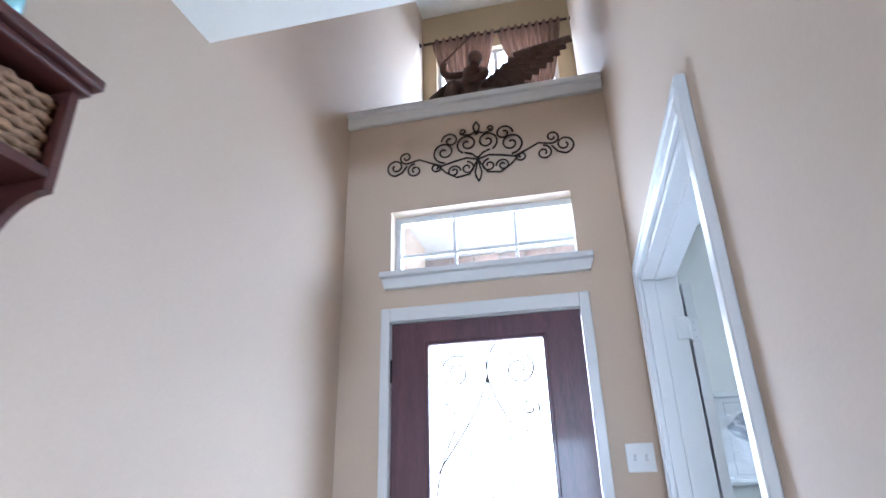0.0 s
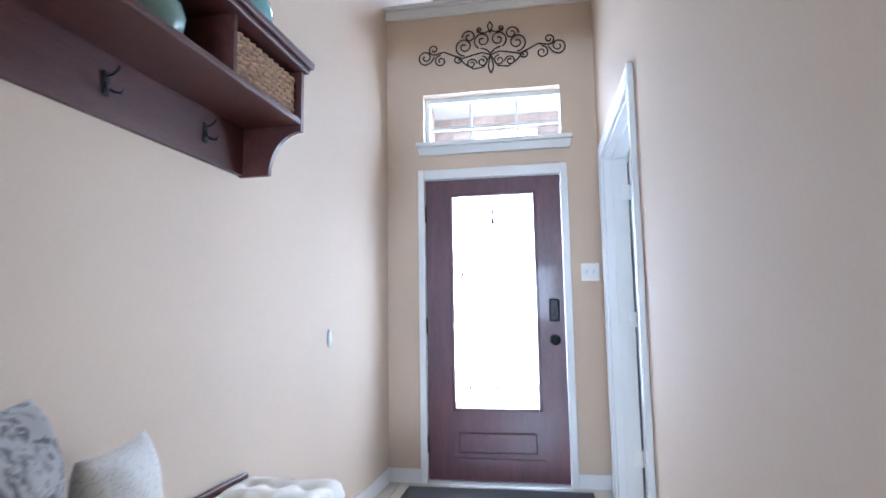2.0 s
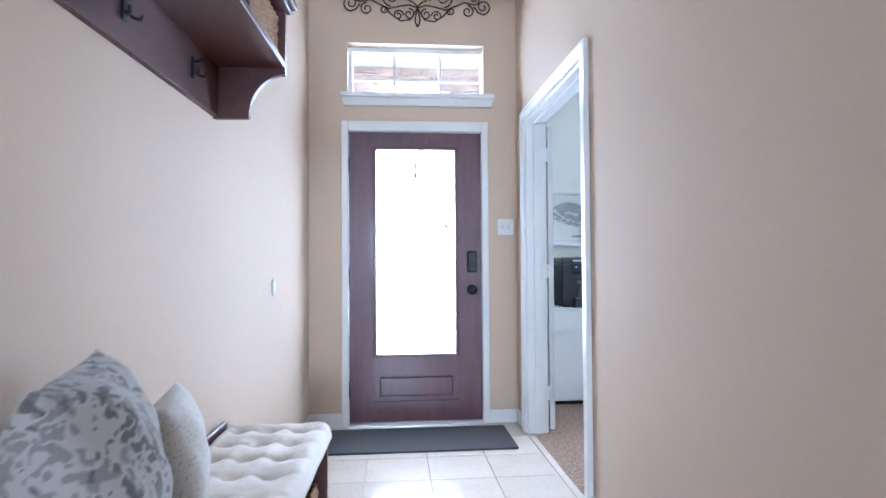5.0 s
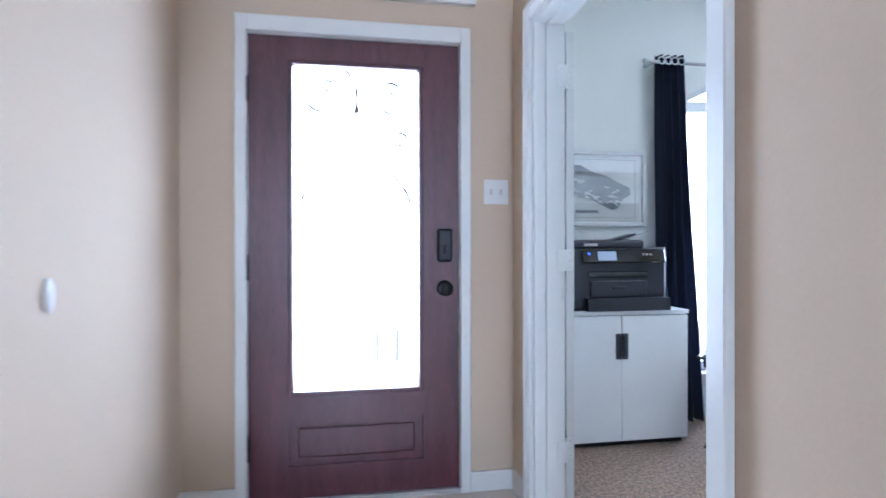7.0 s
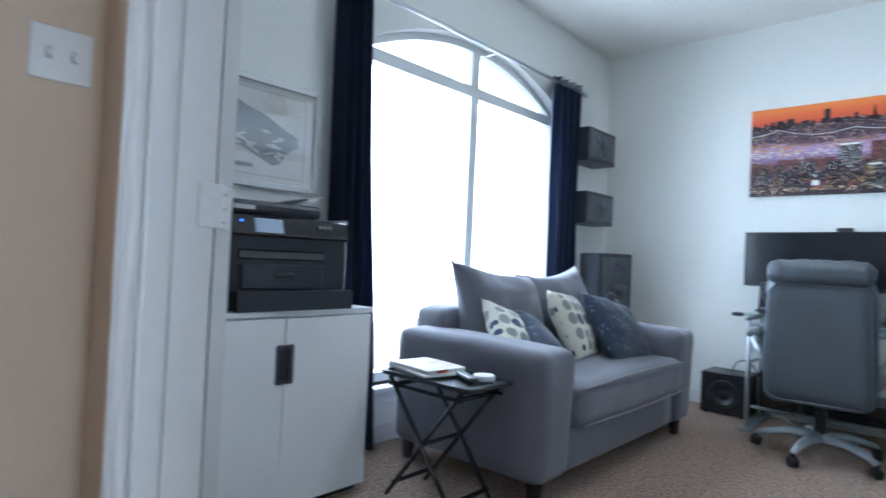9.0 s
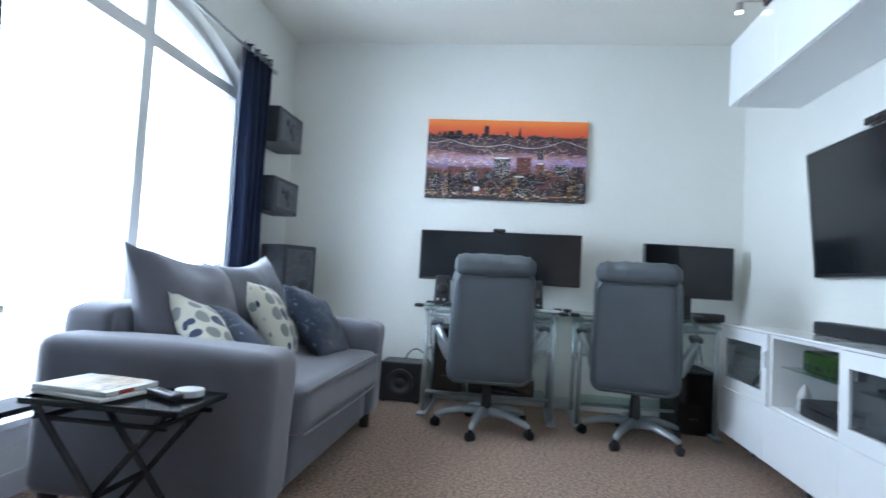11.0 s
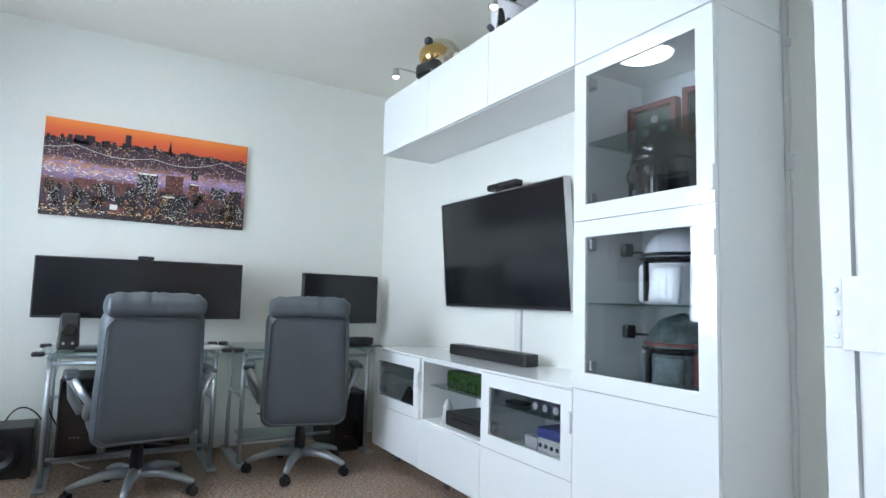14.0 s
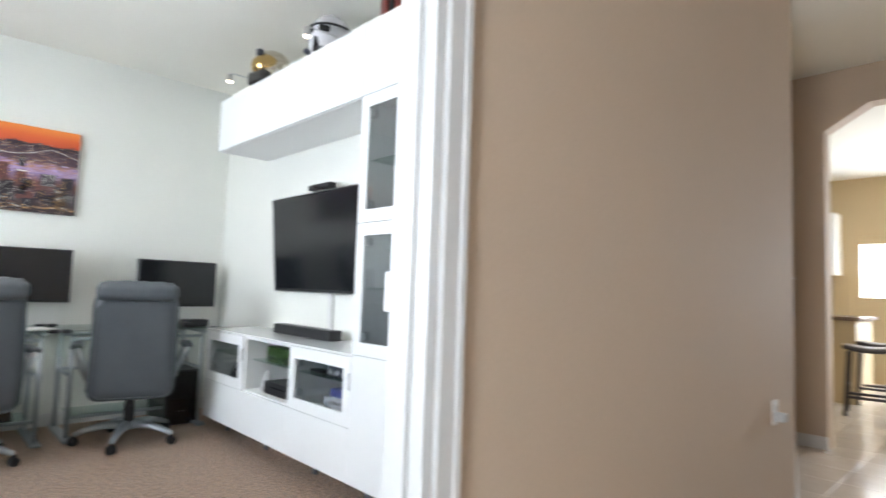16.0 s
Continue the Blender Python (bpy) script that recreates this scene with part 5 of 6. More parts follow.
def skyline_mat():
    m = bpy.data.materials.new("skyline_print")
    m.use_nodes = True
    nt = m.node_tree
    N, L = nt.nodes, nt.links
    b = N["Principled BSDF"]
    b.inputs["Roughness"].default_value = 0.6
    tc = N.new("ShaderNodeTexCoord")
    sep = N.new("ShaderNodeSeparateXYZ")
    L.new(tc.outputs["Object"], sep.inputs[0])

    def ramp(src, stops, const=False):
        r = N.new("ShaderNodeValToRGB")
        r.color_ramp.interpolation = "CONSTANT" if const else "LINEAR"
        while len(r.color_ramp.elements) < len(stops):
            r.color_ramp.elements.new(0.5)
        for e, (p, c) in zip(r.color_ramp.elements, stops):
            e.position, e.color = p, (*c, 1)
        L.new(src, r.inputs[0])
        return r.outputs[0]

    def mixc(f, a, b2, mode="MIX"):
        x = N.new("ShaderNodeMix")
        x.data_type, x.blend_type = "RGBA", mode
        if isinstance(f, float):
            x.inputs[0].default_value = f
        else:
            L.new(f, x.inputs[0])
        L.new(a, x.inputs[6])
        L.new(b2, x.inputs[7])
        return x.outputs[2]

    z01 = N.new("ShaderNodeMapRange")
    z01.inputs[1].default_value, z01.inputs[2].default_value = -0.305, 0.305
    L.new(sep.outputs[2], z01.inputs[0])
    comb = N.new("ShaderNodeMapping")
    comb.inputs["Scale"].default_value = (0, 3.0, 6.0)
    L.new(tc.outputs["Object"], comb.inputs[0])
    n = N.new("ShaderNodeTexNoise")
    n.inputs["Scale"].default_value = 1.6
    n.inputs["Detail"].default_value = 5
    L.new(comb.outputs[0], n.inputs["Vector"])
    warp = N.new("ShaderNodeMath")
    warp.operation = "MULTIPLY_ADD"
    warp.inputs[1].default_value = 0.14
    L.new(n.outputs[0], warp.inputs[0])
    L.new(z01.outputs[0], warp.inputs[2])
    base = ramp(warp.outputs[0], [(0.0, (0.012, 0.010, 0.015)), (0.16, (0.045, 0.025, 0.03)), (0.30, (0.05, 0.03, 0.055)), (0.42, (0.16, 0.06, 0.04)), (0.52, (0.30, 0.22, 0.42)), (0.60, (0.50, 0.26, 0.20)), (0.67, (0.08, 0.04, 0.06)), (0.80, (0.05, 0.025, 0.04)), (0.86, (0.05, 0.025, 0.04))])
    # lit windows as small cells
    brick = N.new("ShaderNodeTexVoronoi")
    brick.inputs["Scale"].default_value = 75
    mp2 = N.new("ShaderNodeMapping")
    mp2.inputs["Scale"].default_value = (0, 1.0, 1.2)
    L.new(tc.outputs["Object"], mp2.inputs[0])
    L.new(mp2.outputs[0], brick.inputs["Vector"])
    dot = ramp(brick.outputs["Distance"], [(0.0, (1, 1, 1)), (0.22, (1, 1, 1)), (0.45, (0, 0, 0))])
    hue = ramp(brick.outputs["Color"], [(0.0, (0, 0, 0)), (0.34, (0.85, 0.45, 0.16)), (0.50, (0, 0, 0)), (0.54, (0.95, 0.8, 0.6)), (0.72, (0.95, 0.98, 1.0)), (0.84, (0.02, 0.02, 0.03))], True)
    mk = N.new("ShaderNodeTexNoise")
    mk.inputs["Scale"].default_value, mk.inputs["Detail"].default_value = 11, 3
    L.new(tc.outputs["Object"], mk.inputs["Vector"])
    mask = ramp(mk.outputs[0], [(0.44, (0.04, 0.03, 0.03)), (0.60, (0.8, 0.72, 0.65))])
    lights = mixc(1.0, mixc(1.0, dot, hue, "MULTIPLY"), mask, "MULTIPLY")
    lit = mixc(1.0, base, lights, "ADD")
    blk = N.new("ShaderNodeTexBrick")
    blk.inputs["Scale"].default_value = 9
    blk.inputs["Color1"].default_value, blk.inputs["Color2"].default_value = (0.35, 0.35, 0.4, 1), (1, 1, 1, 1)
    blk.inputs["Mortar Size"].default_value = 0.0
    sw = N.new("ShaderNodeCombineXYZ")
    L.new(sep.outputs[1], sw.inputs[0])
    L.new(sep.outputs[2], sw.inputs[1])
    L.new(sw.outputs[0], blk.inputs["Vector"])
    city = mixc(0.25, lit, blk.outputs["Color"], "MULTIPLY")
    sky_c = ramp(z01.outputs[0], [(0.78, (0.55, 0.07, 0.03)), (0.90, (0.70, 0.13, 0.03)), (1.0, (0.82, 0.26, 0.045))])
    # horizon of uneven blocks
    yq = N.new("ShaderNodeMath")
    yq.operation = "SNAP"
    yq.inputs[1].default_value = 0.022
    L.new(sep.outputs[1], yq.inputs[0])
    wn2 = N.new("ShaderNodeTexWhiteNoise")
    wn2.noise_dimensions = "1D"
    L.new(yq.outputs[0], wn2.inputs["W"])
    hz = N.new("ShaderNodeMath")
    hz.operation = "MULTIPLY_ADD"
    hz.inputs[1].default_value, hz.inputs[2].default_value = 0.04, 0.785
    L.new(wn2.outputs[0], hz.inputs[0])
    gt = N.new("ShaderNodeMath")
    gt.operation = "GREATER_THAN"
    L.new(z01.outputs[0], gt.inputs[0])
    L.new(hz.outputs[0], gt.inputs[1])
    L.new(mixc(gt.outputs[0], city, sky_c), b.inputs["Base Color"])
    return m


M_SKYLINE = skyline_mat()
M_PRINTD = mat("dark_print_ink", (0.02, 0.014, 0.022), 0.6, vary=0.4, scale=60, bump=0)
M_PRINTW = mat("pale_print_ink", (0.78, 0.77, 0.72), 0.6, vary=0.2, scale=60, bump=0)
M_PRINTR = mat("rust_print_ink", (0.12, 0.04, 0.035), 0.6, vary=0.9, scale=70, bump=0)
canvas = part("canvas", box(-0.034, -0.001, -0.605, 0.605, -0.305, 0.305, 0.002), M_SKYLINE, cv)


M_PRINTP = mat("lavender_print_ink", (0.38, 0.28, 0.50), 0.6, vary=0.6, scale=45, bump=0)
M_PRINTG = mat("amber_print_ink", (0.82, 0.44, 0.18), 0.6, vary=0.4, scale=60, bump=0)


def print_layer(name, rects, depth, material):
    """One ink of the print: flat rectangles (u0, u1, v0, v1) across and down the picture."""
    bm = bmesh.new()
    for u0, u1, v0, v1 in rects:
        u0, u1, v0, v1 = max(0.004, u0), min(0.996, u1), max(0.004, v0), min(0.996, v1)
        if u1 <= u0 or v1 <= v0:
            continue
        c = [(-0.0345 - depth, 0.605 - 1.21 * u, 0.305 - 0.61 * v) for u, v in ((u0, v0), (u1, v0), (u1, v1), (u0, v1))]
        bm.faces.new([bm.verts.new(p) for p in c])
    tagged(part(name, bm, material, canvas), kind="stuff")


ink = random.Random(21)
dark, rust, white, amber, haze = [], [], [], [], []
# far skyline
for k in range(60):
    u = ink.random()
    w, h = ink.uniform(0.008, 0.022), abs(ink.gauss(0, 0.018)) * (1.3 if u < 0.5 else 0.45)
    dark.append((u, u + w, 0.215 - h, 0.24))
dark += [(0.36, 0.388, 0.075, 0.24), (0.13, 0.17, 0.15, 0.24), (0.18, 0.22, 0.14, 0.24), (0.10, 0.12, 0.155, 0.24), (0.27, 0.29, 0.17, 0.24)]
dark += [(0.572 + 0.0012 * k, 0.592 - 0.0012 * k, 0.205 - 0.018 * k, 0.24 - 0.018 * k) for k in range(8)]
for k in range(520):
    u, v = ink.random(), ink.uniform(0.20, 0.43)
    q = ink.uniform(0.0014, 0.0040)
    (white if ink.random() < 0.35 else amber).append((u, u + q, v, v + q * 1.8))
# glowing waterfront
for k in range(230):
    u, v = ink.random(), 0.49 + ink.gauss(0, 0.03)
    w = ink.uniform(0.01, 0.05)
    haze.append((u, u + w, v, v + ink.uniform(0.004, 0.016)))
for k in range(260):
    u, v = abs(ink.gauss(0.18, 0.20)), 0.53 + ink.gauss(0, 0.03)
    (amber if ink.random() < 0.6 else white).append((u, u + ink.uniform(0.003, 0.014), v, v + ink.uniform(0.003, 0.008)))
rust += [(0.28, 0.42, 0.60, 0.70), (0.14, 0.24, 0.60, 0.67), (0.57, 0.66, 0.46, 0.66), (0.31, 0.38, 0.82, 0.95), (0.68, 0.78, 0.76, 0.86)]
# near buildings with lit windows
near = [(0.43, 0.53, 0.46, 0.72), (0.70, 0.735, 0.36, 0.48), (0.69, 0.745, 0.52, 0.66), (0.81, 0.89, 0.54, 0.68), (0.91, 0.98, 0.56, 0.70), (0.55, 0.67, 0.68, 0.94), (0.88, 0.95, 0.70, 0.95)]
for k in range(75):
    u, v, w, h = ink.random(), ink.uniform(0.62, 0.86), ink.uniform(0.02, 0.055), ink.uniform(0.05, 0.15)
    near.append((u, u + w, v, v + h))
for u0, u1, v0, v1 in near:
    (dark if ink.random() < 0.8 else rust).append((u0, u1, v0, v1))
    lit, nu, nv = ink.uniform(0.06, 0.38), int((u1 - u0) / 0.0055), int((v1 - v0) / 0.014)
    tone = white if ink.random() < 0.55 else amber
    for i in range(nu):
        for j in range(nv):
            if ink.random() < lit:
                u, v = u0 + 0.0015 + i * 0.0055, v0 + 0.006 + j * 0.014
                tone.append((u, u + ink.uniform(0.002, 0.0042), v, v + ink.uniform(0.005, 0.010)))
white += [(0.435, 0.525, 0.465, 0.485), (0.56, 0.62, 0.695, 0.712), (0.695, 0.74, 0.525, 0.54), (0.31, 0.345, 0.845, 0.90)]
for k in range(160):
    u, v = ink.random(), 0.935 + ink.gauss(0, 0.014)
    (amber if ink.random() < 0.7 else white).append((u, u + ink.uniform(0.002, 0.012), v, v + ink.uniform(0.004, 0.010)))
print_layer("printed_lavender_ink", haze, 0.0003, M_PRINTP)
print_layer("printed_rust_ink", rust, 0.0006, M_PRINTR)
print_layer("printed_dark_ink", dark, 0.0009, M_PRINTD)
print_layer("printed_amber_ink", amber, 0.0012, M_PRINTG)
print_layer("printed_white_ink", white, 0.0015, M_PRINTW)
for u0, u1, v0, v1, sag in ((0.0, 0.14, 0.31, 0.255, 0.01), (0.14, 0.50, 0.255, 0.30, 0.06), (0.50, 0.86, 0.30, 0.24, 0.07), (0.86, 1.0, 0.24, 0.33, 0.0)):
    pts = [(-0.0352, 0.603 - 1.206 * (u0 + (u1 - u0) * k / 16), 0.305 - 0.61 * (v0 + (v1 - v0) * k / 16 + sag * math.sin(math.pi * k / 16))) for k in range(17)]
    part("printed_bridge_cable", tube(pts, 0.0016, 4), M_PRINTW, canvas)

# ---- desks ----


def desk(yc, width):
    t = thing("glass_desk", "glass top desk on silver tube legs", "desk", pose(4.40, yc, 0), group="glass desks")
    w = width / 2
    part("glass_top", box(-0.27, 0.27, -w, w, 0.715, 0.724, 0.002), M_SHELFG, t, "clear glass top")
    for s in (-1, 1):
        part("foot_bar", box(-0.28, 0.28, s * (w - 0.05) - 0.03, s * (w - 0.05) + 0.03, 0.0, 0.022, 0.008, 2), M_SILVER, t)
        for x in (-0.20, 0.20):
            part("leg", tube([(x, s * (w - 0.05), 0.02), (x, s * (w - 0.05), 0.70)], 0.014, 8), M_SILVER, t, smooth=True)
        part("side_rail", tube([(-0.25, s * (w - 0.05), 0.695), (0.25, s * (w - 0.05), 0.695)], 0.014, 8), M_SILVER, t, smooth=True)
        part("side_rail", tube([(-0.20, s * (w - 0.05), 0.42), (0.20, s * (w - 0.05), 0.42)], 0.010, 8), M_SILVER, t, smooth=True)
        for x in (-0.27, 0.25):
            part("corner_cap", box(x - 0.02, x + 0.03, s * w - 0.03, s * w + 0.03, 0.708, 0.732, 0.008, 2), M_BLACK, t, "black corner cap")
    for x, z in ((-0.20, 0.66), (0.20, 0.66), (0.20, 0.42), (-0.10, 0.13)):
        part("cross_bar", tube([(x, -w + 0.05, z), (x, w - 0.05, z)], 0.011, 8), M_SILVER, t, smooth=True)
    part("keyboard_shelf", box(-0.10, 0.16, -w + 0.08, w - 0.08, 0.142, 0.148), M_SHELFG, t)
    return t


desk(2.31, 0.94)
desk(1.30, 0.94)


def office_chair(m):
    t = thing("office_chair", "grey leather office chair with silver armrests and base", "chair", m, group="office chairs")
    bm = cushion_mesh(-0.30, -0.16, -0.248, 0.248, 0.31, 0.98, 0.068, 0, 18, 0.006)
    for v in bm.verts:
        k = (v.co.z - 0.31) / 0.67
        v.co.x -= 0.05 * k
        v.co.y *= 1 - 0.05 * k - 0.10 * max(0.0, 0.25 - k) ** 1.0
    back = part("backrest", bm, M_LEATHER, t, smooth=True)
    bm = cushion_mesh(-0.375, -0.205, -0.228, 0.228, 0.93, 1.05, 0.05, 0.01, 24, 0.004)
    for v in bm.verts:
        gather = math.sin(v.co.y * 95 + 2 * math.sin(v.co.y * 31))
        v.co.z += 0.0035 * gather * (1 if v.co.z > 1.0 else 0)
        v.co.x -= 0.0035 * gather * (1 if v.co.x < -0.30 else 0)
    part("headrest", bm, M_LEATHER, t, smooth=True)
    for zc, hh in ((0.52, 0.20), (0.74, 0.20)):
        part("lumbar_pad", cushion_mesh(-0.20, -0.09, -0.215, 0.215, zc - hh / 2, zc + hh / 2, 0.04, 0, 10, 0.003), M_LEATHER, back, smooth=True)
    pts = [(-0.301 - 0.05 * (z - 0.31) / 0.67, y, z) for y, z in ((-0.228, 0.37), (-0.222, 0.65), (-0.213, 0.89), (-0.18, 0.93), (0.18, 0.93), (0.213, 0.89), (0.222, 0.65), (0.228, 0.37), (0.18, 0.335), (-0.18, 0.335), (-0.228, 0.37))]
    part("seam_piping", tube(pts, 0.005, 6), M_LEATHER, back, smooth=True)
    part("seat", cushion_mesh(-0.20, 0.27, -0.245, 0.245, 0.35, 0.45, 0.045, 0.015, 14, 0.004), M_LEATHER, t, smooth=True)
    part("seat_plate", box(-0.12, 0.12, -0.12, 0.12, 0.31, 0.352, 0.01), M_BLACK, t)
    for s in (-1, 1):
        a = part("armrest", tube([(0.12, s * 0.26, 0.42), (0.16, s * 0.305, 0.50), (0.10, s * 0.32, 0.60), (-0.06, s * 0.32, 0.62), (-0.17, s * 0.305, 0.60), (-0.20, s * 0.25, 0.52), (-0.12, s * 0.25, 0.44)], 0.019, 8, flat=1.5), M_SILVER, t, "silver looped armrest", smooth=True)
        part("arm_pad", cushion_mesh(-0.13, 0.13, s * 0.32 - 0.035, s * 0.32 + 0.035, 0.618, 0.652, 0.015, 0, 6, 0), M_LEATHER, a, smooth=True)
    part("gas_lift", cyl(0.026, 0.026, 0.16, 0.34, 14), M_BLACK, t)
    part("lift_cover", cyl(0.034, 0.030, 0.12, 0.24, 14), M_BLACK, t)
    part("hub", cyl(0.05, 0.045, 0.085, 0.13, 16, 0.006), M_SILVER, t)
    part("tilt_lever", tube([(0.0, 0.1, 0.35), (0.0, 0.26, 0.345)], 0.006, 6), M_BLACK, t)
    for k in range(5):
        a = math.pi + 0.12 - 0.42 + 2 * math.pi * k / 5
        c, s = math.cos(a), math.sin(a)
        leg = part("base_leg", tube([(c * 0.03, s * 0.03, 0.115), (c * 0.15, s * 0.15, 0.115), (c * 0.25, s * 0.25, 0.09), (c * 0.305, s * 0.305, 0.07)], [0.032, 0.027, 0.021, 0.017], 8, flat=0.7), M_SILVER, t, "silver base leg", smooth=True)
        bm = moved(cyl(0.027, 0.027, -0.022, 0.022, 14, 0.005), pose(c * 0.305, s * 0.305, 0.027, 90, 0, math.degrees(a) + 55))
        box(c * 0.305 - 0.012, c * 0.305 + 0.012, s * 0.305 - 0.012, s * 0.305 + 0.012, 0.03, 0.065, bm=bm)
        part("caster", bm, M_BLACK, leg, "black twin caster")
    return t


ch = office_chair(pose(3.94, 2.30, 0, 0, 0, 4))
copy_thing(ch, pose(3.98, 1.41, 0, 0, 0, -14))


def monitor(name, label, x, yc, zc, w, h, turn, stand_z):
    t = thing(name, label, "monitor", pose(x, yc, 0, 0, 0, turn))
    body = part("casing", box(-0.005, 0.035, -w / 2, w / 2, zc - h / 2, zc + h / 2, 0.004), M_BLACK, t)
    part("screen", box(-0.008, -0.0045, -w / 2 + 0.008, w / 2 - 0.008, zc - h / 2 + 0.014, zc + h / 2 - 0.008), M_SCREEN, body, "dark switched-off screen")
    part("neck", box(0.035, 0.07, -0.04, 0.04, stand_z + 0.012, zc), M_BLACK, t)
    part("stand_base", box(-0.08, 0.12, -0.13, 0.13, stand_z, stand_z + 0.012, 0.004), M_BLACK, t)
    return t


monitor("ultrawide_monitor", "black ultrawide monitor on the glass desk", 4.50, 2.29, 1.075, 1.16, 0.365, -6, 0.725)
monitor("computer_monitor", "black flat computer monitor on the glass desk", 4.48, 0.985, 1.045, 0.62, 0.36, 8, 0.725)
wcam = thing("webcam", "small black webcam on the monitor", "webcam", pose(4.50, 2.29, 1.259))
part("body", box(-0.02, 0.03, -0.045, 0.045, 0, 0.022, 0.008, 2), M_BLACK, wcam)
part("lens", moved(cyl(0.008, 0.008, 0, 0.004, 12), pose(-0.02, 0, 0.011, 0, -90, 0)), M_GLBLACK, wcam)
for y in (2.66, 2.02):
    sp = thing("desk_speaker", "black desktop speaker on the glass desk", "speaker", pose(4.36, y, 0.725, 0, 0, 0), group="desk speakers")
    bm = box(-0.06, 0.06, -0.055, 0.055, 0.0, 0.20, 0.012, 2)
    for v in bm.verts:
        v.co.y *= 1 - 0.8 * max(0, v.co.z) * 1.2
    part("body", bm, M_BLACK, sp)
    part("driver_ring", moved(lathe([(0.036, 0), (0.036, 0.004), (0.028, 0.005), (0.012, 0.001), (0.004, 0.003)], 20), pose(-0.061, 0, 0.11, 0, -90, 0)), M_GLBLACK, sp, smooth=True)
    for k in (-1, 1):
        part("dial", moved(cyl(0.008, 0.008, 0, 0.008, 12), pose(-0.06, k * 0.022, 0.035, 0, -90, 0)), M_STEEL, sp)
for y, n in ((2.42, 0.40), (1.28, 0.36)):
    kb = thing("keyboard", "black computer keyboard on the glass desk", "keyboard", pose(4.22, y, 0.725), group="keyboards")
    part("body", box(-0.065, 0.065, -n / 2, n / 2, 0, 0.016, 0.004), M_BLACK, kb)
    part("keys", box(-0.055, 0.055, -n / 2 + 0.01, n / 2 - 0.01, 0.016, 0.021, 0.002), M_CHARC, kb)
for y in (2.05, 1.00):
    tagged(part("computer_mouse", cushion_mesh(-0.05, 0.05, -0.03, 0.03, 0.001, 0.036, 0.015, 0.004, 6, 0), M_BLACK, smooth=True, m=pose(4.22, y, 0.725)), "black computer mouse on the glass desk", "mouse")
tagged(part("desk_papers", box(-0.10, 0.10, -0.075, 0.075, 0.001, 0.010), M_PAPER, m=pose(4.25, 1.93, 0.725, 0, 0, 12)), "white papers on the glass desk", "papers")
hub = thing("docking_box", "small black box on the glass desk", "electronics", pose(4.33, 0.90, 0.725))
part("body", box(-0.06, 0.06, -0.09, 0.09, 0, 0.05, 0.006), M_BLACK, hub)

for y, w, h, lab in ((2.58, 0.20, 0.44, "black desktop computer tower beneath the desk"), (0.98, 0.24, 0.42, "black subwoofer cabinet beneath the desk")):
    pc = thing("computer_tower" if w < 0.22 else "subwoofer", lab, "computer" if w < 0.22 else "speaker", pose(4.45, y, 0.149 if w < 0.22 else 0.0))
    part("case", box(-0.20, 0.20, -w / 2, w / 2, 0, h - 0.02, 0.006), M_BLACK, pc)
    part("front_panel", box(-0.208, -0.20, -w / 2 + 0.01, w / 2 - 0.01, 0.01, h - 0.03, 0.003), M_GLBLACK, pc)
    for k in range(3):
        part("indicator", box(-0.2095, -0.208, -0.01 + 0.02 * k, -0.004 + 0.02 * k, 0.10, 0.104), M_GREYP, pc)
up = thing("receiver_unit", "low black electronics unit under the desk", "electronics", pose(4.45, 2.22, 0.149))
part("case", box(-0.18, 0.18, -0.22, 0.22, 0, 0.11, 0.006), M_BLACK, up)
part("front_panel", box(-0.186, -0.18, -0.21, 0.21, 0.01, 0.10, 0.003), M_GLBLACK, up)
sb = thing("subwoofer", "black cube subwoofer on the carpet", "speaker", pose(4.58, 2.94, 0))
part("case", box(-0.13, 0.13, -0.15, 0.15, 0.01, 0.285, 0.008, 2), M_BLACK, sb)
part("driver_cone", moved(lathe([(0.10, 0), (0.10, 0.006), (0.088, 0.010), (0.05, -0.01), (0.03, 0.004), (0.004, 0.008)], 26), pose(-0.131, 0, 0.14, 0, -90, 0)), M_BLACK, sb, smooth=True)
for k in range(4):
    part("foot", moved(cyl(0.015, 0.015, 0, 0.012, 10), pose((-1) ** k * 0.1, (-1) ** (k // 2) * 0.12, 0)), M_BLACK, sb)
cb = [((4.66, 2.95, 0.27), (4.6, 2.9, 0.42), (4.62, 2.8, 0.40), (4.60, 2.72, 0.20)), ((4.6, 2.75, 0.70), (4.55, 2.78, 0.3), (4.62, 2.7, 0.3), (4.55, 2.62, 0.15)),
      ((4.62, 2.7, 0.65), (4.66, 2.8, 0.2), (4.6, 2.66, 0.02), (4.5, 2.5, 0.01)), ((4.62, 0.9, 0.70), (4.6, 0.78, 0.3), (4.6, 0.85, 0.1), (4.64, 0.72, 0.01)),
      ((4.60, 1.5, 0.70), (4.62, 1.4, 0.5), (4.62, 1.2, 0.55), (4.6, 0.95, 0.70)), ((4.62, 2.66, 0.62), (4.6, 2.5, 0.45), (4.62, 2.3, 0.5), (4.6, 2.1, 0.69))]
for k, c in enumerate(cb):
    tagged(part("power_cable", tube(bezier(*c), 0.0045, 6), M_CABLEW if k % 3 == 2 else M_CABLE, smooth=True), "white cable behind the desk" if k % 3 == 2 else "thin black cable looping behind the desk", "cable", "desk cables")

# ---- media wall ----
BX = [1.505, 2.11, 2.716, 3.322, 3.928]
FY = 0.95


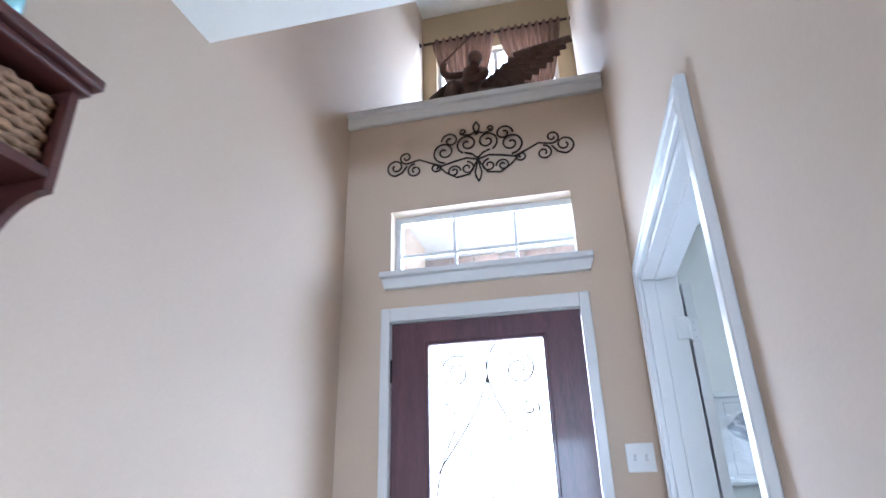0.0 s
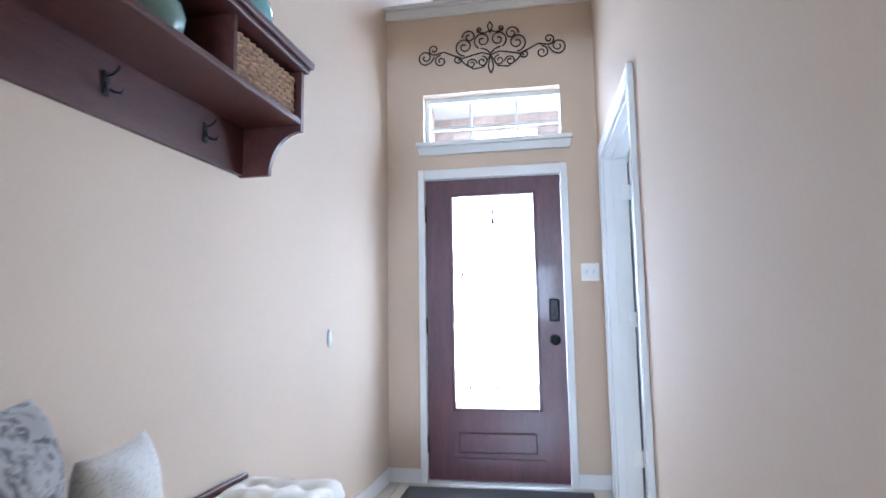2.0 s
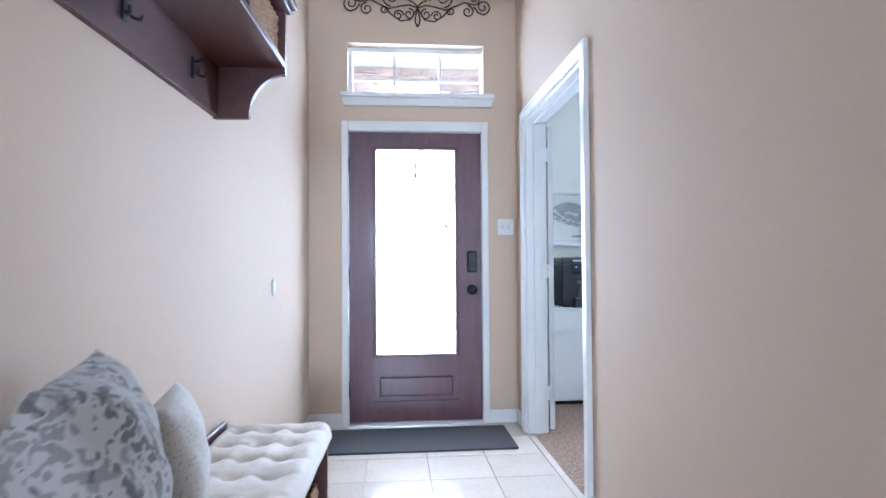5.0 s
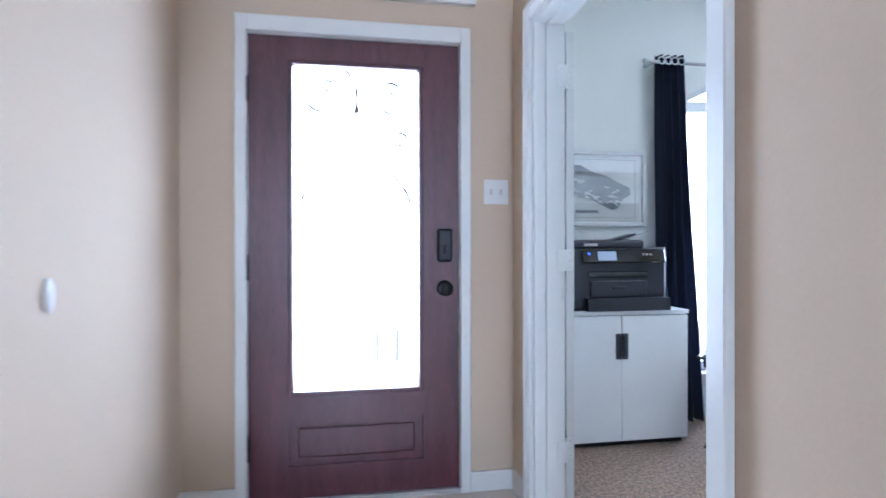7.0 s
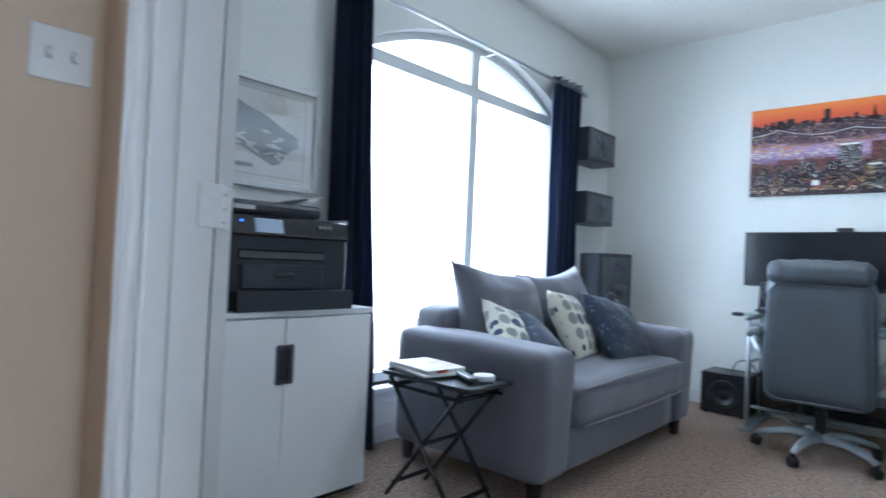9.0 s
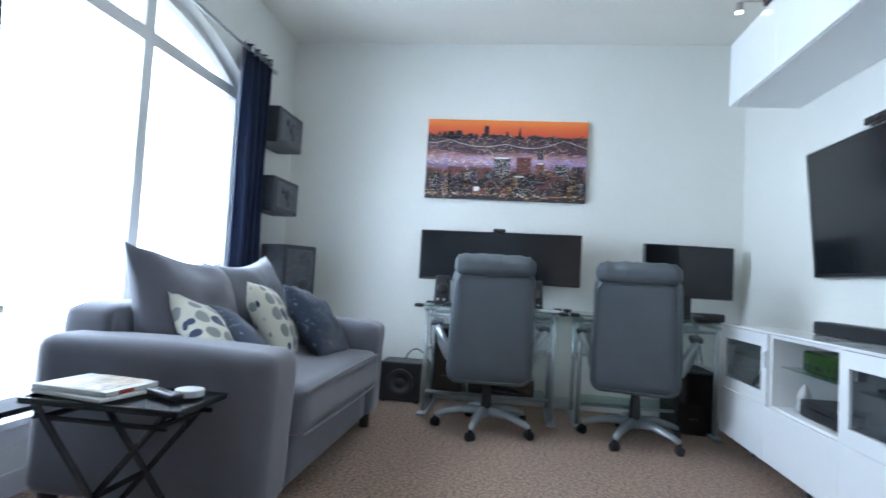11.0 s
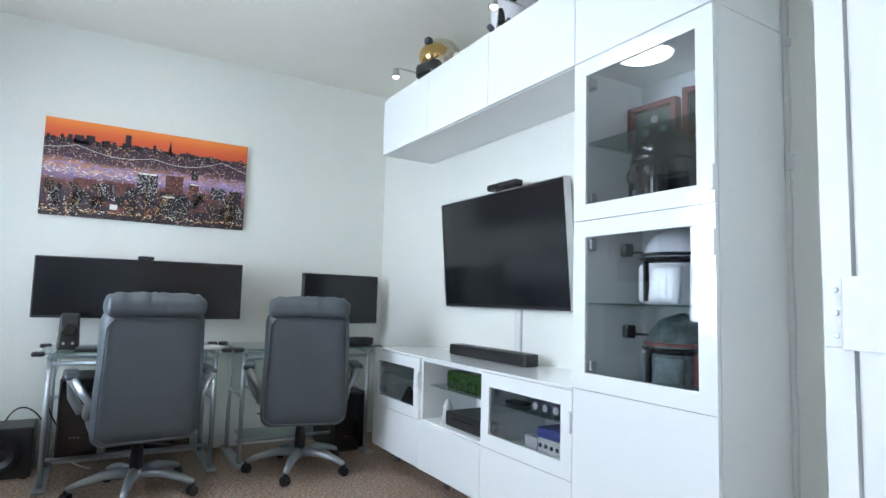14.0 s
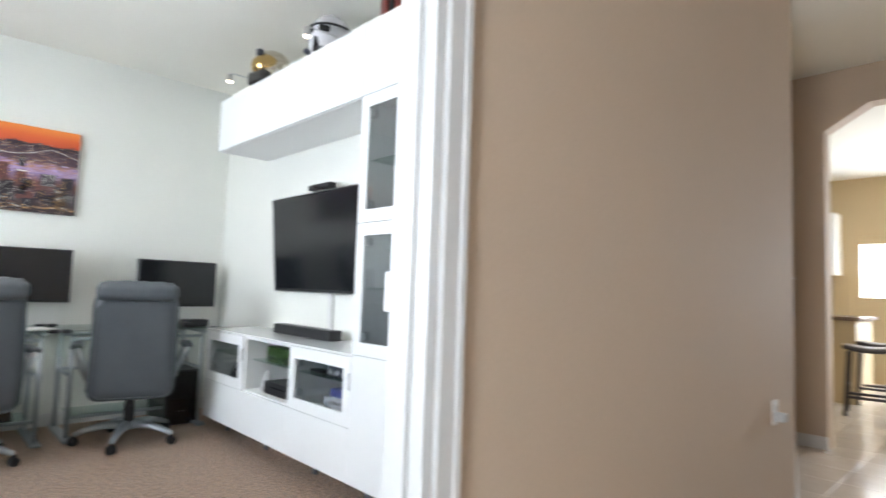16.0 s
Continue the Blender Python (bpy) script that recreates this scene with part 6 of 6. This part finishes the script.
def ring(x0, x1, z0, z1, w, y0, y1):
    """A rectangular frame in one piece."""
    bm = bmesh.new()
    loops = []
    for y in (y0, y1):
        for k in (0, w):
            loops.append([bm.verts.new(p) for p in ((x0 + k, y, z0 + k), (x1 - k, y, z0 + k), (x1 - k, y, z1 - k), (x0 + k, y, z1 - k))])
    for p, q in ((0, 1), (1, 3), (3, 2), (2, 0)):
        for k in range(4):
            n = (k + 1) % 4
            bm.faces.new((loops[p][k], loops[p][n], loops[q][n], loops[q][k]))
    bmesh.ops.recalc_face_normals(bm, faces=list(bm.faces))
    return bm


def cabinet(name, label, x0, x1, z0, z1, openings):
    """A white box unit, front at FY; openings: rows of (z0, z1, kind)."""
    t = thing(name, label, "cabinet", group="white media wall units")
    y0, y1 = RYT + 0.005, FY - 0.018
    part("side_panel", box(x0, x0 + 0.016, y0, y1, z0, z1), M_LAM, t)
    part("side_panel", box(x1 - 0.016, x1, y0, y1, z0, z1), M_LAM, t)
    part("bottom_panel", box(x0 + 0.016, x1 - 0.016, y0, y1, z0, z0 + 0.016), M_LAM, t)
    part("top_panel", box(x0 + 0.016, x1 - 0.016, y0, y1, z1 - 0.016, z1), M_LAM, t)
    part("back_panel", box(x0 + 0.016, x1 - 0.016, y0, y0 + 0.01, z0 + 0.016, z1 - 0.016), M_LAM, t)
    for a, b, k in openings[:-1]:
        part("fixed_shelf", box(x0 + 0.016, x1 - 0.016, y0 + 0.01, y1 - 0.002, b - 0.008, b + 0.008), M_LAM, t)
    g = 0.0015
    for a, b, k in openings:
        if k == "solid":
            part("front", box(x0 + g, x1 - g, FY - 0.016, FY, a + g, b - g, 0.0015), M_GLOSS, t)
        elif k == "glass":
            bm = ring(x0 + g, x1 - g, a + g, b - g, 0.062, FY - 0.016, FY)
            d = part("glass_door", bm, M_GLOSS, t, "white framed smoked glass door")
            part("pane", box(x0 + 0.062, x1 - 0.062, FY - 0.010, FY - 0.006, a + 0.062, b - 0.062), M_TINT, d).visible_shadow = False
            for zz in (a + 0.09, b - 0.09):
                part("hinge", box(x1 - 0.075, x1 - 0.018, FY - 0.055, FY - 0.02, zz - 0.02, zz + 0.02, 0.004), M_STEEL, d)
            part("door_pull", box(x0 - 0.0005, x0 + 0.012, FY, FY + 0.014, (a + 0.04) if a > 1.3 else b - 0.16, (a + 0.12) if a > 1.3 else b - 0.08, 0.002), M_GLOSS, d)
        if k in ("glass", "open"):
            n = 1
            for s in range(n):
                zz = a + (b - a) * (0.50 if b - a > 0.4 else 0.56)
                part("glass_shelf", box(x0 + 0.017, x1 - 0.017, RYT + 0.016, FY - 0.06, zz, zz + 0.006), M_SHELFG, t, "clear glass shelf")
    return t


LZ, MZ, TZ = 0.125, 0.385, 0.728
for k in (1, 2, 3):
    kind = "open" if k == 2 else "glass"
    t = cabinet("media_cabinet", "low white cabinet with " + ("open niche" if k == 2 else "glass door") + " above a drawer", BX[k], BX[k + 1], LZ, TZ, [(LZ, MZ, "solid"), (MZ, TZ, kind)])
    for x in ((BX[k + 1] - 0.05,) if k > 1 else (BX[k] + 0.05, BX[k + 1] - 0.05)):
        for y in (RYT + 0.06, FY - 0.17):
            part("leg", box(x - 0.018, x + 0.018, y - 0.01, y + 0.01, 0.0, LZ, 0.002), M_RELIEF, t, "short dark metal leg")
part_top = tagged(part("media_worktop", box(BX[1] + 0.001, BX[4] + 0.004, RYT + 0.004, FY + 0.003, TZ + 0.001, TZ + 0.013, 0.002), M_GLOSS), "glossy white top panel over the low cabinets", "worktop")
t = cabinet("tall_cabinet", "tall white display cabinet with smoked glass doors", BX[0], BX[1], LZ, 2.02, [(LZ, 0.74, "solid"), (0.74, 1.38, "glass"), (1.38, 2.02, "glass")])
for x in (BX[0] + 0.05, BX[1] - 0.05):
    for y in (RYT + 0.06, FY - 0.17):
        part("leg", box(x - 0.018, x + 0.018, y - 0.01, y + 0.01, 0.0, LZ, 0.002), M_RELIEF, t, "short dark metal leg")
for k in range(4):
    cabinet("wall_cabinet", "white gloss wall cabinet above the television", BX[k], BX[k + 1], 2.022, 2.40, [(2.022, 2.40, "solid")])

tv = thing("television", "large black flat television tilted forward on its wall mount", "television", pose(3.055, RYT, 1.352))
part("wall_mount", box(-0.20, 0.20, 0.001, 0.035, -0.15, 0.15), M_BLACK, tv)
TILT = pose(0, 0.03, 0, -5)
tb = part("casing", box(-0.57, 0.57, 0.005, 0.045, -0.325, 0.325, 0.004), M_BLACK, tv, m=TILT)
part("screen", box(-0.562, 0.562, 0.0445, 0.047, -0.308, 0.317), M_SCREEN, tb, "dark switched-off screen")
for x0, x1, z0, z1 in ((-0.574, -0.5695, -0.328, 0.328), (0.5695, 0.574, -0.328, 0.328), (-0.5695, 0.5695, -0.329, -0.3245), (-0.5695, 0.5695, 0.3245, 0.328)):
    part("bezel", box(x0, x1, 0.005, 0.048, z0, z1), M_STEEL, tb, "thin silver edge")
kb = thing("sensor_bar", "black camera sensor bar on the television", "camera", pose(2.98, 0.635, 1.681))
part("body", box(-0.13, 0.13, -0.03, 0.03, 0.008, 0.042, 0.006), M_BLACK, kb)
part("foot", box(-0.04, 0.04, -0.025, 0.025, 0.0, 0.01), M_BLACK, kb)
part("lens", moved(cyl(0.01, 0.01, 0, 0.004, 12), pose(0.03, 0.03, 0.025, -90)), M_GLBLACK, kb)
tagged(part("cable_raceway", box(2.905, 2.955, RYT, RYT + 0.02, 0.742, 1.03, 0.003), M_WHITE), "white plastic cable raceway under the television", "raceway")
sbar = thing("soundbar", "long black soundbar on the media top", "soundbar", pose(3.02, 0.68, 0.742))
part("body", box(-0.35, 0.35, -0.045, 0.045, 0.0, 0.062, 0.008, 2), M_BLACK, sbar)
part("grille", box(-0.34, 0.34, 0.0455, 0.048, 0.006, 0.055), M_BLACK, sbar)

# game consoles and small things in the low cabinets
SH = MZ + (TZ - MZ) * 0.56 + 0.007
fl = MZ + 0.009
gcon = thing("game_console", "translucent green game console on a glass shelf", "console", pose(3.0, 0.74, SH))
part("body", box(-0.16, 0.16, -0.13, 0.13, 0.0, 0.095, 0.012, 2), M_GREENP, gcon)
for k in range(4):
    part("port", moved(cyl(0.014, 0.014, 0, 0.004, 12), pose(-0.11 + 0.07 * k, 0.13, 0.03, -90)), M_BLACK, gcon)
bcon = thing("game_console", "flat black game console in the open niche", "console", pose(2.96, 0.76, fl))
part("body", box(-0.17, 0.17, -0.13, 0.13, 0, 0.075, 0.006), M_BLACK, bcon)
part("disc_slot", box(-0.10, 0.10, 0.1305, 0.133, 0.045, 0.05), M_GLBLACK, bcon)
tagged(part("small_figurine", lathe([(0.03, 0), (0.036, 0.02), (0.024, 0.05), (0.03, 0.065), (0.026, 0.09), (0.012, 0.115), (0.004, 0.13)], 14), M_GREYP, smooth=True, m=pose(3.17, 0.85, fl)), "small pale figurine in the open niche", "figurine")
ncon = thing("game_console", "dark grey retro game console with four ports", "console", pose(2.33, 0.76, SH))
part("body", box(-0.14, 0.14, -0.10, 0.10, 0, 0.06, 0.016, 2), M_CHARC, ncon)
part("cartridge_hump", box(-0.06, 0.06, -0.04, 0.05, 0.058, 0.085, 0.010, 2), M_CHARC, ncon)
for k in range(4):
    part("port", moved(cyl(0.016, 0.016, 0, 0.004, 14), pose(-0.10 + 0.066 * k, 0.10, 0.026, -90)), M_GREYP, ncon)
qcon = thing("game_console", "indigo cube game console behind glass", "console", pose(2.31, 0.79, fl) @ Matrix.Scale(1.15, 4))
part("body", box(-0.075, 0.075, -0.08, 0.08, 0, 0.12, 0.008, 2), M_INDIGO, qcon)
part("front_plate", box(-0.06, 0.06, 0.08, 0.084, 0.03, 0.085), M_GREYP, qcon)
for k in range(4):
    part("port", moved(cyl(0.008, 0.008, 0, 0.003, 10), pose(-0.045 + 0.03 * k, 0.084, 0.058, -90)), M_BLACK, qcon)
gcon2 = thing("game_console", "light grey boxy retro game console behind glass", "console", pose(2.47, 0.74, fl))
part("body", box(-0.085, 0.085, -0.075, 0.075, 0, 0.065, 0.004), M_GREYP, gcon2)
part("dark_stripe", box(-0.08, -0.01, 0.0755, 0.078, 0.02, 0.05), M_BLACK, gcon2)
tagged(part("game_cartridge", box(-0.06, 0.06, -0.03, 0.03, 0, 0.015, 0.003), M_BLACK, m=pose(2.60, 0.82, SH)), "black game cartridge on the glass shelf", "cartridge")
tagged(part("game_cartridge", box(-0.09, 0.09, -0.03, 0.03, 0, 0.015, 0.003), M_RED, m=pose(2.56, 0.87, fl, 0, 0, 12)), "dark red game cartridge on the cabinet floor", "cartridge")
for x, h in ((3.55, 0.17), (3.68, 0.12), (3.44, 0.10)):
    tagged(part("game_controller", moved(lathe([(0.05, 0), (0.058, 0.02), (0.04, h * 0.5), (0.022, h * 0.8), (0.01, h)], 12), pose(0, 0, 0)), M_GLBLACK, smooth=True, m=pose(x, 0.82, fl)), "black controller standing behind glass", "controller", "controllers behind glass")

cord = thing("extension_cable", "thin white cord clipped to the wall beside the cabinet", "cable")
part("wire", tube([(1.486 + 0.003 * math.sin(k * 1.7), RYT + 0.005, 0.06 + 2.3 * k / 24) for k in range(25)], 0.004, 6), M_CABLEW, cord, smooth=True)
for z, h in ((1.98, 0.03), (1.56, 0.06)):
    part("clip", box(1.474, 1.498, RYT, RYT + 0.018, z - h / 2, z + h / 2, 0.005, 2), M_WHITE, cord)

# ---- display helmets ----


def dome(w, d, h, flare=0.0, cut=0.55, n=26):
    """A helmet shell: an egg of rings over straight or flaring sides."""
    prof = []
    for k in range(13):
        u = k / 12
        if u < cut:
            r = 1.0 + flare * (1 - u / cut) - 0.05 * (1 - u / cut)
        else:
            r = math.sqrt(max(0.0005, 1 - ((u - cut) / (1 - cut)) ** 2))
        prof.append((r, u * h))
    bm = lathe(prof, n)
    for v in bm.verts:
        v.co.x *= w / 2
        v.co.y *= d / 2
    return bm


def helmet_black(m):
    t = thing("display_helmet", "glossy black flared display helmet behind glass", "helmet", m)
    bm = dome(0.25, 0.30, 0.30, 0.30, 0.45)
    for v in bm.verts:
        if v.co.y > 0.02 and v.co.z < 0.19:
            v.co.y = min(v.co.y, 0.06)
    part("shell", bm, M_GLBLACK, t, smooth=True)
    part("brow", moved(lathe([(0.125, 0), (0.13, 0.015), (0.115, 0.03)], 26), pose(0, 0.01, 0.17)), M_GLBLACK, t, smooth=True)
    part("face_mask", cushion_mesh(-0.085, 0.085, 0.03, 0.13, 0.01, 0.19, 0.04, 0, 8, 0), M_GLBLACK, t, smooth=True)
    for s in (-1, 1):
        part("eye_lens", moved(lathe([(0.034, 0), (0.03, 0.014), (0.012, 0.022), (0.002, 0.023)], 16), pose(s * 0.042, 0.118, 0.135, -80, 0, s * -12)), M_SCREEN, t, smooth=True)
    part("mouth_grille", moved(cyl(0.045, 0.02, 0, 0.05, 3), pose(0, 0.10, 0.05, -70)), M_CHARC, t)


def helmet_visor(m, label, shell, trim):
    t = thing("display_helmet", label, "helmet", m)
    part("shell", dome(0.23, 0.26, 0.29, 0.02, 0.55), shell, t, smooth=True)
    part("brow_band", moved(tube([(0.118 * math.cos(a), 0.133 * math.sin(a), 0.0) for a in [math.pi * k / 16 for k in range(17)]], 0.007, 6), pose(0, 0, 0.178)), trim, t, smooth=True)
    pts = [(0.119 * math.cos(a), 0.134 * math.sin(a), 0.155) for a in [math.pi * 0.08 + math.pi * 0.84 * k / 16 for k in range(17)]]
    part("visor_slit", tube(pts, 0.016, 6, flat=0.35), M_GLBLACK, t, "black visor slit", smooth=True)
    part("visor_slit", box(-0.013, 0.013, 0.115, 0.139, 0.01, 0.15, 0.004), M_GLBLACK, t, "black visor slit")
    for s in (-1, 1):
        part("cheek_plate", moved(cushion_mesh(-0.056, 0.056, -0.014, 0.014, -0.072, 0.066, 0.013, 0, 8, 0), pose(s * 0.072, 0.100, 0.074, 0, s * 5, s * -36)), shell, t, smooth=True)
        part("ear_cap", moved(box(-0.012, 0.012, -0.03, 0.03, -0.055, 0.055, 0.006, 2), pose(s * 0.12, 0, 0.10)), trim, t)
    part("range_stalk", tube([(0.125, 0.0, 0.17), (0.14, 0.0, 0.20), (0.19, 0.10, 0.20)], 0.005, 6), M_BLACK, t)
    part("range_box", box(0.17, 0.21, 0.09, 0.13, 0.185, 0.235, 0.005), M_BLACK, t)


helmet_black(pose(1.825, 0.73, 1.397, 0, 0, -14) @ Matrix.Scale(1.1, 4))
helmet_visor(pose(1.80, 0.72, 1.068, 0, 0, -22), "white display helmet with black visor slit", M_HELMW, M_BLACK)
helmet_visor(pose(1.79, 0.72, 0.749, 0, 0, -22), "worn green display helmet with red brow", M_HELMG, M_RED)
SH2 = 1.70 + 0.007
for x, r in ((1.96, 4), (1.69, 24)):
    sbx = thing("shadow_box", "small dark red shadow box with round medals", "shadow box", pose(x, 0.66, SH2, 0, 0, r), group="shadow boxes")
    bm = bmesh.new()
    for q in ((-0.11, -0.09, 0, 0.17), (0.09, 0.11, 0, 0.17), (-0.09, 0.09, 0, 0.02), (-0.09, 0.09, 0.15, 0.17)):
        box(q[0], q[1], -0.02, 0.02, q[2], q[3], bm=bm)
    part("frame", bm, M_RED, sbx)
    part("backing", box(-0.09, 0.09, -0.018, -0.01, 0.02, 0.15), M_FELT, sbx)
    for mx, mz in ((0.0, 0.11), (-0.04, 0.06), (0.04, 0.06)):
        part("medal", moved(cyl(0.016, 0.016, 0, 0.005, 16), pose(mx, -0.009, mz, -90)), M_STEEL, sbx)


def helmet_flight(m):
    t = thing("display_helmet", "gold visored display helmet on the cabinet", "helmet", m)
    part("shell", dome(0.25, 0.29, 0.28, -0.10, 0.42), M_CHROME, t, smooth=True)
    bm = bmesh.new()
    bmesh.ops.create_uvsphere(bm, u_segments=28, v_segments=18, radius=1.0)
    for v in bm.verts:
        v.co = Vector((v.co.x * 0.112, v.co.y * 0.128, v.co.z * 0.095))
    bmesh.ops.delete(bm, geom=[v for v in bm.verts if v.co.y < 0.01], context="VERTS")
    part("visor", moved(bm, pose(0, 0.035, 0.145)), M_GOLD, t, "mirror gold visor", smooth=True)
    part("chin_guard", cushion_mesh(-0.09, 0.09, 0.06, 0.155, 0.0, 0.10, 0.03, 0, 8, 0), M_GLBLACK, t, smooth=True)
    part("crest_light", box(-0.02, 0.02, 0.10, 0.14, 0.21, 0.25, 0.005), M_CHARC, t)
    for s in (-1, 1):
        part("ear_cap", moved(cyl(0.045, 0.04, 0, 0.02, 18, 0.004), pose(s * 0.115, 0, 0.12, 0, s * 90, 0)), M_CHROME, t)


def helmet_white(m):
    t = thing("display_helmet", "white display helmet with dark eye lenses", "helmet", m)
    part("shell", dome(0.25, 0.28, 0.30, 0.05, 0.5), M_HELMW, t, smooth=True)
    part("brow_band", moved(tube([(0.127 * math.cos(a), 0.142 * math.sin(a), 0.0) for a in [math.pi * k / 16 for k in range(17)]], 0.007, 6), pose(0, 0, 0.195)), M_BLACK, t, smooth=True)
    for s in (-1, 1):
        part("eye_lens", moved(cushion_mesh(-0.032, 0.032, -0.012, 0.012, -0.018, 0.018, 0.008, 0, 6, 0), pose(s * 0.052, 0.128, 0.165, 0, s * 14, s * -22)), M_GLBLACK, t, smooth=True)
        part("vent_tip", moved(cyl(0.016, 0.016, 0, 0.03, 14), pose(s * 0.055, 0.128, 0.03, -80)), M_CHARC, t)
    part("nose_vent", moved(cyl(0.04, 0.012, 0, 0.09, 4), pose(0, 0.125, 0.03, -12)), M_GLBLACK, t)


helmet_flight(pose(3.42, 0.80, 2.401, 0, 0, 12))
helmet_white(pose(2.72, 0.78, 2.401, 0, 0, 20))
helmet_visor(pose(1.98, 0.78, 2.401, 0, 0, 12), "dark red and bronze display helmet on the cabinet", M_RED, M_CHROME)
for x in (3.62, 2.58, 1.95):
    sl = thing("spot_light", "small lit steel spot lamp on a bent arm", "spot lamp", pose(x, 0.80, 2.401), group="cabinet spot lamps")
    part("arm", tube([(0, 0, 0), (0, 0.0, 0.09), (0, 0.03, 0.115), (0, 0.20, 0.115), (0, 0.22, 0.10)], 0.004, 6), M_STEEL, sl, smooth=True)
    part("lamp_head", moved(cyl(0.022, 0.018, 0, 0.05, 14), pose(0, 0.22, 0.055)), M_STEEL, sl)
    part("lens", moved(cyl(0.018, 0.018, 0, 0.004, 14), pose(0, 0.22, 0.050)), M_SPOT, sl, "glowing lens")

# ---- ceiling light ----
cl = thing("ceiling_light", "round white flush ceiling light, lit", "ceiling light", pose(2.88, 2.30, RC))
part("rim", moved(lathe([(0.19, 0), (0.195, 0.02), (0.19, 0.05), (0.178, 0.055), (0.176, 0.03), (0.01, 0.02)], 36), pose(0, 0, 0, 180)), M_STEEL, cl, smooth=True)
part("diffuser", moved(lathe([(0.176, 0.03), (0.172, 0.05), (0.13, 0.062), (0.07, 0.068), (0.004, 0.07)], 36), pose(0, 0, 0, 180)), M_LAMP, cl, "glowing white diffuser", smooth=True)

# ---- porch brick wall beyond the transom ----
pa_ = thing("porch_wall", "red brown brick porch arch beyond the transom", "porch wall", kind="structure")
PY = 5.0
ax, ar = -0.05, 0.85
bricks = []
bmj = bmesh.new()
me_b = None
for r in range(16):
    z = 2.30 + r * 0.076
    for c in range(-9, 10):
        x = ax + c * 0.21 + (0.105 if r % 2 else 0)
        if ((x - ax) / ar) ** 2 + ((z - 2.25) / 0.70) ** 2 < 1.0:
            continue
        bricks.append((x, z))
for x, z in bricks:
    if me_b is None:
        bm = box(-0.0975, 0.0975, -0.045, 0.045, -0.032, 0.032, 0.004)
        me_b = bpy.data.meshes.new("brick")
        bm.to_mesh(me_b)
        bm.free()
        me_b.materials.append(M_BRICK)
    o = new("brick", me_b)
    o.parent = pa_
    o.location = (x, PY, z)
    box(x - 0.105, x + 0.105, PY - 0.036, PY + 0.036, z - 0.038, z + 0.038, bm=bmj)
part("mortar_bed", bmj, M_MORTAR, pa_)
part("porch_ceiling", box(-1.6, 0.66, YF + 0.17, 5.1, 3.10, 3.17), M_WHITE, pa_, "white porch ceiling")

# ---- hall floor tiles ----
me_t = None
s = 0.34
for i in range(-1, 8):
    for j in range(-8, 17):
        x, y = XL + 0.12 + s * (i + 0.5), -2.60 + s * (j + 8 + 0.5) - 0.0
        if x - s / 2 > (XR if y > -0.6 else 1.05) or y - s / 2 > YF:
            continue
        if me_t is None:
            bm = box(-s / 2 + 0.003, s / 2 - 0.003, -s / 2 + 0.003, s / 2 - 0.003, -0.012, -0.001, 0.0015)
            me_t = bpy.data.meshes.new("tile")
            bm.to_mesh(me_t)
            bm.free()
            me_t.materials.append(M_TILE)
        o = new("tile", me_t)
        o.parent = bpy.data.objects["floor"]
        o.location = (x, y, 0)
bm = bmesh.new()
for i in range(14):
    for j in range(14):
        x, y = XL + 0.12 + s * (i + 0.5), -2.60 - s * (j + 0.5)
        if x < 4.2 and y > -7.0:
            box(x - s / 2 + 0.003, x + s / 2 - 0.003, y - s / 2 + 0.003, y + s / 2 - 0.003, -0.012, -0.001, bm=bm)
tagged(part("kitchen_tiles", bm, M_TILE, bpy.data.objects["floor"]), kind="stuff")
